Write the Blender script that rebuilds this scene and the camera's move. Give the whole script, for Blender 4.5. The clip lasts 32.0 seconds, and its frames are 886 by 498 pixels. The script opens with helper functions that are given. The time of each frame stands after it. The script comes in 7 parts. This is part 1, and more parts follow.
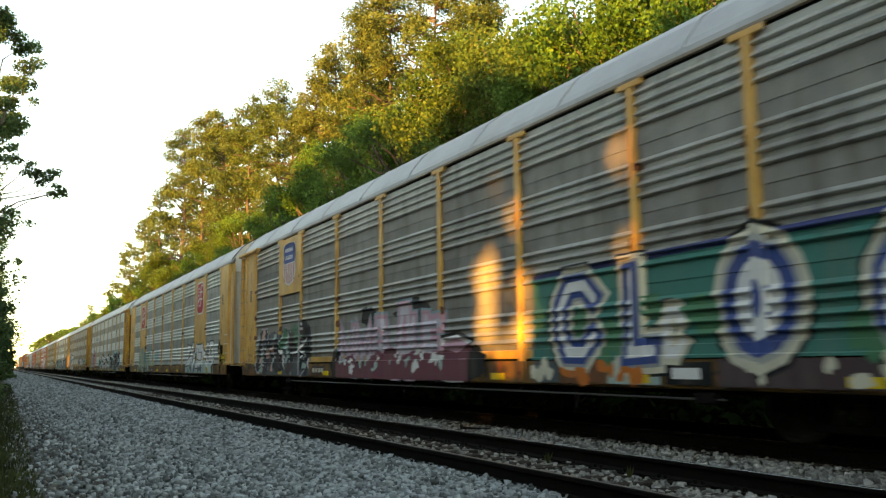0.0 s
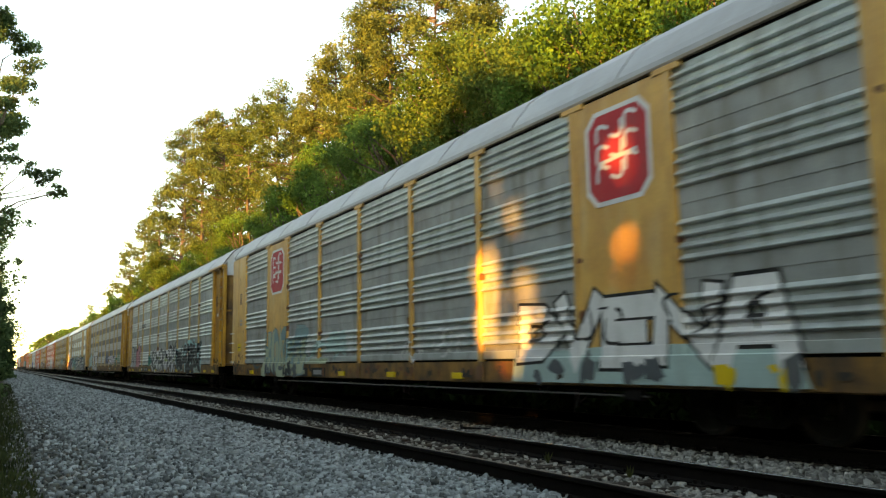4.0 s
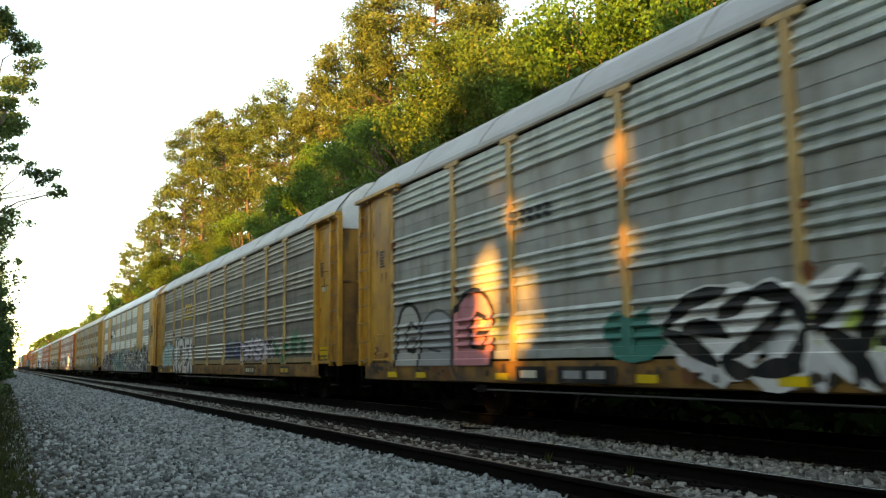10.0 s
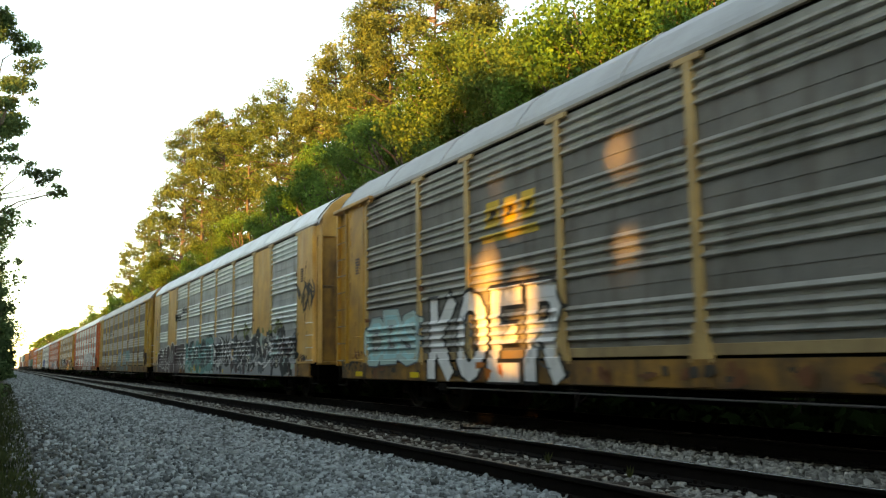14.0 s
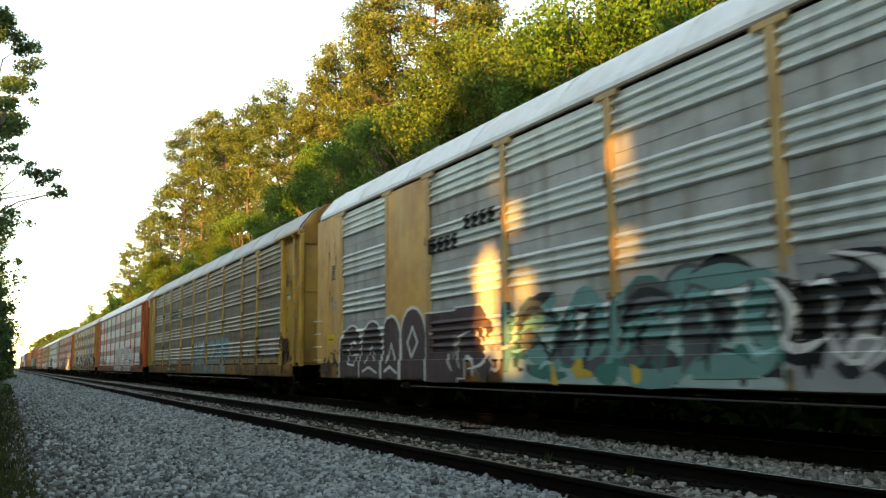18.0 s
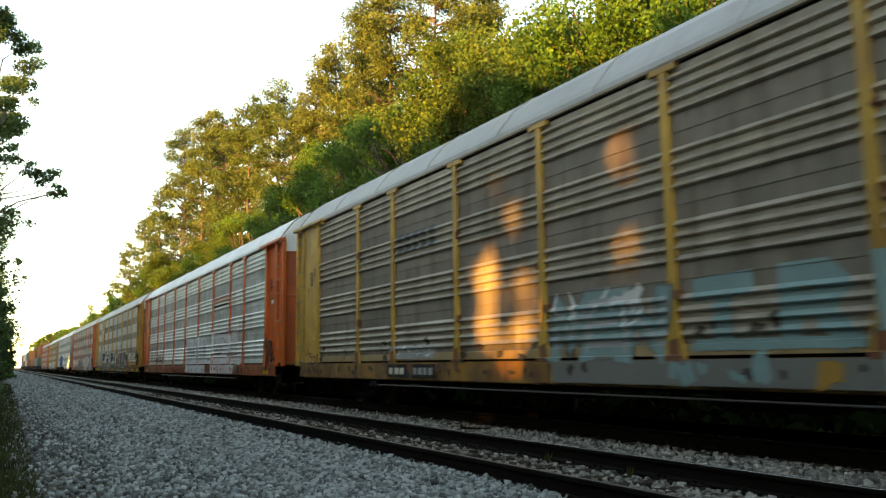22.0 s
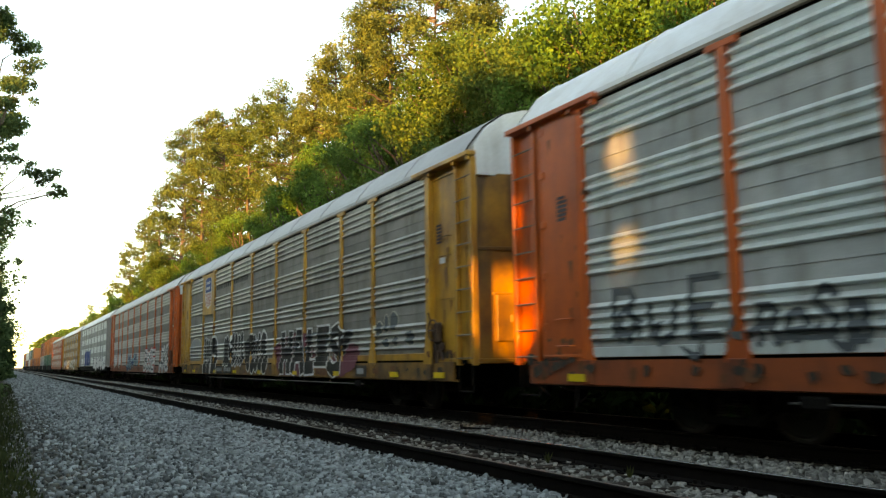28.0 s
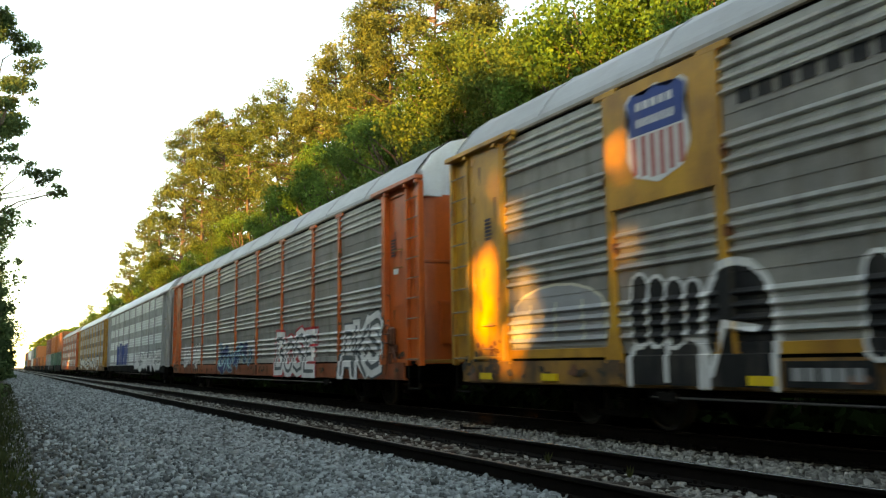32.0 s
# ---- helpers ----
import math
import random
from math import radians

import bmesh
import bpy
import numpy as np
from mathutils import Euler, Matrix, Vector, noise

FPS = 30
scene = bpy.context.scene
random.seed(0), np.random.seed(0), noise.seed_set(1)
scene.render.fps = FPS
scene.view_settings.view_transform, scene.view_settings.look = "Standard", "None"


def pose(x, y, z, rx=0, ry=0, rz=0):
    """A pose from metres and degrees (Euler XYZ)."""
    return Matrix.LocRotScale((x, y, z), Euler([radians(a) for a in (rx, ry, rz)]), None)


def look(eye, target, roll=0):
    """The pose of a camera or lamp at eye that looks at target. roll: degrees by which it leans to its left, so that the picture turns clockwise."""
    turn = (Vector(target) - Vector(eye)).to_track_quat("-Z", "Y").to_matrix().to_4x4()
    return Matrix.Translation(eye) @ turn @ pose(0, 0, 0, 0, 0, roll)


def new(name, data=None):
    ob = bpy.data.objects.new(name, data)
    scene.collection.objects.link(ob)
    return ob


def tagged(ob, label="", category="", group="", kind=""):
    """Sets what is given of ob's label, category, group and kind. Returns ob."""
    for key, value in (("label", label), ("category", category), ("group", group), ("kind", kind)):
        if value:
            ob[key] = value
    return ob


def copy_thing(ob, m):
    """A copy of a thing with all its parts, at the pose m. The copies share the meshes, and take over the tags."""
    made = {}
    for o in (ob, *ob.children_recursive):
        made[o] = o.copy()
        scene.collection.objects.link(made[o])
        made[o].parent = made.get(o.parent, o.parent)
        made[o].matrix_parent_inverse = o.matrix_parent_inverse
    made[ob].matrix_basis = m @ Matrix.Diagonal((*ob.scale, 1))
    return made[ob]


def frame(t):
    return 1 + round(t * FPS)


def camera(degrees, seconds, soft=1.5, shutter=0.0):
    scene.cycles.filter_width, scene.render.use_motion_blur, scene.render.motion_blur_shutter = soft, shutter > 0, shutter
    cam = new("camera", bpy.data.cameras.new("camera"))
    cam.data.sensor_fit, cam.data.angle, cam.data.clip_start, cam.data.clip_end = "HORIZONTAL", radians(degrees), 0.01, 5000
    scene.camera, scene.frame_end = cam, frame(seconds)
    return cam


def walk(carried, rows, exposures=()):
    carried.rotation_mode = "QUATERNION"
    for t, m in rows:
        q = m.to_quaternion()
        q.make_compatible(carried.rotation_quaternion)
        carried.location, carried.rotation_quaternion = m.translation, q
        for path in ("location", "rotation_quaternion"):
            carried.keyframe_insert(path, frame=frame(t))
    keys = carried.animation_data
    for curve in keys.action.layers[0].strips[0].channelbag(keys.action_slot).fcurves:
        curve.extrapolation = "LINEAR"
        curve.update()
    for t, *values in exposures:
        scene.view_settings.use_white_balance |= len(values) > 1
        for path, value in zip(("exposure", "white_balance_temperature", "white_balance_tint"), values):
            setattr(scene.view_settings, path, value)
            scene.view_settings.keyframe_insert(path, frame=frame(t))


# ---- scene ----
import itertools

# World: x across the tracks, y along them away from the camera, z = 0 at the rail heads.
CLIP = 32.0
EYE = Vector((0.0, 0.0, 0.996))
YAW, PITCH, ROLL = radians(27.677), radians(7.653), -0.783
FORWARD = Vector((math.sin(YAW) * math.cos(PITCH), math.cos(YAW) * math.cos(PITCH), math.sin(PITCH)))
cam = camera(55.78, CLIP, soft=1.3, shutter=0.5)
STAND = look(EYE, EYE + FORWARD * 10, ROLL)
walk(cam, [(0.0, STAND), (CLIP, STAND)], exposures=[(0.0, 2.95, 10900, 8), (CLIP, 2.95, 10900, 8)])

# ---- light ----
SUN_AZ, SUN_EL = radians(25), radians(8)
SUN_DIR = Vector((math.cos(SUN_EL) * math.cos(SUN_AZ), math.cos(SUN_EL) * math.sin(SUN_AZ), -math.sin(SUN_EL)))
world = bpy.data.worlds.new("world")
scene.world = world
world.use_nodes = True
wn = world.node_tree
wn.nodes.clear()
sky = wn.nodes.new("ShaderNodeTexSky")
sky.sky_type = "NISHITA"
sky.sun_disc = False
sky.sun_elevation = SUN_EL
sky.sun_rotation = math.atan2(-SUN_DIR.x, -SUN_DIR.y) % (2 * math.pi)
sky.dust_density, sky.air_density, sky.ozone_density = 0.3, 0.75, 0.8
bg = wn.nodes.new("ShaderNodeBackground")
bg.inputs["Strength"].default_value = 0.15
wout = wn.nodes.new("ShaderNodeOutputWorld")
wn.links.new(sky.outputs[0], bg.inputs["Color"])
wn.links.new(bg.outputs[0], wout.inputs["Surface"])
sun_data = bpy.data.lights.new("sun", "SUN")
sun_data.energy, sun_data.angle, sun_data.color = 4.0, radians(1.2), (1.0, 0.53, 0.15)
sun = new("sun", sun_data)
sun.matrix_world = look(-SUN_DIR * 60, (0, 0, 0))


# ---- materials ----
def material(name, base, rough=0.6, metal=0.0, dark=None, scale=3.0, amount=0.5, fine=40.0, bump=0.1, streak=None, spec=0.5, island=0.0, per_object=0.0):
    """Base colour mottled with a second colour at two scales, with bump; streak: (colour, strength) of vertical runs."""
    m = bpy.data.materials.new(name)
    m.use_nodes = True
    t = m.node_tree
    n, l = t.nodes, t.links
    b = n["Principled BSDF"]
    b.inputs["Roughness"].default_value, b.inputs["Metallic"].default_value = rough, metal
    b.inputs["Specular IOR Level"].default_value = spec
    tc = n.new("ShaderNodeTexCoord")
    place = tc.outputs["Object"]
    if per_object or streak:
        apart = n.new("ShaderNodeVectorMath")
        apart.operation = "MULTIPLY_ADD"
        apart.inputs[1].default_value = (37.0, 23.0, 11.0)
        l.new(n.new("ShaderNodeObjectInfo").outputs["Random"], apart.inputs[0])
        l.new(tc.outputs["Object"], apart.inputs[2])
        place = apart.outputs["Vector"]
    big = n.new("ShaderNodeTexNoise")
    big.inputs["Scale"].default_value, big.inputs["Detail"].default_value, big.inputs["Roughness"].default_value = scale, 6, 0.62
    l.new(place, big.inputs["Vector"])
    small = n.new("ShaderNodeTexNoise")
    small.inputs["Scale"].default_value, small.inputs["Detail"].default_value = fine, 3
    l.new(place, small.inputs["Vector"])
    ramp = n.new("ShaderNodeMapRange")
    ramp.inputs["From Min"].default_value, ramp.inputs["From Max"].default_value = 0.38, 0.68
    l.new(big.outputs["Fac"], ramp.inputs["Value"])
    mul = n.new("ShaderNodeMath")
    mul.operation = "MULTIPLY"
    mul.inputs[1].default_value = amount
    l.new(ramp.outputs[0], mul.inputs[0])
    mix = n.new("ShaderNodeMix")
    mix.data_type = "RGBA"
    mix.inputs["A"].default_value = (*base, 1)
    mix.inputs["B"].default_value = (*(dark or [c * 0.55 for c in base]), 1)
    l.new(mul.outputs[0], mix.inputs["Factor"])
    last = mix.outputs["Result"]
    if streak:
        mp = n.new("ShaderNodeMapping")
        mp.inputs["Scale"].default_value = (1.7, 1.7, 0.35)
        l.new(place, mp.inputs["Vector"])
        sn = n.new("ShaderNodeTexNoise")
        sn.inputs["Scale"].default_value, sn.inputs["Detail"].default_value = 2.0, 5
        l.new(mp.outputs[0], sn.inputs["Vector"])
        sr = n.new("ShaderNodeMapRange")
        sr.inputs["From Min"].default_value, sr.inputs["From Max"].default_value = 0.5, 0.75
        sr.inputs["To Max"].default_value = streak[1]
        l.new(sn.outputs["Fac"], sr.inputs["Value"])
        sm = n.new("ShaderNodeMix")
        sm.data_type = "RGBA"
        sm.inputs["B"].default_value = (*streak[0], 1)
        l.new(last, sm.inputs["A"])
        l.new(sr.outputs[0], sm.inputs["Factor"])
        last = sm.outputs["Result"]
    hsv = n.new("ShaderNodeHueSaturation")
    l.new(last, hsv.inputs["Color"])
    val = n.new("ShaderNodeMapRange")
    val.inputs["To Min"].default_value, val.inputs["To Max"].default_value = 0.86, 1.14
    l.new(small.outputs["Fac"], val.inputs["Value"])
    vout = val.outputs[0]
    if island or per_object:
        src = n.new("ShaderNodeNewGeometry").outputs["Random Per Island"] if island else n.new("ShaderNodeObjectInfo").outputs["Random"]
        k = island or per_object
        rr = n.new("ShaderNodeMapRange")
        rr.inputs["To Min"].default_value, rr.inputs["To Max"].default_value = 1 - k, 1 + k
        l.new(src, rr.inputs["Value"])
        mm = n.new("ShaderNodeMath")
        mm.operation = "MULTIPLY"
        l.new(vout, mm.inputs[0])
        l.new(rr.outputs[0], mm.inputs[1])
        vout = mm.outputs[0]
    l.new(vout, hsv.inputs["Value"])
    l.new(hsv.outputs["Color"], b.inputs["Base Color"])
    if bump:
        bp = n.new("ShaderNodeBump")
        bp.inputs["Strength"].default_value, bp.inputs["Distance"].default_value = bump, 0.02
        l.new(small.outputs["Fac"], bp.inputs["Height"])
        l.new(bp.outputs[0], b.inputs["Normal"])
    return m


def leaf_material(name, a, b_col, translucent=0.35):
    """Leaves: a diffuse and a translucent share, hue varied leaf by leaf and tree by tree."""
    m = bpy.data.materials.new(name)
    m.use_nodes = True
    t = m.node_tree
    n, l = t.nodes, t.links
    n.clear()
    geo = n.new("ShaderNodeNewGeometry")
    info = n.new("ShaderNodeObjectInfo")
    add = n.new("ShaderNodeMath")
    add.operation = "MULTIPLY_ADD"
    add.inputs[1].default_value, add.inputs[2].default_value = 0.6, 0.0
    l.new(geo.outputs["Random Per Island"], add.inputs[0])
    sc = n.new("ShaderNodeMath")
    sc.operation = "MULTIPLY_ADD"
    sc.inputs[1].default_value = 0.4
    l.new(info.outputs["Random"], sc.inputs[0])
    l.new(add.outputs[0], sc.inputs[2])
    mix = n.new("ShaderNodeMix")
    mix.data_type = "RGBA"
    mix.inputs["A"].default_value, mix.inputs["B"].default_value = (*a, 1), (*b_col, 1)
    l.new(sc.outputs[0], mix.inputs["Factor"])
    tc = n.new("ShaderNodeTexCoord")
    clump = n.new("ShaderNodeTexNoise")
    clump.inputs["Scale"].default_value, clump.inputs["Detail"].default_value = 0.7, 3
    l.new(tc.outputs["Object"], clump.inputs["Vector"])
    span = n.new("ShaderNodeMapRange")
    span.inputs["From Min"].default_value, span.inputs["From Max"].default_value = 0.36, 0.64
    span.inputs["To Min"].default_value, span.inputs["To Max"].default_value = 0.55, 1.3
    l.new(clump.outputs["Fac"], span.inputs["Value"])
    hsv = n.new("ShaderNodeHueSaturation")
    l.new(mix.outputs["Result"], hsv.inputs["Color"])
    l.new(span.outputs[0], hsv.inputs["Value"])
    d = n.new("ShaderNodeBsdfDiffuse")
    tr = n.new("ShaderNodeBsdfTranslucent")
    l.new(hsv.outputs["Color"], d.inputs["Color"])
    l.new(hsv.outputs["Color"], tr.inputs["Color"])
    ms = n.new("ShaderNodeMixShader")
    ms.inputs["Fac"].default_value = translucent
    l.new(d.outputs[0], ms.inputs[1])
    l.new(tr.outputs[0], ms.inputs[2])
    out = n.new("ShaderNodeOutputMaterial")
    l.new(ms.outputs[0], out.inputs["Surface"])
    return m


M_PANEL = material("galvanised_panel", (0.42, 0.415, 0.39), 0.36, 0.4, (0.26, 0.25, 0.23), 0.8, 0.7, 30, 0.05, ((0.12, 0.105, 0.09), 0.7), per_object=0.07)
M_PANEL_MID = material("pale_galvanised_panel", (0.52, 0.57, 0.55), 0.36, 0.4, (0.36, 0.37, 0.355), 0.8, 0.7, 30, 0.05, ((0.17, 0.15, 0.125), 0.7), per_object=0.07)
M_PANEL_DARK = material("sooty_panel", (0.36, 0.345, 0.31), 0.38, 0.35, (0.2, 0.185, 0.165), 0.9, 0.8, 30, 0.05, ((0.09, 0.075, 0.06), 0.6), per_object=0.07)
M_PANEL_BRIGHT = material("bright_panel", (0.66, 0.73, 0.72), 0.32, 0.3, (0.52, 0.54, 0.53), 0.7, 0.5, 30, 0.04, ((0.22, 0.19, 0.16), 0.55), per_object=0.06)
M_PANEL_TAN = material("dusty_panel", (0.37, 0.325, 0.27), 0.42, 0.3, (0.22, 0.185, 0.15), 1.1, 0.8, 30, 0.05, ((0.11, 0.08, 0.055), 0.65), per_object=0.07)
PERF = {}
for plate, base in ((M_PANEL, (0.225, 0.215, 0.195)), (M_PANEL_MID, (0.32, 0.33, 0.315)), (M_PANEL_DARK, (0.17, 0.158, 0.14)), (M_PANEL_BRIGHT, (0.4, 0.42, 0.41)), (M_PANEL_TAN, (0.185, 0.155, 0.125))):
    PERF[plate.name] = material("perforated_band_of_" + plate.name, base, 0.6, 0.1, [c * 0.6 for c in base], 1.4, 0.9, 45, 0.35, ((base[0] * 0.46, base[1] * 0.38, base[2] * 0.3), 0.85), per_object=0.1)
M_YELLOW = material("weathered_yellow_paint", (0.54, 0.27, 0.03), 0.42, 0.0, (0.24, 0.1, 0.022), 1.0, 0.85, 25, 0.08, ((0.13, 0.05, 0.02), 0.6))
M_TAN = material("faded_tan_paint", (0.66, 0.36, 0.09), 0.45, 0.0, (0.4, 0.19, 0.05), 1.3, 0.85, 25, 0.08, ((0.62, 0.46, 0.26), 0.45))
M_END_DIRTY = material("sooty_yellow_end", (0.42, 0.2, 0.025), 0.5, 0.0, (0.11, 0.05, 0.018), 0.9, 0.95, 25, 0.1, ((0.025, 0.016, 0.012), 0.9))
M_SILL = material("grimy_yellow_sill", (0.29, 0.135, 0.022), 0.6, 0.0, (0.06, 0.033, 0.018), 1.5, 1.0, 25, 0.12, ((0.03, 0.02, 0.014), 0.9))
M_POST = material("faded_post_paint", (0.5, 0.325, 0.13), 0.45, 0.0, (0.33, 0.2, 0.08), 1.6, 0.8, 25, 0.08, ((0.2, 0.09, 0.04), 0.4))
M_SILL_PALE = material("dusty_tan_strip", (0.34, 0.235, 0.11), 0.55, 0.0, (0.2, 0.13, 0.065), 1.3, 0.8, 25, 0.1, ((0.1, 0.06, 0.035), 0.5))
M_SILL_ORANGE = material("grimy_orange_sill", (0.34, 0.07, 0.018), 0.45, 0.0, (0.15, 0.04, 0.02), 1.3, 0.9, 25, 0.1, ((0.05, 0.02, 0.015), 0.6))
M_YELLOW_PALE = material("pale_yellow_paint", (0.5, 0.29, 0.05), 0.45, 0.0, (0.25, 0.125, 0.026), 1.1, 0.8, 25, 0.08, ((0.13, 0.07, 0.03), 0.45))
M_ORANGE = material("orange_paint", (0.58, 0.105, 0.016), 0.38, 0.0, (0.28, 0.055, 0.02), 1.0, 0.65, 25, 0.06, ((0.14, 0.04, 0.025), 0.3))
M_FASCIA = material("dusty_brown_fascia", (0.24, 0.19, 0.14), 0.6, 0.0, (0.13, 0.1, 0.075), 2.0, 0.8, 30, 0.08)
M_CREAM = material("dirty_cream_paint", (0.62, 0.58, 0.5), 0.5, 0.0, (0.4, 0.36, 0.3), 1.0, 0.6, 25, 0.06, ((0.25, 0.18, 0.12), 0.5))
M_WHITE = material("white_roof_paint", (0.66, 0.71, 0.74), 0.5, 0.0, (0.5, 0.5, 0.5), 0.8, 0.6, 20, 0.06, ((0.3, 0.27, 0.24), 0.35))
M_ROOF = material("grey_galvanised_roof", (0.33, 0.335, 0.34), 0.5, 0.25, (0.22, 0.22, 0.22), 0.6, 0.6, 20, 0.05, ((0.25, 0.23, 0.21), 0.4))
# Dark steel, near-black to carry the shade under the cars and in slots.
M_STEEL = material("near_black_steel_and_shade", (0.01, 0.009, 0.008), 0.85, 0.0, (0.006, 0.005, 0.005), 2.0, 0.7, 30, 0.15, spec=0.06)
M_BRAKE = material("rusty_brake_gear", (0.075, 0.035, 0.018), 0.7, 0.1, (0.03, 0.016, 0.01), 4.0, 0.8, 30, 0.2)
M_BRAKE_ORANGE = material("grimy_orange_brake_gear", (0.17, 0.045, 0.016), 0.6, 0.0, (0.05, 0.02, 0.012), 4.0, 0.8, 30, 0.2)
M_RUNG = material("worn_rung_steel", (0.13, 0.08, 0.045), 0.35, 0.3, (0.04, 0.025, 0.015), 5.0, 0.7, 30, 0.1)
M_PIPE = material("dull_grey_pipe", (0.04, 0.037, 0.034), 0.5, 0.4, (0.05, 0.04, 0.035), 4.0, 0.6, 30, 0.1)
M_WHEEL = material("worn_wheel_steel", (0.03, 0.026, 0.024), 0.6, 0.4, (0.016, 0.014, 0.012), 4.0, 0.6, 30, 0.1)
# Rusty steel taken almost to black, so the rails' shaded sides are in the colour.
M_RAIL = material("rusty_shade_dark_steel", (0.009, 0.007, 0.006), 0.9, 0.0, (0.005, 0.004, 0.004), 5.0, 0.8, 60, 0.25, spec=0.06)
M_RAILTOP = material("polished_rail_head", (0.55, 0.54, 0.53), 0.26, 1.0, (0.6, 0.58, 0.56), 6.0, 0.4, 80, 0.03)
M_RAILDULL = material("dull_rail_head", (0.12, 0.1, 0.085), 0.5, 0.6, (0.06, 0.045, 0.035), 6.0, 0.7, 80, 0.05)
M_TIE = material("creosoted_timber", (0.03, 0.022, 0.017), 0.9, 0.0, (0.015, 0.011, 0.009), 3.0, 0.7, 50, 0.4, spec=0.12)
M_STONE = material("ballast_stone", (0.22, 0.24, 0.243), 0.85, 0.0, (0.14, 0.152, 0.152), 6.0, 0.6, 60, 0.3, spec=0.25, island=0.72)
M_TRACK_STONE = material("trackbed_stone", (0.23, 0.222, 0.205), 0.9, 0.0, (0.08, 0.077, 0.07), 6.0, 0.7, 60, 0.3, spec=0.2, island=0.65)
M_DIRT = material("stone_dust_bed", (0.11, 0.117, 0.117), 0.95, 0.0, (0.05, 0.053, 0.053), 2.0, 0.8, 26, 0.9)
M_DARK_STONE = material("dirty_stone", (0.085, 0.085, 0.075), 0.9, 0.0, (0.05, 0.048, 0.042), 5.0, 0.7, 60, 0.3, island=0.6)
# The train's shade on the far track is put into this near-black colour.
M_SHADE_BALLAST = material("shade_dark_ballast", (0.014, 0.012, 0.01), 0.95, 0.0, (0.008, 0.007, 0.006), 2.0, 0.8, 26, 0.9, spec=0.06)
M_SOIL = material("leaf_litter_soil", (0.04, 0.034, 0.026), 0.95, 0.0, (0.02, 0.018, 0.013), 1.2, 0.8, 20, 0.9)
M_BARK = material("pine_bark", (0.07, 0.05, 0.038), 0.9, 0.0, (0.04, 0.028, 0.022), 3.0, 0.7, 25, 0.6)
M_BARK_GREY = material("grey_bark", (0.075, 0.062, 0.052), 0.9, 0.0, (0.04, 0.033, 0.028), 3.0, 0.7, 25, 0.6)
M_PINE = leaf_material("pine_needles", (0.06, 0.1, 0.036), (0.118, 0.142, 0.05), 0.36)
M_OAK = leaf_material("oak_leaves", (0.055, 0.14, 0.034), (0.11, 0.19, 0.05), 0.42)
M_GUM = leaf_material("yellow_green_leaves", (0.05, 0.11, 0.03), (0.12, 0.16, 0.046), 0.4)
M_NEAR = leaf_material("shaded_leaves", (0.055, 0.1, 0.045), (0.09, 0.14, 0.06), 0.4)
# Darker than real foliage: the shade behind the train is in the colour.
M_DEEP = leaf_material("shade_dark_undergrowth", (0.012, 0.026, 0.008), (0.022, 0.04, 0.012), 0.2)
M_WEED = leaf_material("trackside_weeds", (0.03, 0.045, 0.018), (0.07, 0.075, 0.03), 0.3)


# ---- mesh helpers ----
def link(name, bm, mat, parent=None, label=""):
    me = bpy.data.meshes.new(name)
    bm.to_mesh(me)
    bm.free()
    for m in (mat if isinstance(mat, (list, tuple)) else [mat]):
        me.materials.append(m)
    ob = new(name, me)
    ob.parent = parent
    if label:
        ob["label"] = label
    return ob


def part(name, bm, mat, parent, label=""):
    """One mesh object under a thing or a part."""
    return link(name, bm, mat, parent, label)


def box(bm, x0, x1, y0, y1, z0, z1, bevel=0.0, mat=0):
    made = bmesh.ops.create_cube(bm, size=1)["verts"]
    for v in made:
        v.co = Vector((x0 + (v.co.x + 0.5) * (x1 - x0), y0 + (v.co.y + 0.5) * (y1 - y0), z0 + (v.co.z + 0.5) * (z1 - z0)))
    faces = {f for v in made for f in v.link_faces}
    for f in faces:
        f.material_index = mat
    if bevel:
        bmesh.ops.bevel(bm, geom=list({e for f in faces for e in f.edges}), offset=bevel, segments=1, affect="EDGES")
    return bm


def one_box(*a, bevel=0.0):
    return box(bmesh.new(), *a, bevel=bevel)


def rod(bm, a, b, r0, r1=None, n=6, caps=True):
    a, b = Vector(a), Vector(b)
    r1 = r0 if r1 is None else r1
    q = (b - a).to_track_quat("Z", "Y")
    rings = []
    for c, r in ((a, r0), (b, r1)):
        rings.append([bm.verts.new(c + q @ Vector((r * math.cos(2 * math.pi * i / n), r * math.sin(2 * math.pi * i / n), 0))) for i in range(n)])
    for i in range(n):
        bm.faces.new((rings[0][i], rings[0][(i + 1) % n], rings[1][(i + 1) % n], rings[1][i]))
    if caps:
        bm.faces.new(rings[0][::-1])
        bm.faces.new(rings[1])
    return bm


def extrude_y(bm, outline, y0, y1, closed=True, caps=True, mat=0):
    """A profile of (x, z) points drawn out along y."""
    a = [bm.verts.new((x, y0, z)) for x, z in outline]
    b = [bm.verts.new((x, y1, z)) for x, z in outline]
    n = len(outline)
    for i in range(n if closed else n - 1):
        f = bm.faces.new((a[i], a[(i + 1) % n], b[(i + 1) % n], b[i]))
        f.material_index = mat
    if closed and caps:
        bm.faces.new(a[::-1])
        bm.faces.new(b)
    return bm


def mesh_of(name, verts, faces, mat):
    me = bpy.data.meshes.new(name)
    me.from_pydata(verts, [], faces)
    me.materials.append(mat)
    return me


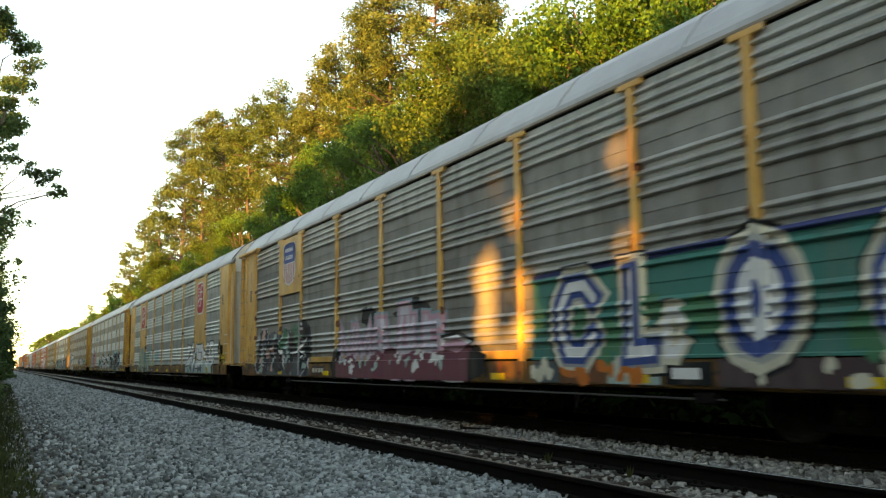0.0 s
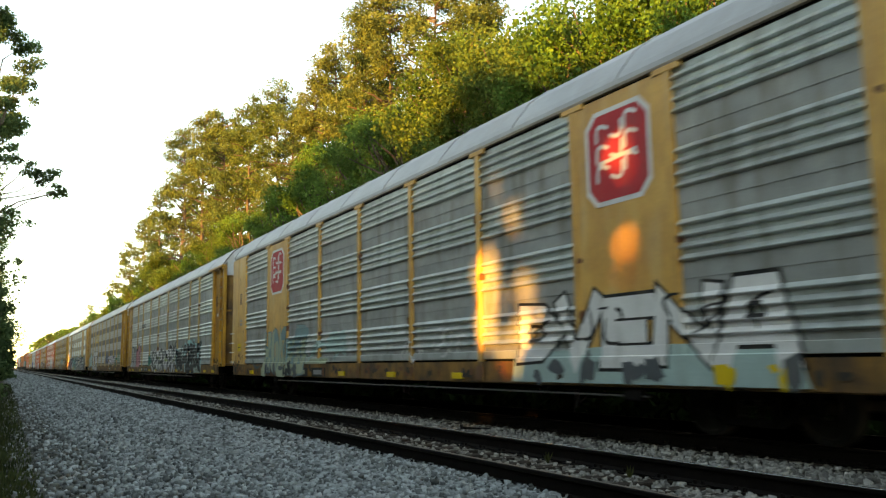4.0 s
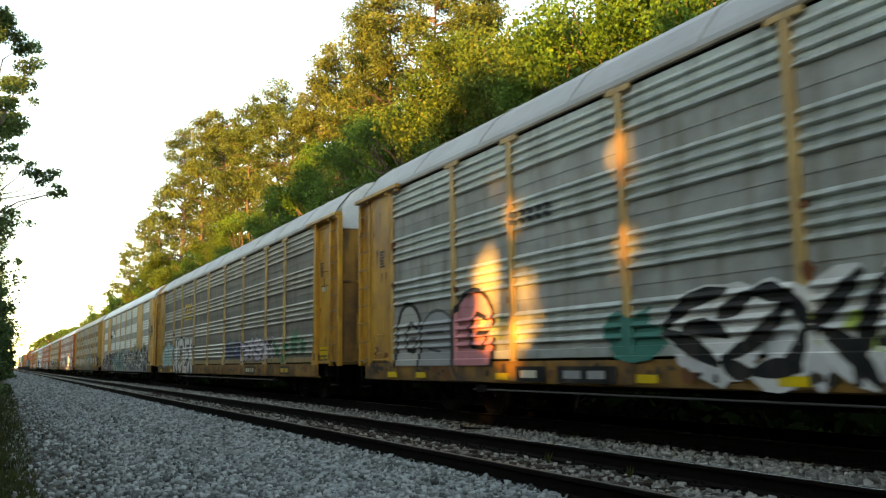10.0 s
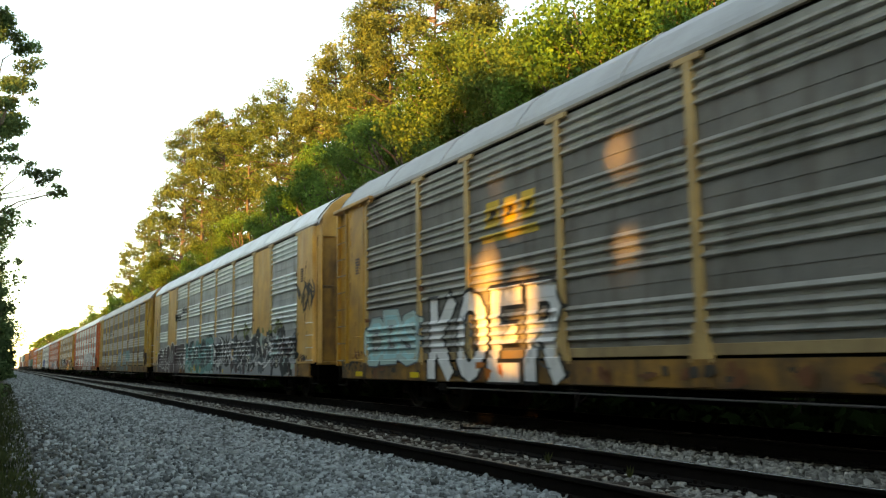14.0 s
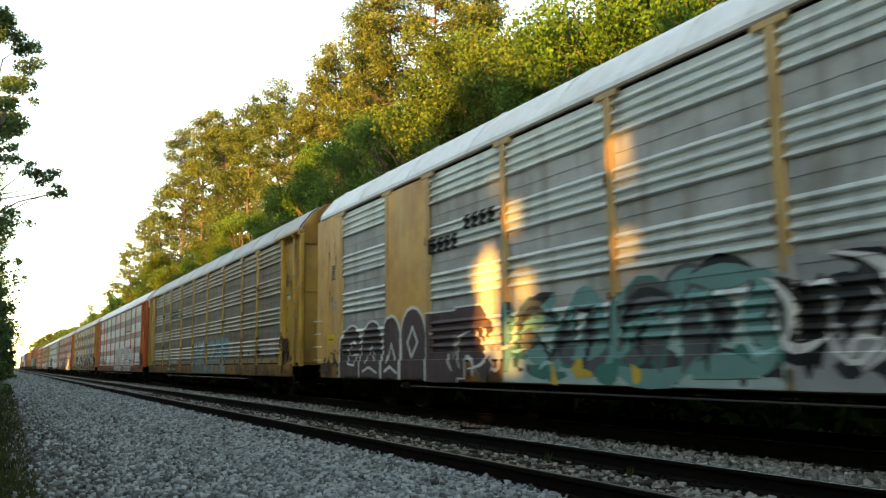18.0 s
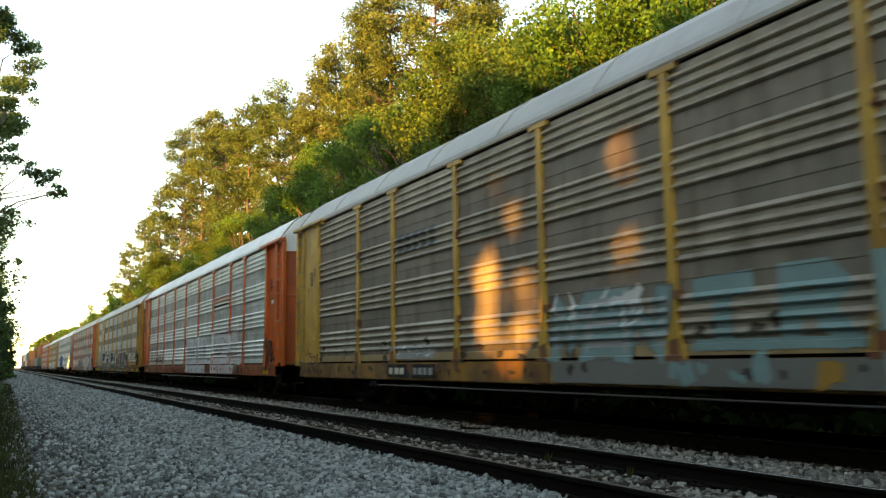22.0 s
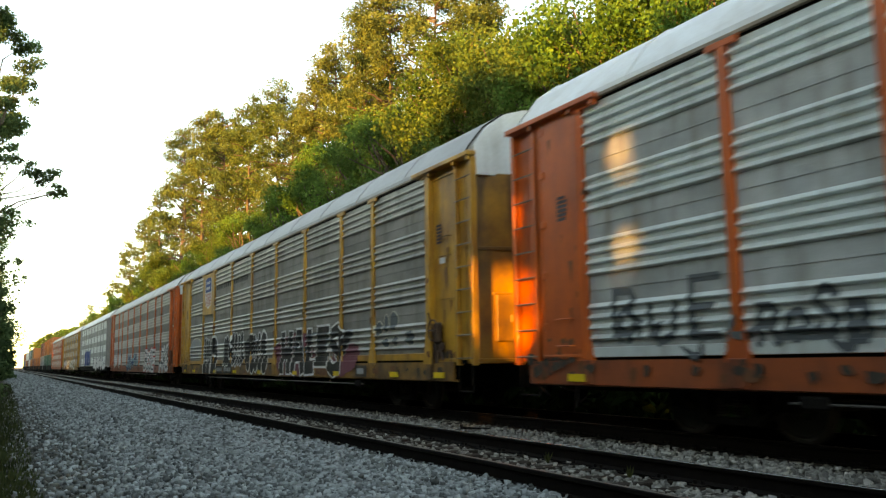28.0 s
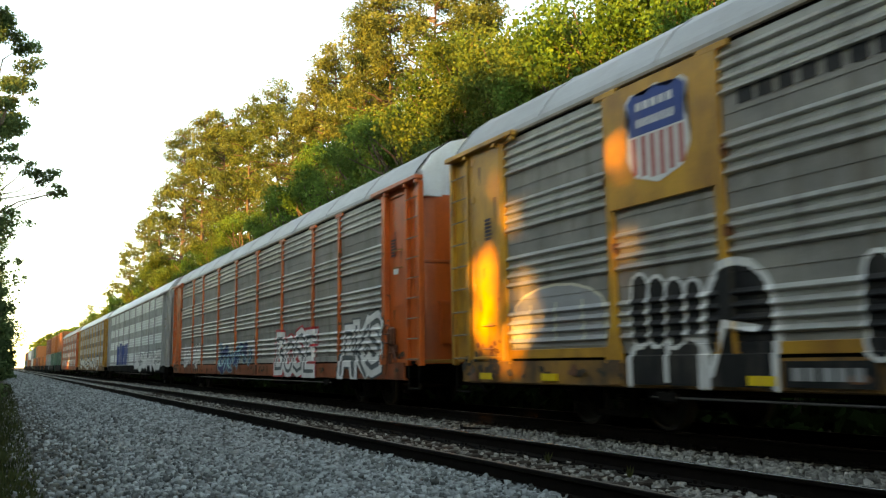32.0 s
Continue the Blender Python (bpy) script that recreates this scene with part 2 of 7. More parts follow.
def fast_mesh(name, verts, quads, mat, smooth=False):
    """A mesh from numpy arrays of corners and four-sided faces."""
    me = bpy.data.meshes.new(name)
    nq = len(quads)
    k = quads.shape[1]
    me.vertices.add(len(verts))
    me.vertices.foreach_set("co", np.ascontiguousarray(verts, dtype=np.float32).ravel())
    me.loops.add(nq * k)
    me.loops.foreach_set("vertex_index", np.ascontiguousarray(quads, dtype=np.int32).ravel())
    me.polygons.add(nq)
    me.polygons.foreach_set("loop_start", np.arange(0, nq * k, k, dtype=np.int32))
    me.polygons.foreach_set("loop_total", np.full(nq, k, dtype=np.int32))
    me.materials.append(mat)
    me.update(calc_edges=True)
    return me


# ---- ground, ballast and tracks ----
NEAR_TRACK, FAR_TRACK = 5.15, 9.0
HALF_GAUGE = 0.7525
rng = np.random.default_rng(5)


def bed_height(x):
    """The bed across the tracks: level by the tracks, a little lower on the path where the camera stands."""
    if x < 3.4:
        return -0.27 + 0.06 * max(0.0, min(1.0, (x - 2.2) / 1.2))
    if x < 12.0:
        return -0.21
    return -0.21 - 0.5 * min(1.0, (x - 12.0) / 2.5)


def ground():
    """One sheet of soil and stone dust that reaches the horizon."""
    xs = [-900, -200, -60, -25, -12, -6, -3, -1.5, -0.5, 0.3, 0.7, 1.5, 2.2, 2.8, 3.4, 5, 8, 12, 12.8, 13.6, 14.5, 20, 35, 80, 250, 900]
    ys = [-900, -200, -60, -20, -5, 0, 5, 10, 20, 40, 80, 160, 320, 700, 1500, 3500]
    verts = [(x, y, bed_height(x) - 0.03) for y in ys for x in xs]
    n = len(xs)
    faces = [(j * n + i, j * n + i + 1, (j + 1) * n + i + 1, (j + 1) * n + i) for j in range(len(ys) - 1) for i in range(n - 1)]
    me = mesh_of("ground", verts, faces, M_DIRT)
    me.materials.append(M_SOIL)
    me.materials.append(M_SHADE_BALLAST)
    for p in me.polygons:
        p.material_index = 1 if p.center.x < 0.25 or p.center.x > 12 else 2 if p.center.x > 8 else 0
    tagged(new("ground", me), "grey stone dust and ballast bed along the tracks", "ground", kind="structure")


def stones(name, count, x0, x1, y0, y1, size, seed, spread=1.0, lift=0.0, mat=None, fade=0.0, shift=0.0, label="loose grey crushed stone ballast beside the rails"):
    """Angular crushed stones, each a distorted eight-cornered lump, denser near the camera."""
    r = np.random.default_rng(seed)
    x = r.uniform(x0, x1, count)
    if fade:
        x = np.where(r.uniform(0, 1, count) < (x - x0) / fade, x, x0 + fade + (x1 - x0 - fade) * r.uniform(0, 1, count))
    y = y0 * (y1 / y0) ** (r.uniform(0, 1, count) ** spread)
    z = np.array([bed_height(a) for a in x]) + r.uniform(-0.03, 0.026, count) + lift
    base = np.array([(-1, -1, -1), (1, -1, -1), (1, 1, -1), (-1, 1, -1), (-1, -1, 1), (1, -1, 1), (1, 1, 1), (-1, 1, 1)], float)
    s = r.uniform(0.55, 1.25, count)[:, None, None] * size * 0.5 * (1 + 0.012 * np.maximum(0, y - 12))[:, None, None]
    v = base[None] * r.uniform(0.55, 1.0, (count, 8, 1)) * r.uniform(0.6, 1.1, (count, 1, 3)) * s
    a, b = r.uniform(0, 6.283, count), r.uniform(-0.9, 0.9, count)
    ca, sa, cb, sb = np.cos(a)[:, None], np.sin(a)[:, None], np.cos(b)[:, None], np.sin(b)[:, None]
    vx, vy, vz = v[..., 0], v[..., 1], v[..., 2]
    vy, vz = vy * cb - vz * sb, vy * sb + vz * cb
    vx, vy = vx * ca - vy * sa, vx * sa + vy * ca
    verts = np.stack([vx + x[:, None], vy + y[:, None] + shift, vz + z[:, None]], -1).reshape(-1, 3)
    q = np.array([(0, 3, 2, 1), (4, 5, 6, 7), (0, 1, 5, 4), (1, 2, 6, 5), (2, 3, 7, 6), (3, 0, 4, 7)])
    quads = (q[None] + 8 * np.arange(count)[:, None, None]).reshape(-1, 4)
    ob = new(name, fast_mesh(name, verts, quads, mat or M_STONE))
    return tagged(ob, label, "ballast", kind="stuff")


def rail(x, label, top):
    """One running rail: foot, web and polished head."""
    ob = new("rail")
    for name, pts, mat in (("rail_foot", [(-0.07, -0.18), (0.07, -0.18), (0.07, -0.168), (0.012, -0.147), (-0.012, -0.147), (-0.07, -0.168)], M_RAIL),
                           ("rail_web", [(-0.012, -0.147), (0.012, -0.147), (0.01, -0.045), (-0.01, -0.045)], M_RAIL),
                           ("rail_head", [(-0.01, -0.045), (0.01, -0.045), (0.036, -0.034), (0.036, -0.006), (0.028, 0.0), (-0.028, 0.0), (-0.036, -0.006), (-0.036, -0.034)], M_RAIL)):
        bm = bmesh.new()
        extrude_y(bm, pts, -60, 1400)
        part(name, bm, mat, ob)
    bm = bmesh.new()
    extrude_y(bm, [(-0.02, -0.004), (-0.016, 0.0015), (0.018, 0.0015), (0.022, -0.004)], -60, 1400)
    part("running_band", bm, top, ob, "band worn by wheels")
    ob.location.x = x
    return tagged(ob, label, "rail", "rails of the two tracks")


def tie_mesh():
    bm = one_box(-1.3, 1.3, -0.115, 0.115, -0.38, -0.182, bevel=0.012)
    me = bpy.data.meshes.new("railway_tie")
    bm.to_mesh(me)
    bm.free()
    me.materials.append(M_TIE)
    return me


def spike_plates(parent, mesh):
    for s in (-1, 1):
        o = bpy.data.objects.new("tie_plate", mesh)
        scene.collection.objects.link(o)
        o.parent = parent
        o.location = (s * HALF_GAUGE, 0, -0.181)


def tracks():
    rail(NEAR_TRACK - HALF_GAUGE, "steel rail with rusty dark sides and a dull head", M_RAILDULL)
    rail(NEAR_TRACK + HALF_GAUGE, "steel rail with rusty dark sides and a polished head", M_RAILTOP)
    for x in (FAR_TRACK - HALF_GAUGE, FAR_TRACK + HALF_GAUGE):
        rail(x, "steel rail in shade under the passing train", M_RAILDULL)
    me = tie_mesh()
    bm = box(bmesh.new(), -0.17, 0.17, -0.09, 0.09, 0.0, 0.014)
    for sx in (-0.1, 0.1):
        for sy in (-0.05, 0.05):
            box(bm, sx - 0.012, sx + 0.012, sy - 0.012, sy + 0.012, 0.012, 0.05)
    pm = bpy.data.meshes.new("tie_plate")
    bm.to_mesh(pm)
    bm.free()
    pm.materials.append(M_RAIL)
    for x in (NEAR_TRACK, FAR_TRACK):
        for i in range(90):
            o = new("railway_tie", me)
            o.location = (x, -7.0 + i * 0.5, 0)
            tagged(o, "dark creosoted timber tie bedded in ballast under the rails", "railway tie", "ties under the tracks")
            spike_plates(o, pm)


def trackside_bits():
    """A bar left lying between the tracks, and two sprigs of weed between the near rails."""
    bm = bmesh.new()
    box(bm, -0.34, 0.34, -0.035, 0.035, 0.0, 0.03, bevel=0.006)
    box(bm, -0.36, -0.28, -0.05, 0.05, -0.005, 0.04, bevel=0.008)
    bar = link("steel_bar", bm, M_RAIL)
    bar.matrix_world = pose(7.4, 12.89, -0.178, 0, 4, 9)
    tagged(bar, "thin dark steel bar lying on the crushed stone", "steel bar")
    for x, y, seed in ((5.61, 6.75, 1), (5.66, 8.25, 2)):
        r = np.random.default_rng(30 + seed)
        verts, faces = [], []
        for i in range(14):
            a, h = r.uniform(0, 6.283), r.uniform(0.06, 0.16)
            tip = Vector((math.cos(a) * h * 0.5, math.sin(a) * h * 0.5, h))
            side = Vector((-math.sin(a), math.cos(a), 0)) * 0.006
            k = len(verts)
            verts += [-side, side, tip * 0.6 + side * 1.6, tip, tip * 0.6 - side * 1.6]
            faces.append((k, k + 1, k + 2, k + 3, k + 4))
        ob = new("weed_sprig", mesh_of("weed_sprig", verts, faces, M_WEED))
        ob.location = (x, y, -0.2)
        tagged(ob, "small dry sprig of weed growing in the ballast", "weed", "weeds between the rails")


ground()
tracks()
trackside_bits()
stones("ballast_path", 42000, 0.05, 4.3, 7.0, 46.0, 0.064, 11, 1.15, fade=2.7)
stones("ballast_nearby", 30000, -0.4, 4.3, 20.0, 33.5, 0.064, 19, fade=1.6, shift=-26.4)
stones("trackbed_nearby", 14000, 4.5, 8.0, 20.0, 32.0, 0.062, 21, shift=-26.4, mat=M_TRACK_STONE, label="crushed stone between the rails and tracks")
stones("dirty_ballast", 8500, -1.2, 1.1, 7.5, 60.0, 0.07, 17, 1.1, -0.016, M_DARK_STONE, label="dirty stones mixed with litter at the path's edge")
stones("ballast_shoulder", 5000, 3.72, 4.34, 6.0, 42.0, 0.062, 18, 1.1, 0.028, label="crushed stone heaped over the ends of the ties")
stones("ballast_far", 7000, 0.6, 4.3, 42.0, 160.0, 0.09, 12, 1.0)
stones("ballast_between_rails", 7000, 4.5, 5.8, 5.0, 60.0, 0.06, 13, 1.1, -0.004, M_TRACK_STONE, label="crushed stone filling the near track between its rails")
stones("ballast_between_tracks", 13000, 6.0, 8.0, 5.5, 70.0, 0.062, 14, 1.1, 0.0, M_TRACK_STONE, label="crushed stone between the two tracks")
# Stones coloured near-black to stand for the shade below the cars.
stones("ballast_far_track", 3000, 7.95, 11.5, 6.0, 60.0, 0.065, 15, 1.1, -0.01, M_SHADE_BALLAST, label="oil-darkened ballast under the train")


# ---- the train ----
PITCH_CARS, BODY = 29.3, 27.95
SIDE = -1.5
POSTS = (-12.1, -9.25, -7.2, -4.3, -1.45, 1.45, 4.3, 7.2, 9.25, 12.1)
PANEL_Z0, PANEL_Z1 = 1.07, 4.74
WHEEL_R = 0.42
RIB_TOPS = [4.6, 4.45, 4.3, 4.15, 3.62, 3.47, 3.32, 3.17, 2.68, 2.53, 2.38, 2.23, 1.74, 1.59, 1.44, 1.29]


def rolled(t):
    """Metres that the train has rolled by t seconds."""
    return 6.9987 * t - 0.00073 * t * t - 0.0000666 * t ** 3


def front_of(n):
    """Where the leading end of car n stands at the start."""
    return 1.91 + PITCH_CARS * n


def side_profile():
    """The pressed side sheet, top to bottom, as (x, z): groups of outward ribs, flat bands, and a lap seam in each band."""
    bits = [(z, "rib") for z in RIB_TOPS] + [(z, "seam") for z in (3.87, 2.93, 1.98)]
    pts = [(SIDE + 0.03, PANEL_Z1)]
    for z, kind in sorted(bits, reverse=True):
        if kind == "rib":
            pts += [(SIDE + 0.034, z + 0.056), (SIDE - 0.018, z + 0.002), (SIDE - 0.018, z - 0.008), (SIDE + 0.034, z - 0.03)]
        else:
            pts += [(SIDE + 0.025, z + 0.012), (SIDE + 0.025, z), (SIDE + 0.034, z - 0.002), (SIDE + 0.034, z - 0.01)]
    pts.append((SIDE + 0.03, PANEL_Z0))
    return pts


PROFILE = side_profile()
PROFILE_Z = [z for x, z in PROFILE][::-1]
PROFILE_X = [x for x, z in PROFILE][::-1]
ROOF_LINE = [(-1.5, 4.83), (-1.49, 4.92), (-1.42, 5.03), (-1.12, 5.4), (-0.72, 5.68), (-0.3, 5.8), (0.3, 5.8), (0.72, 5.68), (1.12, 5.4), (1.42, 5.03), (1.49, 4.92), (1.5, 4.83)]
MESHES = {}


def shared(key, build):
    if key not in MESHES:
        me = bpy.data.meshes.new(key)
        bm = build()
        bmesh.ops.recalc_face_normals(bm, faces=bm.faces)
        bm.to_mesh(me)
        bm.free()
        MESHES[key] = me
    return MESHES[key]


def piece(name, key, build, mat, parent, at=None, label=""):
    """A part on a mesh that all cars share; the material sits on the object."""
    me = shared(key + "_" + mat.name, build)
    if not me.materials:
        me.materials.append(mat)
        if key.startswith("panel_"):
            me.materials.append(PERF[mat.name])
    o = bpy.data.objects.new(name, me)
    scene.collection.objects.link(o)
    o.parent = parent
    if at is not None:
        o.matrix_basis = at
    if label:
        o["label"] = label
    return o


def panel_bm(w):
    """Ribs in slot 0, the flat perforated bands between their groups in slot 1."""
    bm = bmesh.new()
    extrude_y(bm, PROFILE, -w / 2, w / 2, closed=False)
    for f in bm.faces:
        zs = [v.co.z for v in f.verts]
        near = min(abs(sum(zs) / 4 - z) for z in RIB_TOPS)
        f.material_index = 0 if near < 0.1 else 1
    return bm


def plain_panel_bm(w, z0=PANEL_Z0, z1=PANEL_Z1):
    bm = bmesh.new()
    box(bm, SIDE - (0.012 if z0 == PANEL_Z0 else 0.032), SIDE + 0.03, -w / 2, w / 2, z0, z1, bevel=0.006)
    return bm


def post_bm(flare):
    bm = bmesh.new()
    box(bm, SIDE - 0.03, SIDE + 0.04, -0.075, 0.075, 0.98, 4.74, bevel=0.01)
    box(bm, SIDE - 0.034, SIDE + 0.02, -0.26, 0.26, 4.7, 4.785, bevel=0.008)
    if flare:
        for i in range(4):
            w = 0.1 + 0.03 * i
            box(bm, SIDE - 0.038, SIDE, -w, w, 1.42 - 0.12 * i - 0.12, 1.42 - 0.12 * i)
    return bm


def sill_bm(lead):
    """The side sill: a channel with a pad at each post, ending short of the leading end."""
    bm = bmesh.new()
    out = [(SIDE - 0.03, 0.985), (SIDE - 0.03, 0.635), (SIDE + 0.09, 0.61), (SIDE + 0.09, 0.65), (SIDE + 0.02, 0.665), (SIDE + 0.02, 0.985)]
    extrude_y(bm, out, -lead, 13.55)
    for y in POSTS:
        box(bm, SIDE - 0.05, SIDE - 0.02, y - 0.14, y + 0.14, 0.65, 0.985, bevel=0.006)
    return bm


def roof_bm():
    bm = bmesh.new()
    inner = [(x * 0.97, z - 0.04) for x, z in ROOF_LINE]
    extrude_y(bm, ROOF_LINE + inner[::-1], -13.75, 13.75)
    return bm


def roof_seam_bm():
    bm = bmesh.new()
    up = [(x * 1.004, z + 0.018) for x, z in ROOF_LINE]
    extrude_y(bm, up + [(x, z - 0.01) for x, z in ROOF_LINE][::-1], -0.022, 0.022)
    return bm


def eave_bm():
    bm = bmesh.new()
    box(bm, SIDE - 0.022, SIDE + 0.05, -13.6, 13.6, 4.785, 4.836, bevel=0.006)
    return bm


def slot_bm():
    # A solid strip behind the panel heads; its near-black stands for the slot's shade.
    return one_box(SIDE + 0.035, SIDE + 0.06, -12.1, 12.1, 4.7, 4.79)


def low_slot_bm():
    # A solid near-black strip that paints the shade between panels and sill.
    return one_box(SIDE + 0.04, SIDE + 0.06, -12.1, 12.1, 0.98, 1.1)


def foot_strip_bm(w):
    """The flat strip along the foot of a side panel."""
    return one_box(SIDE - 0.01, SIDE + 0.03, -w / 2, w / 2, 1.025, 1.165, bevel=0.006)


def brake_bm():
    """The gear case of the hand brake on its bracket, with chain guard and lever."""
    bm = one_box(SIDE - 0.1, SIDE - 0.01, -0.14, 0.14, 1.35, 1.75, bevel=0.03)
    box(bm, SIDE - 0.06, SIDE - 0.01, -0.22, 0.22, 1.2, 1.37, bevel=0.015)
    box(bm, SIDE - 0.09, SIDE - 0.03, -0.05, 0.12, 0.95, 1.22, bevel=0.02)
    rod(bm, (SIDE - 0.09, 0.1, 1.45), (SIDE - 0.12, 0.28, 1.95), 0.02, n=5)
    rod(bm, (SIDE - 0.08, -0.1, 1.3), (SIDE - 0.1, -0.3, 1.02), 0.018, n=5)
    return bm


def brake_wheel_bm():
    """A ring with a bar across it."""
    bm = bmesh.new()
    n, m = 16, 6
    ring = [[bm.verts.new((SIDE - 0.14 + 0.016 * math.sin(6.283 * k / m), (0.2 + 0.016 * math.cos(6.283 * k / m)) * math.cos(6.283 * i / n), 1.6 + (0.2 + 0.016 * math.cos(6.283 * k / m)) * math.sin(6.283 * i / n)))
             for k in range(m)] for i in range(n)]
    for i in range(n):
        for k in range(m):
            bm.faces.new((ring[i][k], ring[(i + 1) % n][k], ring[(i + 1) % n][(k + 1) % m], ring[i][(k + 1) % m]))
    rod(bm, (SIDE - 0.14, -0.2, 1.6), (SIDE - 0.14, 0.2, 1.6), 0.014, n=5)
    return bm


def brake_rod_bm():
    return rod(bmesh.new(), (SIDE - 0.06, 0.05, 1.35), (SIDE - 0.06, 0.2, 0.7), 0.02, n=5)


def brake_pipe_bm():
    """A thin pipe hung below the sill on short hangers."""
    bm = rod(bmesh.new(), (SIDE + 0.03, -8.6, 0.5), (SIDE + 0.03, 8.6, 0.5), 0.016, n=6)
    for k in range(9):
        rod(bm, (SIDE + 0.03, -8.4 + 2.1 * k, 0.5), (SIDE + 0.06, -8.4 + 2.1 * k, 0.66), 0.01, n=4)
    return bm


def jack_pad_bm():
    bm = bmesh.new()
    box(bm, SIDE - 0.01, SIDE + 0.12, -0.18, 0.18, 0.44, 0.58, bevel=0.02)
    return bm


def placard_bm():
    return one_box(SIDE - 0.034, SIDE - 0.021, -0.12, 0.12, 2.9, 3.02)


def end_door_bm():
    """The flat side plate next to the trailing end, with pressed edges, rivet line and hinges."""
    bm = bmesh.new()
    a, b = -12.11, -13.17
    box(bm, SIDE - 0.02, SIDE + 0.03, b, a, 1.0, 4.78, bevel=0.008)
    box(bm, SIDE - 0.05, SIDE, a - 0.1, a, 1.0, 4.78, bevel=0.01)
    box(bm, SIDE - 0.034, SIDE, b, b + 0.05, 1.0, 4.78, bevel=0.008)
    for z in (1.5, 2.3, 3.1, 3.9, 4.6):
        box(bm, SIDE - 0.04, SIDE, b + 0.02, b + 0.14, z - 0.06, z + 0.06, bevel=0.01)
    for k in range(24):
        box(bm, SIDE - 0.03, SIDE - 0.015, a - 0.16, a - 0.145, 1.08 + 0.15 * k, 1.1 + 0.15 * k)
    return bm


def bay_plate_bm():
    """The leading side plate, set back between the corner post and the ladder, with a fold along its head and foot."""
    bm = one_box(SIDE + 0.06, SIDE + 0.1, -13.24, -12.22, 1.0, 4.78, bevel=0.006)
    box(bm, SIDE + 0.03, SIDE + 0.07, -13.2, -12.26, 4.6, 4.66, bevel=0.006)
    box(bm, SIDE - 0.02, SIDE + 0.07, -13.24, -12.22, 0.985, 1.05, bevel=0.008)
    box(bm, SIDE + 0.045, SIDE + 0.065, -13.18, -12.28, 2.2, 2.23)
    for k in range(22):
        box(bm, SIDE + 0.05, SIDE + 0.065, -12.31, -12.295, 1.15 + 0.16 * k, 1.17 + 0.16 * k)
    return bm


def flat_plate_bm(trailing):
    """A plain end plate that reaches to the corner, in two sheets with a lap."""
    bm = one_box(SIDE - 0.025, SIDE + 0.04, -13.02, -12.08, 0.99, 4.785, bevel=0.01)
    box(bm, SIDE - (0.012 if trailing else -0.06), SIDE + 0.1, -13.9, -13.02, 0.99, 4.785, bevel=0.01)
    for k in range(24):
        box(bm, SIDE - 0.033, SIDE - 0.02, -12.15, -12.135, 1.08 + 0.15 * k, 1.1 + 0.15 * k)
    return bm


def pilaster_bm(trailing):
    """A shallow upright fold beside the plate's lap."""
    if trailing:
        return one_box(SIDE - 0.035, SIDE, -13.08, -12.98, 0.99, 4.78, bevel=0.01)
    return one_box(SIDE - 0.045, SIDE + 0.08, -13.45, -13.02, 0.99, 4.78, bevel=0.02)


def corner_post_bm():
    """The heavy post between panels and leading plate, its foot flared."""
    bm = one_box(SIDE - 0.06, SIDE + 0.1, -12.26, -12.07, 0.97, 4.78, bevel=0.014)
    for i in range(5):
        w = 0.1 + 0.022 * i
        box(bm, SIDE - 0.066, SIDE, -12.165 - w, -12.165 + w, 1.52 - 0.115 * (i + 1), 1.52 - 0.115 * i)
    return bm


def grab_bm():
    bm = bmesh.new()
    rod(bm, (SIDE - 0.09, -0.17, 0), (SIDE - 0.09, 0.17, 0), 0.012, n=6)
    for y in (-0.17, 0.17):
        rod(bm, (SIDE - 0.09, y, 0), (SIDE - 0.01, y, 0), 0.012, n=6)
    return bm


def ledge_bm():
    return one_box(SIDE - 0.05, SIDE, -0.48, 0.48, -0.02, 0.02, bevel=0.006)


def door_gap_bm():
    # A near-black board set back to paint the gap's shade.
    return one_box(SIDE + 0.2, SIDE + 0.24, 13.0, 13.3, 0.98, 4.78)


def ladder_frame_bm():
    bm = bmesh.new()
    box(bm, SIDE + 0.05, SIDE + 0.1, -0.26, 0.36, 0.98, 4.78)
    return bm


def stile_bm():
    return one_box(SIDE - 0.04, SIDE + 0.08, -0.045, 0.045, 0.92, 4.74, bevel=0.008)


def rung_bm():
    bm = bmesh.new()
    rod(bm, (SIDE - 0.03, -0.32, 0), (SIDE - 0.03, 0.32, 0), 0.014, n=6)
    return bm


def top_plate_bm():
    bm = bmesh.new()
    box(bm, SIDE - 0.13, SIDE + 0.06, -1.2, 1.2, 4.765, 4.85, bevel=0.01)
    for y in (-1.1, -0.55, 0.5):
        box(bm, SIDE - 0.1, SIDE, y - 0.05, y + 0.05, 4.69, 4.77, bevel=0.008)
    return bm


def end_wall_bm():
    """The folded end doors below, seen end on: two leaves bowed outwards, with cross ribs and hinges."""
    bm = bmesh.new()
    n = 14
    pts = [(-1.46 + 2.92 * i / n, -0.30 * (1 - abs(2 * i / n - 1) ** 2.5)) for i in range(n + 1)]
    lo, hi = 0.95, 4.5
    a = [bm.verts.new((x, y, lo)) for x, y in pts]
    b = [bm.verts.new((x, y, hi)) for x, y in pts]
    for i in range(n):
        bm.faces.new((a[i], a[i + 1], b[i + 1], b[i]))
    return bm


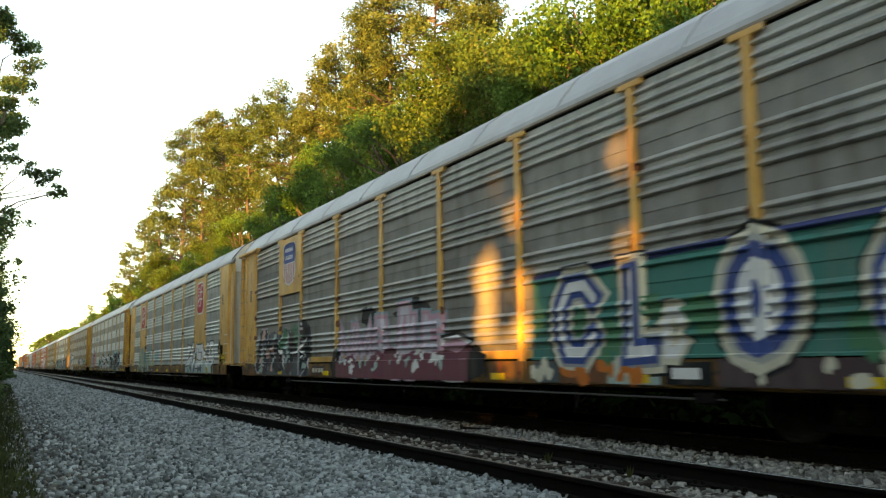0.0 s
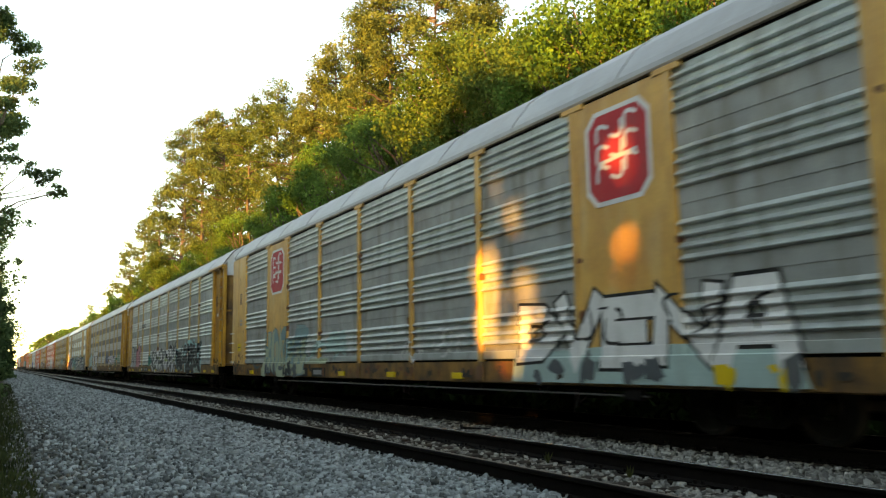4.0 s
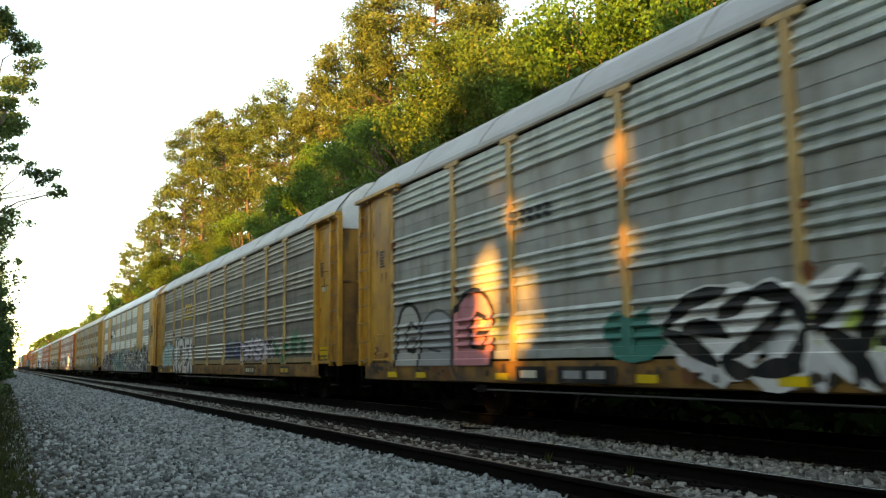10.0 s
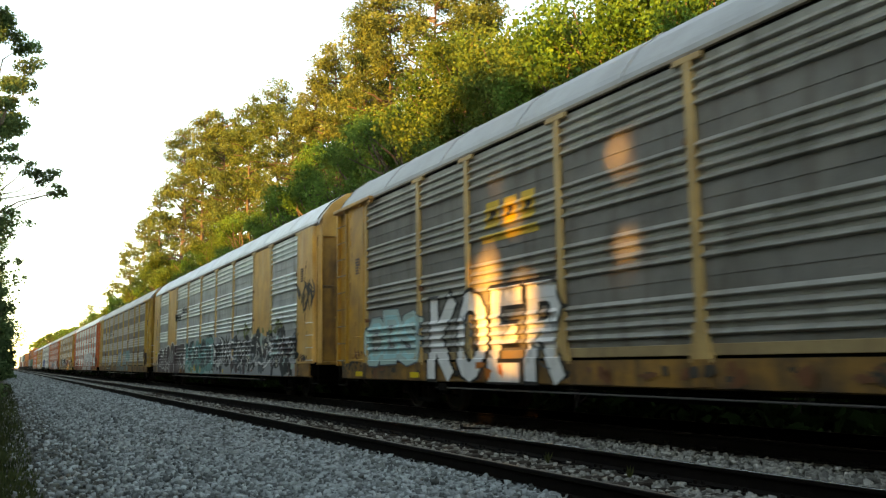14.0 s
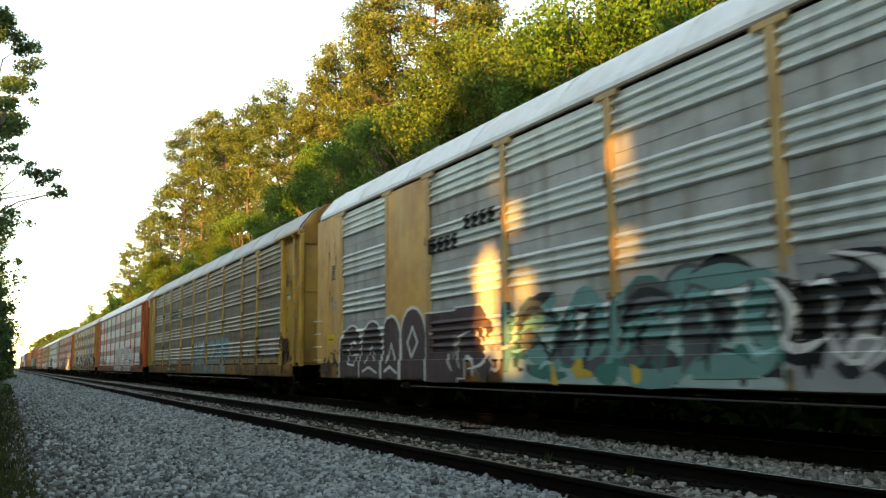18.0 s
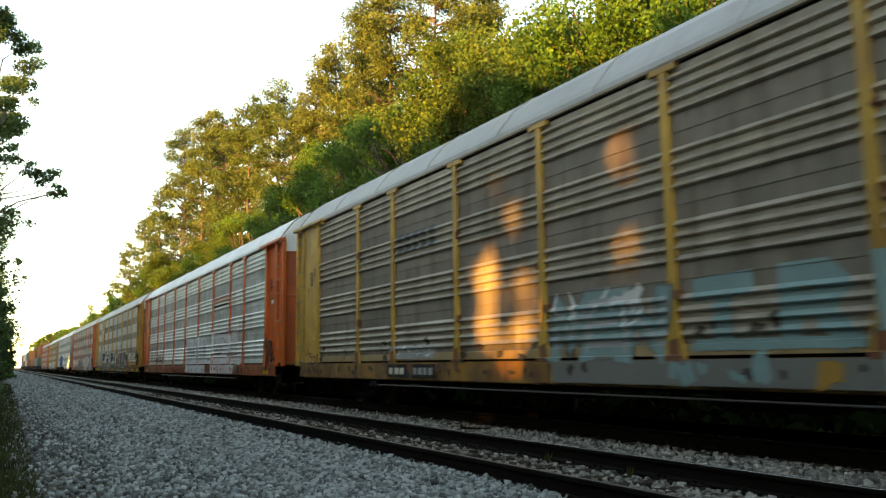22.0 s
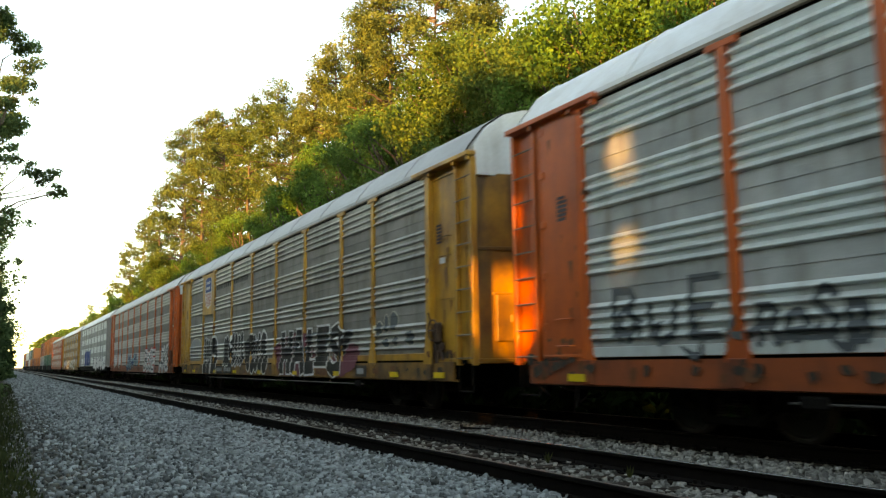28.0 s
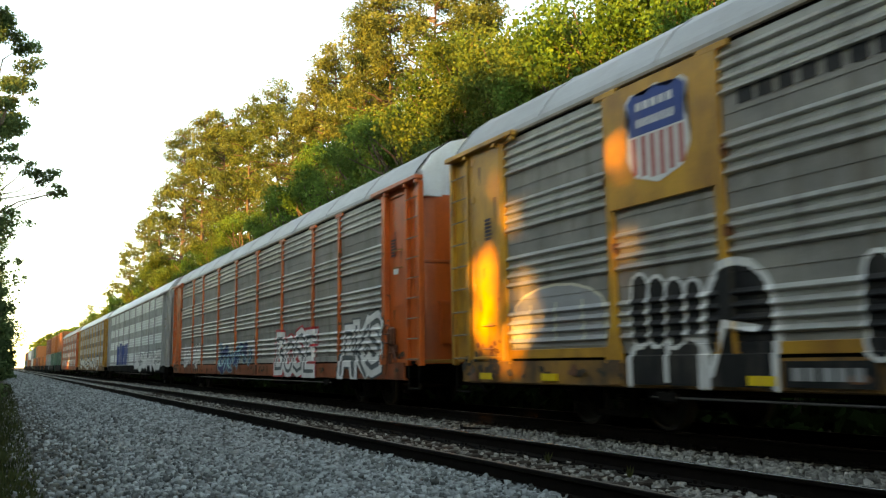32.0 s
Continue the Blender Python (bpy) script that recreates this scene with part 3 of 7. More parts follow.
def end_rib_bm():
    bm = bmesh.new()
    n = 14
    pts = [(-1.46 + 2.92 * i / n, -0.03 - 0.30 * (1 - abs(2 * i / n - 1) ** 2.5)) for i in range(n + 1)]
    a = [bm.verts.new((x, y, 0)) for x, y in pts]
    b = [bm.verts.new((x, y, 0.05)) for x, y in pts]
    c = [bm.verts.new((x, y + 0.03, 0.06)) for x, y in pts]
    e = [bm.verts.new((x, y + 0.03, -0.01)) for x, y in pts]
    for i in range(n):
        bm.faces.new((a[i], a[i + 1], b[i + 1], b[i]))
        bm.faces.new((b[i], b[i + 1], c[i + 1], c[i]))
        bm.faces.new((e[i], e[i + 1], a[i + 1], a[i]))
    return bm


def hatch_bm():
    """A framed hatch set on the bowed end door."""
    bm = one_box(-0.98, -0.56, -0.275, -0.17, 1.35, 2.2, bevel=0.01)
    box(bm, -1.02, -0.52, -0.262, -0.16, 2.2, 2.25, bevel=0.008)
    box(bm, -0.68, -0.62, -0.3, -0.26, 1.7, 1.84, bevel=0.008)
    return bm


def lock_rod_bm():
    """A lock rod with its keepers and handle."""
    bm = rod(bmesh.new(), (-0.12, -0.345, 0.95), (-0.12, -0.345, 5.2), 0.03, n=6)
    for z in (1.2, 2.1, 3.0, 3.9, 4.7):
        box(bm, -0.2, -0.04, -0.37, -0.27, z - 0.05, z + 0.05, bevel=0.01)
    rod(bm, (-0.12, -0.36, 1.7), (-0.42, -0.37, 1.62), 0.02, n=5)
    return bm


def end_cap_bm():
    """The rounded top piece of the end, up to the roof line."""
    bm = bmesh.new()
    out = [(max(-1.37, min(1.37, x * 0.985)), z - 0.015) for x, z in ROOF_LINE]
    low = [(1.37, 4.46), (-1.37, 4.46)]
    ring = out + low
    f = [bm.verts.new((x, -0.16 - 0.14 * (1 - abs(x / 1.5) ** 2.5), z)) for x, z in ring]
    g = [bm.verts.new((x, 0.14, z)) for x, z in ring]
    n = len(ring)
    for i in range(n):
        bm.faces.new((f[i], f[(i + 1) % n], g[(i + 1) % n], g[i]))
    bm.faces.new(f)
    return bm


def far_side_bm():
    return one_box(1.44, 1.5, -13.6, 13.6, 0.6, 4.84)


def frame_bm():
    bm = bmesh.new()
    box(bm, -0.35, 0.35, -13.9, 13.9, 0.5, 0.95)
    box(bm, -1.46, 1.46, -13.6, 13.6, 0.95, 1.02)
    for i in range(17):
        y = -12.8 + 1.6 * i
        if min(abs(y - 9.9), abs(y + 9.9)) > 1.4:
            box(bm, -1.44, 1.44, y - 0.08, y + 0.08, 0.66, 0.96)
    box(bm, -1.0, -0.5, -3.2, -1.8, 0.35, 0.8, bevel=0.04)
    rod(bm, (-0.95, 1.2, 0.55), (-0.95, 3.4, 0.55), 0.16, n=10)
    rod(bm, (-1.2, -8.4, 0.5), (-1.2, 8.4, 0.5), 0.02, n=5)
    return bm


def coupler_bm():
    bm = bmesh.new()
    box(bm, -0.1, 0.1, -0.78, 0.1, 0.68, 0.88, bevel=0.03)
    box(bm, -0.17, 0.17, -0.82, -0.55, 0.62, 0.94, bevel=0.06)
    rod(bm, (-0.45, -0.2, 0.78), (-0.3, -0.7, 0.36), 0.025, n=6)
    return bm


def side_frame_bm():
    """A cast truck side frame with its spring nest and journal ends."""
    bm = bmesh.new()
    for x in (-1.06, 0.98):
        box(bm, x, x + 0.1, -1.1, 1.1, 0.56, 0.7, bevel=0.02)
        box(bm, x, x + 0.1, -0.45, 0.45, 0.17, 0.27, bevel=0.02)
        for s in (-1, 1):
            box(bm, x, x + 0.1, s * 0.4 - 0.07, s * 0.4 + 0.07, 0.22, 0.62)
            a, b = (x + 0.05, s * 0.42, 0.22), (x + 0.05, s * 0.95, 0.58)
            rod(bm, a, b, 0.06, n=6)
            box(bm, x - 0.03, x + 0.12, s * 0.87 - 0.14, s * 0.87 + 0.14, 0.34, 0.62, bevel=0.03)
    box(bm, -1.05, 1.05, -0.18, 0.18, 0.42, 0.6, bevel=0.02)
    return bm


def spring_bm():
    """A truck spring: its coils as one ribbed barrel."""
    bm = bmesh.new()
    n, rings = 8, []
    for i in range(13):
        rad = 0.062 if i % 2 else 0.046
        rings.append([bm.verts.new((rad * math.cos(6.283 * k / n), rad * math.sin(6.283 * k / n), 0.28 + 0.0185 * i)) for k in range(n)])
    for p, q in zip(rings, rings[1:]):
        for k in range(n):
            bm.faces.new((p[k], p[(k + 1) % n], q[(k + 1) % n], q[k]))
    return bm


def wheel_bm():
    """A rolled wheel with flange, rim, dished plate and hub; its axis along x."""
    bm = bmesh.new()
    prof = [(-0.07, 0.44), (-0.045, 0.445), (-0.035, 0.42), (0.065, 0.415), (0.065, 0.36), (0.03, 0.34), (0.01, 0.17), (0.07, 0.14), (0.07, 0.0), (-0.07, 0.0), (-0.07, 0.14), (-0.02, 0.17), (-0.01, 0.34), (-0.07, 0.36)]
    n = 24
    rings = [[bm.verts.new((x, r * math.cos(2 * math.pi * i / n), r * math.sin(2 * math.pi * i / n))) for i in range(n)] for x, r in prof if r > 0]
    for j in range(len(rings)):
        p, q = rings[j], rings[(j + 1) % len(rings)]
        for i in range(n):
            bm.faces.new((p[i], p[(i + 1) % n], q[(i + 1) % n], q[i]))
    for k in range(3):
        a = 2 * math.pi * k / 3
        rod(bm, (0.06, 0.09 * math.cos(a), 0.09 * math.sin(a)), (0.1, 0.09 * math.cos(a), 0.09 * math.sin(a)), 0.02, n=6)
    return bm


def axle_bm():
    bm = bmesh.new()
    rod(bm, (-1.08, 0, 0), (1.08, 0, 0), 0.08, n=10)
    return bm


MIRROR_Y = Matrix.Diagonal((1, -1, 1, 1))


def autorack(n, label, panels, post, ends, roof, cap, sill=None, plain=None, flare=False, tops=None, door=None, brake=None, lead=13.15, flat=False):
    """One covered car carrier, with its parts; plain: {panel index from the leading end: material} for flat painted panels."""
    car = new("autorack_car")
    car.empty_display_size = 0.5
    tagged(car, label, "railway car", "covered car carriers of the train")
    sill = sill or {M_YELLOW.name: M_SILL, M_YELLOW_PALE.name: M_SILL, M_TAN.name: M_SILL, M_POST.name: M_SILL, M_ORANGE.name: M_SILL_ORANGE}.get(post.name, post)
    plain = plain or {}
    tops = tops or ends
    door = door or (M_END_DIRTY if ends in (M_YELLOW, M_TAN) else ends)
    piece("roof", "roof", roof_bm, roof, car)
    for i in range(11):
        piece("roof_seam", "roof_seam", roof_seam_bm, roof, car, pose(0, -13.7 + 2.74 * i, 0))
    piece("eave_rail", "eave", eave_bm, M_FASCIA, car, None, "thin dusty brown rail under the roof edge")
    piece("vent_slot", "slot", slot_bm, M_STEEL, car, None, "dark slot under the eaves")
    piece("foot_slot", "low_slot", low_slot_bm, M_STEEL, car, None, "dark slot above the sill")
    if brake:
        piece("brake_wheel", "brake_wheel", brake_wheel_bm, brake, car, pose(0.02, -12.5, 0))
        piece("hand_brake", "brake", brake_bm, brake, car, pose(0.05, -12.5, 0), "grimy hand-brake gear case")
        piece("brake_rod", "brake_rod", brake_rod_bm, brake, car, pose(0.0, -12.5, 0))
    piece("placard", "placard", placard_bm, M_WHITE, car, pose(0.085, -12.62, 0), "small white placard")
    for y in (-8.3, 8.3):
        piece("jacking_pad", "jack_pad", jack_pad_bm, M_STEEL, car, pose(0, y, 0))
    piece("side_sill", "sill_%.2f" % lead, lambda: sill_bm(lead), sill, car)
    piece("brake_pipe", "brake_pipe", brake_pipe_bm, M_PIPE, car, None, "thin grey pipe under the sill")
    piece("far_side_wall", "far_side", far_side_bm, M_PANEL, car)
    for i, y in enumerate(POSTS):
        piece("post", "post_flared" if flare else "post", lambda: post_bm(flare), post, car, pose(0, y, 0))
    strip = {M_PANEL_DARK.name: M_SILL_PALE, M_PANEL_TAN.name: M_SILL_PALE}.get(panels.name, post if n in (0, 7) else panels)
    for i in range(9):
        w, mid = POSTS[i + 1] - POSTS[i] - 0.02, (POSTS[i + 1] + POSTS[i]) / 2
        if i in plain:
            spec = plain[i]
            mat, z0 = spec if isinstance(spec, tuple) else (spec, PANEL_Z0)
            piece("painted_panel", "plain_%.2f_%.2f" % (w, z0), lambda: plain_panel_bm(w, z0), mat, car, pose(0, mid, 0))
            if z0 > PANEL_Z0:
                piece("side_panel", "panel_%.2f" % w, lambda: panel_bm(w), panels, car, pose(0.004, mid, 0))
        else:
            piece("side_panel", "panel_%.2f" % w, lambda: panel_bm(w), panels, car, pose(0, mid, 0))
            piece("foot_strip", "foot_strip_%.2f" % w, lambda: foot_strip_bm(w - 0.16), strip, car, pose(0, mid, 0))
    for s in (-1, 1):
        flip = Matrix.Identity(4) if s < 0 else MIRROR_Y
        if flat:
            piece("end_plate", "flat_plate" + str(s), lambda: transformed(flat_plate_bm(s > 0), flip), ends, car)
            piece("pilaster", "pilaster" + str(s), lambda: transformed(pilaster_bm(s > 0), flip), ends, car)
            for k in range(4):
                piece("grab_iron", "grab", grab_bm, M_WHITE, car, pose(-0.02, s * (13.7 if s > 0 else 13.3), 1.08 + 0.34 * k))
        elif s < 0:
            piece("end_plate", "bay_plate", bay_plate_bm, ends, car)
            piece("corner_post", "corner_post", corner_post_bm, ends, car)
            for z in (3.02, 3.4):
                piece("grab_iron", "grab", grab_bm, M_SILL, car, pose(0.05, -12.85, z))
        else:
            piece("end_plate", "end_door", lambda: transformed(end_door_bm(), MIRROR_Y), ends, car)
            piece("grab_iron", "grab", grab_bm, ends, car, pose(0, 12.55, 1.2))
            piece("grab_iron", "grab", grab_bm, ends, car, pose(0, 12.55, 1.6))
            piece("plate_ledge", "ledge", ledge_bm, ends, car, pose(0, 12.66, 1.05))
            piece("door_gap", "door_gap", door_gap_bm, M_STEEL, car, None, "dark gap beside the end door")
        if not flat:
            ladder(car, s, ends, tops)
        piece("roof_edge", "roof_edge", roof_seam_bm, M_STEEL, car, pose(0, s * 13.735, 0), "dark seam at the end of the roof")
        piece("end_door", "end_wall" + str(s), lambda: transformed(end_wall_bm(), flip), door or ends, car, pose(0, s * 13.6, 0))
        piece("door_seam", "end_rib" + str(s), lambda: transformed(end_rib_bm(), flip), door or ends, car, pose(0, s * 13.6, 3.05), "lap seam across the end door")
        piece("door_foot", "end_rib" + str(s), lambda: transformed(end_rib_bm(), flip), M_END_DIRTY, car, pose(0, s * 13.6, 0.98), "sooty foot rail of the end door")
        piece("hatch", "hatch" + str(s), lambda: transformed(hatch_bm(), flip), door or ends, car, pose(0, s * 13.6, 0), "small hatch low in the end door")
        piece("lock_rod", "lock_rod" + str(s), lambda: transformed(lock_rod_bm(), flip), M_STEEL, car, pose(0, s * 13.6, 0), "black lock rod down the end door")
        piece("end_cap", "end_cap" + str(s), lambda: transformed(end_cap_bm(), flip), cap, car, pose(0, s * 13.62, 0))
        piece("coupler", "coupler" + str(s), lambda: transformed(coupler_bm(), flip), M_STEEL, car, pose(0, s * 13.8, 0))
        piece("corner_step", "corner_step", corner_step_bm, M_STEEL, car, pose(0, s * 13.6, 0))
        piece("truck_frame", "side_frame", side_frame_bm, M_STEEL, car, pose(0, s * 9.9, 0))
        for x in (-1.01, 1.03):
            for dy in (-0.13, 0.13):
                piece("spring", "spring", spring_bm, M_WHEEL, car, pose(x, s * 9.9 + dy, 0))
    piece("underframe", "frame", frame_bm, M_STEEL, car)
    sets = []
    for s in (-1, 1):
        for a in (-0.87, 0.87):
            ax = piece("axle", "axle", axle_bm, M_WHEEL, car, pose(0, s * 9.9 + a, WHEEL_R))
            for x, r in ((-0.76, 180), (0.76, 0)):
                piece("wheel", "wheel", wheel_bm, M_WHEEL, ax, pose(x, 0, 0, 0, 0, r))
            sets.append((ax, s * 9.9 + a))
    car.location = (FAR_TRACK, front_of(n) + BODY / 2, 0)
    CARS[n] = (car, sets)
    PLAIN[n] = plain
    return car


def ladder(car, s, ends, tops):
    """The corner ladder with the plate over its head."""
    piece("ladder_recess", "ladder_frame", ladder_frame_bm, ends, car, pose(0, s * 13.6 + (0 if s > 0 else -0.04), 0))
    for o in (13.32, 13.92):
        piece("ladder_stile", "stile", stile_bm, ends, car, pose(0, s * o, 0))
    for k in range(9):
        piece("rung", "rung", rung_bm, M_RUNG, car, pose(0, s * 13.62, 1.05 + 0.42 * k))
    piece("eave_plate", "top_plate", top_plate_bm, tops, car, pose(0, s * 12.8, 0))


def corner_step_bm():
    bm = bmesh.new()
    rod(bm, (SIDE, -0.25, 0.95), (SIDE, -0.25, 0.45), 0.015, n=5)
    rod(bm, (SIDE, 0.25, 0.95), (SIDE, 0.25, 0.45), 0.015, n=5)
    rod(bm, (SIDE, -0.26, 0.45), (SIDE, 0.26, 0.45), 0.018, n=5)
    return bm


def transformed(bm, m):
    bm.transform(m)
    return bm


CARS, PLAIN = {}, {}
autorack(0, "grey ribbed car carrier with yellow posts and colourful graffiti", M_PANEL, M_TAN, M_TAN, M_ROOF, M_WHITE, plain={7: (M_TAN, 3.05)})
autorack(1, "grey ribbed car carrier with tan panels and red octagon emblems", M_PANEL_MID, M_TAN, M_TAN, M_ROOF, M_CREAM, plain={1: M_TAN, 7: M_TAN}, door=M_CREAM, brake=M_STEEL, flat=True)
autorack(2, "grey ribbed car carrier with yellow ends and dark green graffiti", M_PANEL_MID, M_POST, M_YELLOW, M_ROOF, M_WHITE)
autorack(3, "sooty ribbed car carrier with yellow posts and silver letters", M_PANEL_DARK, M_POST, M_YELLOW, M_ROOF, M_WHITE, flare=True, lead=12.33)
autorack(4, "bright ribbed car carrier with a white roof and ochre panels", M_PANEL_BRIGHT, M_POST, M_TAN, M_WHITE, M_TAN, plain={1: M_TAN, 7: M_TAN}, flat=True)
autorack(5, "dusty ribbed car carrier with pale yellow posts on flared feet", M_PANEL_TAN, M_YELLOW_PALE, M_YELLOW_PALE, M_ROOF, M_END_DIRTY, flare=True, door=M_YELLOW_PALE, brake=M_BRAKE)
autorack(6, "bright ribbed car carrier with orange posts, sill and ends", M_PANEL_BRIGHT, M_ORANGE, M_ORANGE, M_WHITE, M_WHITE, flare=True, brake=M_BRAKE_ORANGE)
autorack(7, "grey ribbed car carrier with yellow posts and black outlined letters", M_PANEL, M_YELLOW, M_YELLOW, M_ROOF, M_WHITE, flare=True, plain={7: (M_YELLOW, 3.05)}, brake=M_BRAKE)
autorack(8, "grey ribbed car carrier with orange posts and ends", M_PANEL, M_ORANGE, M_ORANGE, M_ROOF, M_WHITE, brake=M_BRAKE_ORANGE)
autorack(9, "pale ribbed car carrier with a grey end", M_PANEL_BRIGHT, M_ROOF, M_ROOF, M_WHITE, M_ROOF, sill=M_STEEL)
autorack(10, "dusty tan ribbed car carrier", M_PANEL_TAN, M_YELLOW, M_YELLOW, M_WHITE, M_ROOF)
autorack(11, "grey ribbed car carrier with rusty ends", M_PANEL, M_ORANGE, M_ORANGE, M_ROOF, M_ROOF)


def container_bm():
    """A steel box with corrugated sides and corner posts."""
    bm = bmesh.new()
    prof = []
    n = 40
    for i in range(n):
        y = -6.0 + 12.0 * i / n
        prof += [(y, 0.0), (y + 0.1, 0.0), (y + 0.15, 0.035), (y + 0.25, 0.035)]
    a = [bm.verts.new((-1.22 + d, y, 0.12)) for y, d in prof]
    b = [bm.verts.new((-1.22 + d, y, 2.75)) for y, d in prof]
    for i in range(len(prof) - 1):
        bm.faces.new((a[i], a[i + 1], b[i + 1], b[i]))
    box(bm, -1.17, 1.22, -6.05, 6.05, 0.0, 2.85)
    for s in (-1, 1):
        box(bm, -1.24, -1.1, s * 6.02 - 0.08, s * 6.02 + 0.08, 0.0, 2.88)
    return bm


def well_bm():
    bm = bmesh.new()
    for x in (-1.4, 1.3):
        box(bm, x, x + 0.1, -7.2, 7.2, 0.35, 1.25)
    box(bm, -1.3, 1.3, -7.0, 7.0, 0.3, 0.4)
    for s in (-1, 1):
        box(bm, -1.2, 1.2, s * 8.3 - 1.1, s * 8.3 + 1.1, 0.85, 1.2)
    return bm


BOX_COLOURS = [material("container_orange", (0.4, 0.12, 0.03), 0.5), material("container_green", (0.05, 0.12, 0.09), 0.5), material("container_grey", (0.25, 0.26, 0.27), 0.5),
               material("container_brown", (0.2, 0.07, 0.045), 0.5), material("container_white", (0.6, 0.6, 0.58), 0.5)]


def well_car(k, y0, low, high):
    car = new("well_car")
    tagged(car, "dark well car stacked with weathered steel containers", "railway car", "container cars behind the car carriers")
    piece("well", "well", well_bm, M_STEEL, car)
    piece("container", "container", container_bm, BOX_COLOURS[low], car, pose(0, 0, 0.42))
    if high is not None:
        piece("container", "container", container_bm, BOX_COLOURS[high], car, pose(0, 0, 3.32))
    sets = []
    for s in (-1, 1):
        piece("truck_frame", "side_frame", side_frame_bm, M_STEEL, car, pose(0, s * 8.4, 0))
        for a in (-0.87, 0.87):
            ax = piece("axle", "axle", axle_bm, M_WHEEL, car, pose(0, s * 8.4 + a, WHEEL_R))
            for x, r in ((-0.76, 180), (0.76, 0)):
                piece("wheel", "wheel", wheel_bm, M_WHEEL, ax, pose(x, 0, 0, 0, 0, r))
            sets.append((ax, s * 8.4 + a))
    car.location = (FAR_TRACK, y0, 0)
    CARS[100 + k] = (car, sets)


for k, (low, high) in enumerate(((1, 0), (1, 0), (2, 3), (0, None), (0, None), (3, 0), (0, 1), (4, 2), (3, None), (0, 4), (2, 0), (1, 3))):
    well_car(k, front_of(12) + 9.5 + 19.2 * k, low, high)


# ---- paint and markings on the cars ----
def paint(name, colour, rough=0.55):
    return material("paint_" + name, colour, rough, 0.0, [c * 0.7 + 0.02 for c in colour], 1.5, 0.6, 30, 0.03, ((0.2, 0.17, 0.14), 0.25))


P = {k: paint(k, c) for k, c in {
    "white": (0.68, 0.68, 0.67), "black": (0.008, 0.008, 0.009), "pink": (0.52, 0.3, 0.36), "maroon": (0.17, 0.05, 0.07), "blue": (0.03, 0.07, 0.24),
    "teal": (0.03, 0.18, 0.15), "cyan": (0.3, 0.58, 0.6), "green": (0.05, 0.19, 0.1), "lime": (0.36, 0.46, 0.1), "grey": (0.3, 0.31, 0.32), "coal": (0.018, 0.024, 0.027), "slate": (0.085, 0.1, 0.11),
    "brown": (0.07, 0.045, 0.05), "cream": (0.62, 0.58, 0.46), "pale_blue": (0.23, 0.36, 0.41), "pale_teal": (0.34, 0.47, 0.45), "red": (0.5, 0.03, 0.04), "navy": (0.03, 0.045, 0.15),
    "orange": (0.6, 0.16, 0.03), "yellow": (0.75, 0.5, 0.02), "rose": (0.55, 0.22, 0.25), "salmon": (0.62, 0.36, 0.3), "gold": (0.62, 0.4, 0.06), "rust": (0.17, 0.065, 0.03), "soot": (0.045, 0.035, 0.028), "lilac": (0.5, 0.46, 0.52), "mint": (0.36, 0.41, 0.29), "ochre": (0.36, 0.19, 0.035), "dull_blue": (0.17, 0.285, 0.295), "stone": (0.15, 0.155, 0.145), "sea": (0.12, 0.3, 0.29), "olive": (0.14, 0.17, 0.05), "chalk": (0.56, 0.56, 0.57), "brick": (0.45, 0.13, 0.12), "ash": (0.4, 0.4, 0.38)}.items()}
for m in P.values():
    m.node_tree.nodes["Principled BSDF"].inputs["Specular IOR Level"].default_value = 0.2


def surface_x(n, y, z):
    """How far out the car's side stands at a place."""
    if z < 1.04:
        return SIDE - 0.052
    if any(abs(y - q) < 0.1 for q in POSTS) and y > -12.05 and z < 4.75:
        return SIDE - 0.042
    if z < 1.17 and abs(y) < 12.1:
        return SIDE - 0.014
    for i, spec in PLAIN[n].items():
        z0 = spec[1] if isinstance(spec, tuple) else PANEL_Z0
        if POSTS[i] < y < POSTS[i + 1] and z >= z0:
            return SIDE - (0.012 if z0 == PANEL_Z0 else 0.032)
    if y < -12.05:
        if n in (1, 4):
            return SIDE - (0.03 if y > -13.02 else 0.048)
        return SIDE - 0.068 if y > -12.28 else SIDE + 0.044
    if y > 12.1:
        return SIDE - (0.036 if n in (1, 4) else 0.052 if y < 12.22 else 0.022)
    return float(np.interp(z, PROFILE_Z, PROFILE_X))


COAT = itertools.count()


def lay(bm, polys, mat=0):
    """Flat polygons of (y, z) into a bmesh; those that carry on from the one before share its corners."""
    step, seen = 0, {}
    last = set()
    lift = 0.00004 * (next(COAT) % 7)
    for i, p in enumerate(polys):
        keys = [(round(y, 5), round(z, 5)) for y, z in p]
        if len(last & set(keys)) < 2:
            step, seen = step + 1, {}
        for key, (y, z) in zip(keys, p):
            if key not in seen:
                seen[key] = bm.verts.new((0.0004 * (step % 8) + 0.00009 * (i % 5) + lift, y, z))
        last = set(keys)
        ring = list(dict.fromkeys(seen[k] for k in keys))
        if len(ring) > 2:
            try:
                bm.faces.new(ring).material_index = mat
            except ValueError:
                pass


def sheet(polys):
    bm = bmesh.new()
    lay(bm, polys)
    bmesh.ops.triangulate(bm, faces=bm.faces)
    return bm


def spray(n, polys, colour, layer=1, name="graffiti", label="", flat=None, each=False):
    """Lays polygons as coats of paint on the side of car n; each: every polygon a part of its own, else small strokes as one."""
    if each or len(polys) == 1:
        for p in polys:
            drape(n, sheet([p]), [colour], [layer], name, label, flat)
    else:
        ob = drape(n, sheet(polys), [colour], [layer], name, label, flat)
        ob["kind"] = "stuff"


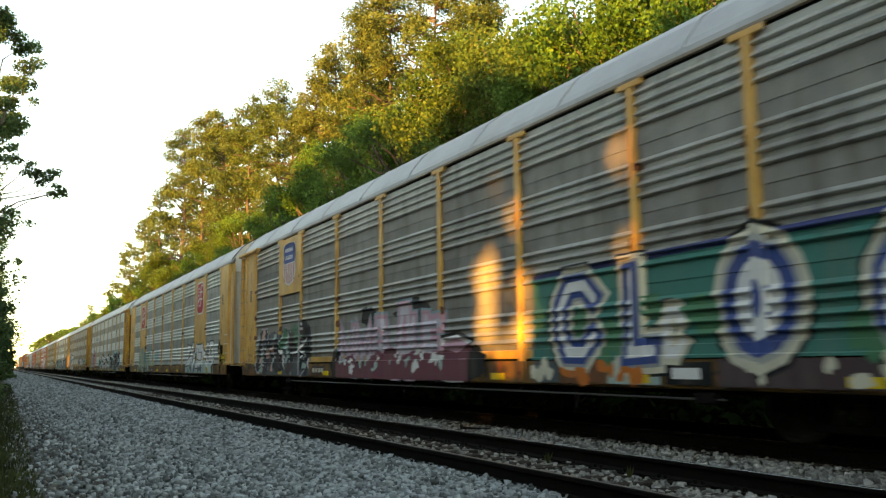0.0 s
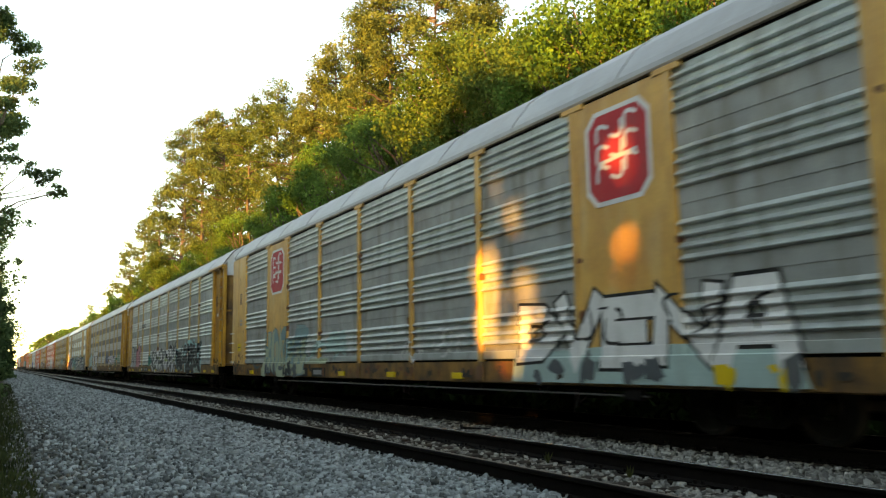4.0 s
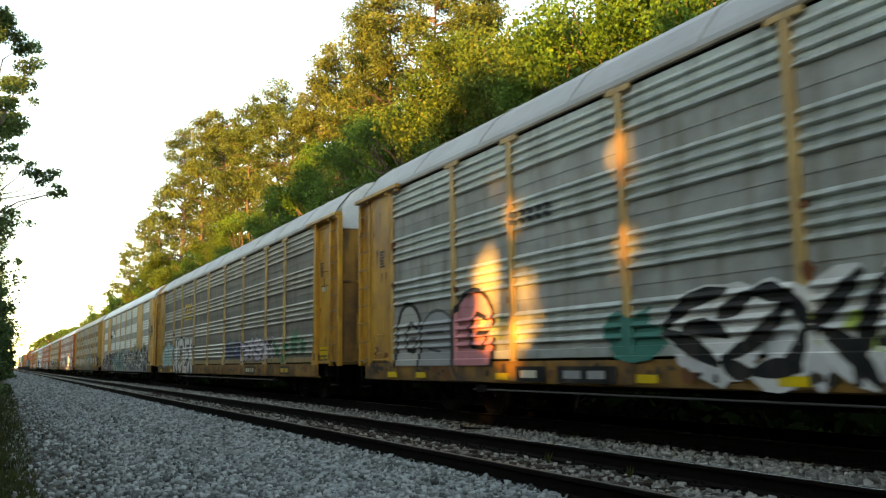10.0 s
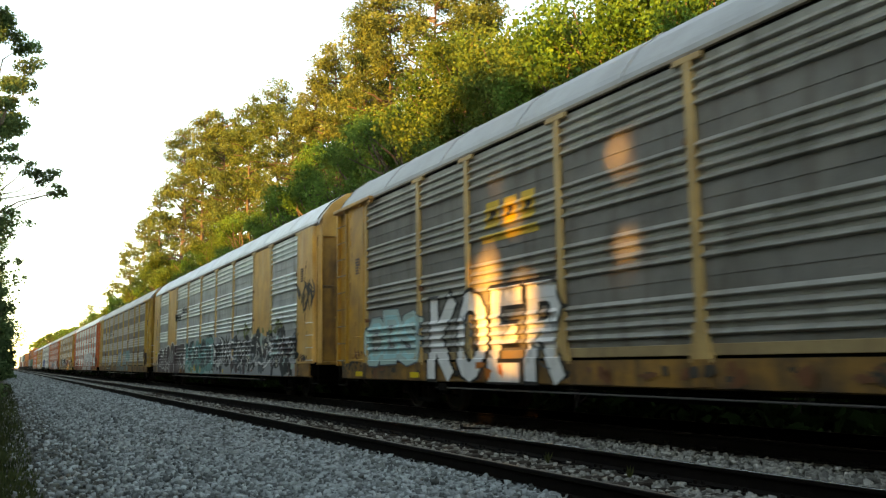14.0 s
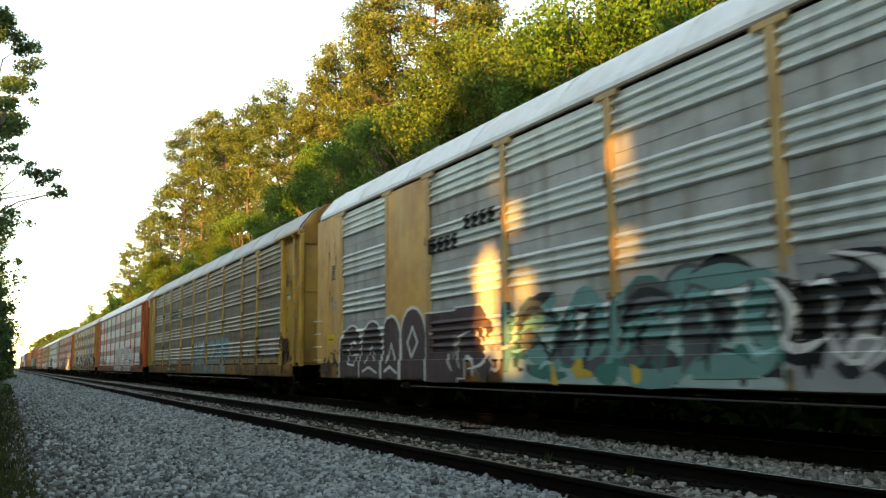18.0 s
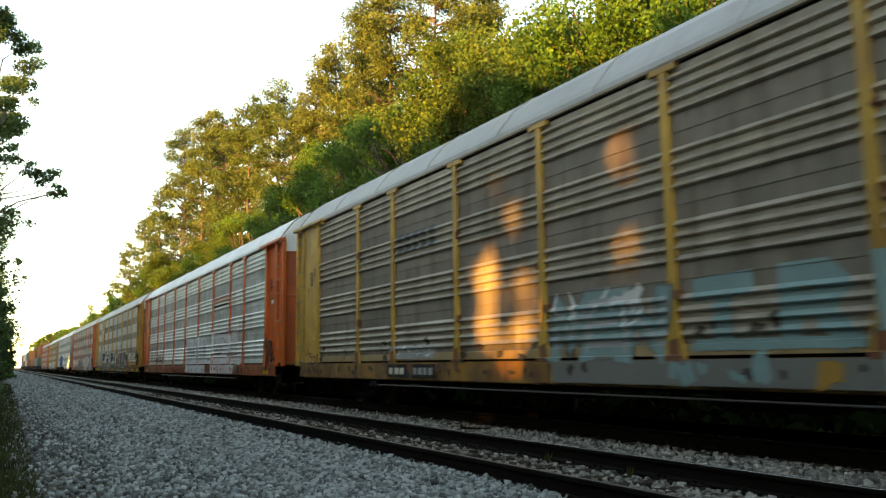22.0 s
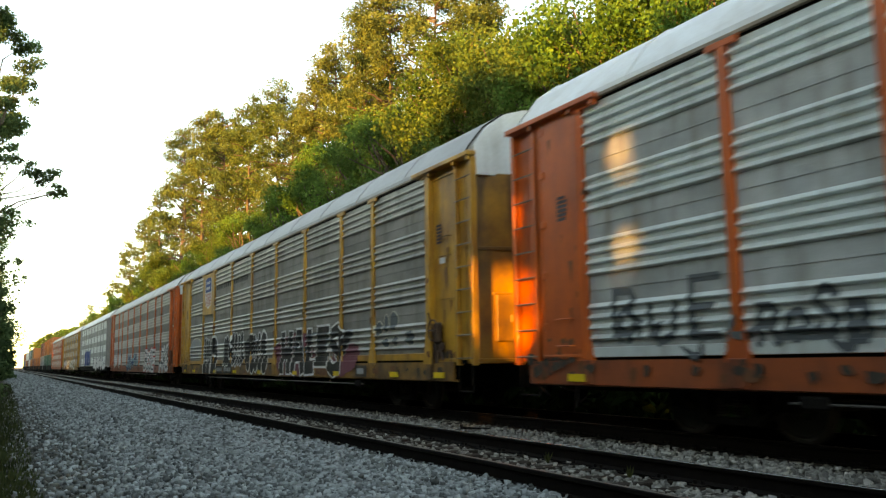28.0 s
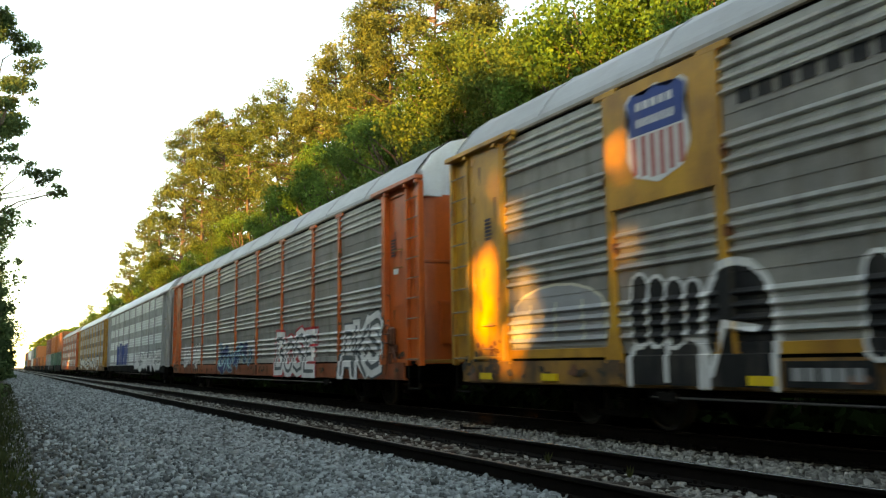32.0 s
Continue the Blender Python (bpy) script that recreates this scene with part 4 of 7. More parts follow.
def layered(n, coats, name="graffiti", label="", upper=("fill", "highlight")):
    """One painted shape in several coats, [(polygons, colour)], the lowest first; the upper coats are pieces of the first."""
    first = None
    for k, (polys, colour) in enumerate(coats):
        if not polys:
            continue
        piece_name = name if first is None else upper[min(k - 1, len(upper) - 1)]
        ob = drape(n, sheet(polys), [colour], [k + 1], piece_name, label if first is None else "", under=first)
        first = first or ob


def drape(n, bm, colours, layers, name, label, flat=None, under=None):
    """Bends a sheet of paint to the ribs, posts and sill that it lies on."""
    if flat is None:
        for v in bm.verts:
            v.co.z = max(v.co.z, 0.605)
    ys, zs = [v.co.y for v in bm.verts], [v.co.z for v in bm.verts]
    if flat is None:
        for z in [1.03, 1.045, 1.166, 1.172] + PROFILE_Z:
            if min(zs) < z < max(zs):
                bmesh.ops.bisect_plane(bm, geom=bm.verts[:] + bm.edges[:] + bm.faces[:], plane_co=(0, 0, z), plane_no=(0, 0, 1), dist=1e-5)
        for q in POSTS + (-12.2,):
            for e in (-0.118, -0.085, 0.085, 0.118):
                if min(ys) < q + e < max(ys):
                    bmesh.ops.bisect_plane(bm, geom=bm.verts[:] + bm.edges[:] + bm.faces[:], plane_co=(0, q + e, 0), plane_no=(0, 1, 0), dist=1e-5)
    for v in bm.verts:
        k = layers[v.link_faces[0].material_index] if v.link_faces else layers[0]
        out = surface_x(n, v.co.y, v.co.z) if flat is None else SIDE - flat
        v.co.x = out - 0.0035 * k - 0.002 - (v.co.x if flat is None else 0.0)
    return part(name, bm, [P[c] for c in colours], under or CARS[n][0], label)


def blob(r, cy, cz, ry, rz, n=16, rough=0.12, square=2.6):
    out = []
    for i in range(n):
        a = 2 * math.pi * i / n
        c, s = math.cos(a), math.sin(a)
        k = (abs(c) ** square + abs(s) ** square) ** (-1 / square) * (1 + r.normal() * rough)
        out.append((cy + ry * c * k, cz + rz * s * k))
    return out


def grown(poly, d):
    cy, cz = sum(p[0] for p in poly) / len(poly), sum(p[1] for p in poly) / len(poly)
    out = []
    for y, z in poly:
        l = math.hypot(y - cy, z - cz) + 1e-6
        out.append((y + (y - cy) / l * d, z + (z - cz) / l * d))
    return out


def stroke(pts, w0, w1):
    """A ribbon of paint along points, swelling in the middle; a list of small polygons."""
    out, m = [], len(pts) - 1
    edge = []
    for i, (y, z) in enumerate(pts):
        a, b = pts[max(0, i - 1)], pts[min(m, i + 1)]
        l = math.hypot(b[0] - a[0], b[1] - a[1]) + 1e-6
        w = w0 + (w1 - w0) * math.sin(math.pi * i / m)
        edge.append(((y - (b[1] - a[1]) / l * w, z + (b[0] - a[0]) / l * w), (y + (b[1] - a[1]) / l * w, z - (b[0] - a[0]) / l * w)))
    for i in range(m):
        out.append([edge[i][0], edge[i + 1][0], edge[i + 1][1], edge[i][1]])
    return out


def arc(p, q, bend, k=7):
    return [(p[0] + (q[0] - p[0]) * i / k - (q[1] - p[1]) * bend * math.sin(math.pi * i / k), p[1] + (q[1] - p[1]) * i / k + (q[0] - p[0]) * bend * math.sin(math.pi * i / k)) for i in range(k + 1)]


def blades(n, y0, y1, z0, z1, count, fill, edge, mark, seed, label):
    """Interlocked curved blades and arrows in dark paint with a pale rim."""
    r = np.random.default_rng(seed)
    for i in range(count):
        cy = y0 + (y1 - y0) * (i + r.uniform(0.2, 0.8)) / count
        rim, dark, lit = [], [], []
        for k in range(4):
            a = (cy + r.normal() * 0.3, z0 + (z1 - z0) * r.uniform(0.0, 0.45))
            b = (cy + r.normal() * 0.5, z0 + (z1 - z0) * r.uniform(0.5, 1.0))
            line = arc(a, b, r.uniform(-0.45, 0.45))
            w = r.uniform(0.12, 0.22)
            dark += stroke(line, 0.015, w)
            rim += stroke(line, 0.06, w + 0.06)
            if k < 2:
                lit += stroke([(y + 0.03, z + 0.02) for y, z in line], 0.005, w * 0.35)
        layered(n, [(rim, edge), (dark, fill), (lit, mark)], label=label)


def patches(n, y0, y1, z0, z1, count, ground_colour, dark, pale, seed, label):
    """A field of paint broken up by many small dark and pale patches."""
    r = np.random.default_rng(seed)
    k = 12
    top = [(y0 + (y1 - y0) * i / k, z1 + r.normal() * 0.07) for i in range(k + 1)]
    field = [[top[i], top[i + 1], (top[i + 1][0], z0), (top[i][0], z0)] for i in range(k)]
    spray(n, field, ground_colour, 1, label=label)
    spots, lines = [], []
    for i in range(count):
        cy, cz = r.uniform(min(y0, y1), max(y0, y1)), r.uniform(z0 + 0.1, z1 - 0.05)
        spots.append(blob(r, cy, cz, r.uniform(0.1, 0.3), r.uniform(0.08, 0.22), 10, 0.25))
        if i % 2:
            q = (cy + r.normal() * 0.4, cz + r.normal() * 0.3)
            lines += stroke(arc((cy, cz), q, r.uniform(-0.5, 0.5), 5), 0.01, 0.035)
    spray(n, spots, dark, 2)
    spray(n, lines, pale, 3)


def flecks(n, y0, y1, z0, z1, count, colour, seed, size=0.22, layer=3, label="worn patches of spray paint", name="graffiti"):
    """Ragged dabs of one colour scattered over a painted field."""
    r = np.random.default_rng(seed)
    spots = [blob(r, r.uniform(min(y0, y1), max(y0, y1)), r.uniform(z0 + 0.08, z1 - 0.08), size * r.uniform(0.4, 1.3), size * r.uniform(0.4, 1.2), 9, 0.3) for i in range(count)]
    spray(n, spots, colour, layer + 0.06 * (seed % 10), name, label)


def weathering(n):
    """Rust at the posts, soot and stencil blocks on the end plates."""
    r = np.random.default_rng(900 + n)
    spots = []
    for q in POSTS:
        for z in (1.9, 2.55, 3.5):
            if r.uniform() < 0.6:
                spots.append(blob(r, q + r.choice((-0.1, 0.1)), z + r.normal() * 0.1, 0.05, r.uniform(0.04, 0.09), 8, 0.25))
    spray(n, spots, "rust", 0.25, "rust_stain", "small rust spots beside the posts")
    runs = []
    for s in (-1, 1):
        for k in range(7):
            y, z, h = s * r.uniform(12.3, 13.2), r.uniform(1.1, 4.5), r.uniform(0.12, 0.5)
            w = r.uniform(0.015, 0.05)
            runs.append([(y - w, z), (y + w, z), (y + w * 0.4, z - h * 0.6), (y, z - h)])
    spray(n, runs, "rust", 0.35, "rust_stain", "rust runs down the end plates")
    for s, z in ((-1, 3.3), (1, 3.1)):
        bars(n, s * 12.55 + 0.16, s * 12.55 - 0.16, z, z + 0.4, 6, 1, "brown", 910 + n)
    flecks(n, -12.2, -13.2, 1.0, 1.3, 7, "rust", 920 + n, 0.06, 0.2, "rust at the foot of the end plate", "rust_stain")
    flecks(n, 12.2, 13.0, 1.0, 1.4, 7, "rust", 930 + n, 0.06, 0.2, "rust at the foot of the end plate", "rust_stain")
    low = -12.2 if n == 3 else -13.0
    flecks(n, -12.3, -13.1, 1.0, 1.25, 12, "soot", 950 + n, 0.06, 0.3, "soot at the foot of the end plate", "grime")
    flecks(n, 12.2, 13.5, 0.66, 1.15, 20, "soot", 960 + n, 0.07, 0.3, "soot at the foot of the end plate", "grime")
    flecks(n, low, 13.4, 0.66, 0.96, 44, "soot", 970 + n, 0.075, 0.3, "soot on the sill", "grime")
    flecks(n, low, 13.4, 0.66, 0.95, 34, "rust", 940 + n, 0.1, 0.2, "grime on the sill", "grime")


def scribble(n, y0, y1, z0, z1, count, colour, seed, label, width=0.035):
    r = np.random.default_rng(seed)
    lines = []
    for i in range(count):
        a = (y0 + (y1 - y0) * r.uniform(), z0 + (z1 - z0) * r.uniform(0, 0.6))
        b = (a[0] + r.normal() * 0.3, min(z1, a[1] + (z1 - z0) * r.uniform(0.3, 0.8)))
        lines += stroke(arc(a, b, r.uniform(-0.8, 0.8)), 0.012, width)
    spray(n, lines, colour, 2, label=label)


def blocks(n, y0, y1, z0, z1, count, fill, mark, seed, label):
    """Big roller-painted blocks, uneven at the top, with thin marks."""
    r = np.random.default_rng(seed)
    w = (y1 - y0) / count
    polys, marks = [], []
    for i in range(count):
        a, b = y0 + w * i, y0 + w * (i + 0.97)
        t0, t1 = z1 - r.uniform(0, 0.16) * (z1 - z0), z1 - r.uniform(0, 0.16) * (z1 - z0)
        polys.append([(a, z0), (b, z0), (b + r.normal() * 0.04, t1), (a + r.normal() * 0.04, t0)])
        for k in range(3):
            p = (a + w * r.uniform(0.1, 0.9), z0 + (z1 - z0) * r.uniform(0.1, 0.7))
            q = (p[0] + r.normal() * 0.1, p[1] + (z1 - z0) * r.uniform(0.1, 0.3))
            marks += stroke(arc(p, q, r.uniform(-0.2, 0.2), 4), 0.008, 0.022)
    spray(n, polys, fill, 1, label=label)
    spray(n, marks, mark, 2)


def bars(n, y0, y1, z0, z1, rows, count, colour, seed, name="stencil", flat=None, slope=0.0):
    """Stencilled lines that stand for small print."""
    r = np.random.default_rng(seed)
    out = []
    h = (z1 - z0) / rows
    for j in range(rows):
        w = (y1 - y0) / count
        for i in range(count):
            a, b = y0 + w * (i + 0.08), y0 + w * (i + r.uniform(0.7, 0.92))
            z = z0 + h * j
            out.append([(a, z), (b, z), (b, z + h * 0.7), (a, z + h * 0.7)])
    spray(n, out, colour, 2, name, "", flat)


def shield(n, y, z0, z1, w):
    """A railway shield: blue head with two pale lines of print, red and white stripes under it."""
    h = z1 - z0
    full = [(y - w, z0 + h * 0.9), (y - w * 0.8, z0 + h * 0.97), (y - w * 0.4, z0 + h * 0.93), (y, z1), (y + w * 0.4, z0 + h * 0.93), (y + w * 0.8, z0 + h * 0.97), (y + w, z0 + h * 0.9), (y + w * 0.9, z0 + h * 0.7),
            (y + w, z0 + h * 0.3), (y + w * 0.75, z0 + h * 0.1), (y, z0), (y - w * 0.75, z0 + h * 0.1), (y - w, z0 + h * 0.3), (y - w * 0.9, z0 + h * 0.7)]
    spray(n, [full], "white", 1, "emblem", "shield emblem in blue, red and white", 0.033)
    inner = [(y + (a - y) * 0.93, z0 + h / 2 + (b - z0 - h / 2) * 0.95) for a, b in full[:8]] + [(y + w * 0.86, z0 + h * 0.52), (y - w * 0.86, z0 + h * 0.52), (y - w * 0.84, z0 + h * 0.69)]
    spray(n, [inner], "blue", 2, "emblem_head", "", 0.033)
    print_bars = []
    for t, k in ((0.77, 5), (0.6, 7)):
        for i in range(k):
            a = y + w * 0.62 - w * 1.24 * i / k
            print_bars.append([(a, z0 + h * t), (a - w * 0.8 / k, z0 + h * t), (a - w * 0.8 / k, z0 + h * (t + 0.085)), (a, z0 + h * (t + 0.085))])
    spray(n, print_bars, "white", 3, "emblem_print", "", 0.033)
    for i in range(6):
        a = y - w * 0.82 + w * 1.64 * i / 5.6
        low = z0 + h * (0.05 + 0.1 * abs(a + w * 0.08 - y) / w)
        spray(n, [[(a, low), (a + w * 0.16, low), (a + w * 0.16, z0 + h * 0.5), (a, z0 + h * 0.5)]], "brick", 2, "emblem_stripe", "", 0.033)


def octagon(n, y, z0, z1, w):
    h = z1 - z0

    def ring(k):
        c = 0.3
        return [(y + a * w * k, z0 + h / 2 + b * h / 2 * k) for a, b in ((1, 1 - c), (1 - c, 1), (c - 1, 1), (-1, 1 - c), (-1, c - 1), (c - 1, -1), (1 - c, -1), (1, c - 1))]

    spray(n, [ring(1.0)], "white", 1, "emblem", "red octagon emblem with a white rim", 0.013)
    spray(n, [ring(0.9)], "red", 2, "emblem_face", "", 0.013)
    for t, slope in ((0.68, 0.1), (0.47, 0.12), (0.26, 0.1)):
        for k in range(3):
            a = y + w * (0.62 - 0.44 * k)
            line = arc((a, z0 + h * (t + slope * 0.3 * k)), (a - w * 0.34, z0 + h * (t + 0.12 + slope * 0.3 * k)), 0.5 if k % 2 else -0.5, 5)
            spray(n, ribbon(line, 0.03), "white", 3, "emblem_print", "", 0.013)
    spray(n, [[(y + w * 0.62, z0 + h * 0.42), (y - w * 0.6, z0 + h * 0.47), (y - w * 0.6, z0 + h * 0.51), (y + w * 0.62, z0 + h * 0.46)]], "white", 3, "emblem_bar", "", 0.013)


def reflectors(n, at):
    for y in at:
        bm = bmesh.new()
        box(bm, SIDE - 0.062, SIDE - 0.03, y - 0.2, y + 0.2, 0.68, 0.79)
        part("reflector", bm, P["yellow"], CARS[n][0], "yellow reflective strip")


# Strokes of painted letters in a unit field, reading direction first, height second.
GLYPH = {}
GLYPH["C"] = [[(0.95, 0.78), (0.7, 0.98), (0.3, 0.97), (0.05, 0.7), (0.05, 0.3), (0.3, 0.03), (0.7, 0.02), (0.95, 0.24)]]
GLYPH["L"] = [[(0.15, 1.0), (0.12, 0.0), (0.95, 0.02)]]
GLYPH["O"] = [[(0.5 - 0.5 * math.sin(math.pi * i / 7), 0.5 + 0.5 * math.cos(math.pi * i / 7)) for i in range(14)] + [(0.5, 1.0)]]
GLYPH["K"] = [[(0.05, 0.0), (0.05, 1.0)], [(0.95, 1.0), (0.2, 0.5), (0.95, 0.0)]]
GLYPH["E"] = [[(0.95, 1.0), (0.08, 1.0), (0.05, 0.0), (0.95, 0.0)], [(0.08, 0.5), (0.75, 0.5)]]
GLYPH["R"] = [[(0.05, 0.0), (0.05, 1.0), (0.7, 1.0), (0.92, 0.78), (0.7, 0.52), (0.1, 0.5)], [(0.5, 0.5), (0.98, 0.0)]]
GLYPH["H"] = [[(0.1, 0.0), (0.05, 1.0)], [(0.9, 0.0), (0.9, 1.0)], [(0.1, 0.48), (0.9, 0.48)]]
GLYPH["A"] = [[(0.0, 0.0), (0.3, 1.0), (0.72, 1.0), (1.0, 0.0)], [(0.18, 0.4), (0.82, 0.4)]]
GLYPH["S"] = [[(0.95, 0.85), (0.6, 1.0), (0.15, 0.92), (0.05, 0.68), (0.5, 0.52), (0.92, 0.36), (0.85, 0.08), (0.4, 0.0), (0.02, 0.12)]]
GLYPH["M"] = [[(0.0, 0.0), (0.08, 1.0), (0.48, 0.35), (0.9, 1.0), (1.0, 0.0)]]
GLYPH["N"] = [[(0.0, 0.0), (0.08, 0.95), (0.85, 0.1), (0.95, 1.0)]]
GLYPH["B"] = [[(0.05, 0.0), (0.05, 1.0), (0.7, 0.98), (0.85, 0.75), (0.6, 0.52), (0.9, 0.28), (0.75, 0.02), (0.05, 0.0)]]
GLYPH["P"] = [[(0.08, 0.0), (0.05, 1.0), (0.7, 0.98), (0.9, 0.75), (0.65, 0.5), (0.1, 0.48)]]
GLYPH["D"] = [[(0.05, 0.0), (0.05, 1.0), (0.6, 0.95), (0.95, 0.5), (0.6, 0.04), (0.05, 0.0)]]
GLYPH["V"] = [[(0.0, 1.0), (0.42, 0.0), (0.95, 0.98)]]
GLYPH["U"] = [[(0.02, 1.0), (0.06, 0.25), (0.4, 0.0), (0.85, 0.2), (0.95, 1.0)]]
GLYPH["T"] = [[(0.0, 0.95), (1.0, 1.0)], [(0.5, 0.95), (0.5, 0.0)]]
GLYPH["I"] = [[(0.5, 0.0), (0.5, 1.0)]]
GLYPH["<"] = [[(1.0, 1.0), (0.0, 0.55), (0.9, 0.1)], [(0.3, 0.55), (1.0, 0.45)]]
GLYPH["Z"] = [[(0.0, 0.75), (0.5, 1.0), (0.95, 0.9), (0.1, 0.2), (0.5, 0.05), (1.1, 0.1)]]
GLYPH["X"] = [[(0.0, 0.0), (0.3, 0.5), (0.9, 1.05)], [(0.0, 0.95), (0.45, 0.5), (1.05, -0.05)]]


def ribbon(pts, w, square=False):
    """A band of even width along points, mitred at its corners, with round or square ends; its quads share their edges."""
    pts = list(pts)
    closed = math.hypot(pts[0][0] - pts[-1][0], pts[0][1] - pts[-1][1]) < 1e-6
    halves = [w] * len(pts)
    if not closed:
        for end, inner in ((0, 1), (-1, -2)):
            l = math.hypot(pts[end][0] - pts[inner][0], pts[end][1] - pts[inner][1]) + 1e-6
            out = [(p - q) / l for p, q in zip(pts[end], pts[inner])]
            base = pts[end]
            for far, half in ((0.85, w),) if square else ((0.55, w * 0.82), (0.95, w * 0.3)):
                tip = (base[0] + out[0] * w * far, base[1] + out[1] * w * far)
                if square:
                    pts[end] = tip
                elif end == 0:
                    pts.insert(0, tip)
                    halves.insert(0, half)
                else:
                    pts.append(tip)
                    halves.append(half)
    m = len(pts) - 1
    edge = []
    for i, (y, z) in enumerate(pts):
        before = pts[i - 1] if i else pts[m - 1] if closed else None
        after = pts[i + 1] if i < m else pts[1] if closed else None
        ways = []
        for p, q in ((before, pts[i]), (pts[i], after)):
            if p is not None and q is not None:
                l = math.hypot(q[0] - p[0], q[1] - p[1]) + 1e-9
                ways.append((-(q[1] - p[1]) / l, (q[0] - p[0]) / l))
        ny, nz = sum(k[0] for k in ways), sum(k[1] for k in ways)
        l = math.hypot(ny, nz)
        if l < 0.3:
            ny, nz, l = ways[0][0], ways[0][1], 1.0
        k = halves[i] * min(1.6, len(ways) / l) / l if len(ways) == 2 else halves[i] / l
        edge.append(((y + ny * k, z + nz * k), (y - ny * k, z - nz * k)))
    return [[edge[i][0], edge[i + 1][0], edge[i + 1][1], edge[i][1]] for i in range(m)]


def letters(n, text, y0, y1, z0, z1, coats, label="", gap=0.12, lean=0.0, wave=0.0, quill=False, seed=1):
    """Hand-painted letters, each one part: coats are (colour, half width), the widest first; quill: strokes taper to points."""
    r = np.random.default_rng(seed)
    w = (y1 - y0) / len(text)
    for i, ch in enumerate(text):
        a, b = y0 + w * (i + gap / 2), y0 + w * (i + 1 - gap / 2)
        up, foot = z1 + wave * r.normal(), z0 + wave * 0.6 * r.normal()
        lines = [[(a + (b - a) * (u + lean * v), foot + (up - foot) * v) for u, v in line] for line in GLYPH[ch]]
        done = []
        for colour, half in coats:
            polys = []
            for line in lines:
                if quill:
                    for p, q in zip(line, line[1:]):
                        polys += stroke(arc(p, q, r.uniform(-0.12, 0.12), 4), half * 0.35, half)
                else:
                    polys += ribbon(line, half, half > 0.1 and line[0] != line[-1])
            done.append((polys, colour))
        layered(n, done, label=label)


def fingers(n, y0, y1, z0, z1, count, fill, rim, half, label, seed, lean=0.0):
    """Fat upright fingers of paint with rounded heads and a pale rim, standing side by side."""
    r = np.random.default_rng(seed)
    w = (y1 - y0) / count
    for i in range(count):
        y = y0 + w * (i + 0.5)
        top, foot = z1 - half - abs(r.normal()) * 0.1, z0 + half + abs(r.normal()) * 0.08
        line = [(y + lean * (top - foot), top), (y + 0.05 * r.normal(), (top + foot) / 2), (y, foot)]
        k = half * r.uniform(0.85, 1.15)
        layered(n, [(ribbon(line, k + 0.055), rim), (ribbon(line, k), fill)], label=label)


def dome(y0, y1, z0, z1):
    """The outline of a rounded hump standing on a flat foot."""
    c, h = (y0 + y1) / 2, (y1 - y0) / 2
    return [(y0, z0)] + [(c - h * math.cos(math.pi * i / 8), z0 + (z1 - z0) * (0.55 + 0.45 * math.sin(math.pi * i / 8))) for i in range(9)] + [(y1, z0)]


def hump(n, y0, y1, z0, z1, fill, line, half, label, inner=()):
    """A filled hump with a painted outline and inner strokes."""
    d = dome(y0, y1, z0, z1)
    coats = [([d], fill), (ribbon(d, half), line)]
    for k in inner:
        coats.append((ribbon([(y0 + (y1 - y0) * u, z0 + (z1 - z0) * v) for u, v in k], half * 0.9), line))
    layered(n, coats, label=label, upper=("outline", "stroke"))


def board(n, y0, y1, z0, z1, back, print_colour, seed, count=4):
    """A dark stencil field with a line of small print."""
    spray(n, [[(y0, z0), (y1, z0), (y1, z1), (y0, z1)]], back, 1, "stencil_field", "dark stencil field on the sill")
    bars(n, y0 + (y1 - y0) * 0.08, y0 + (y1 - y0) * 0.92, z0 + (z1 - z0) * 0.25, z1 - (z1 - z0) * 0.05, 1, count, print_colour, seed)


CURL = [(0.85, 0.6), (0.6, 0.68), (0.4, 0.5), (0.45, 0.25), (0.75, 0.22), (0.85, 0.42), (0.6, 0.42)]


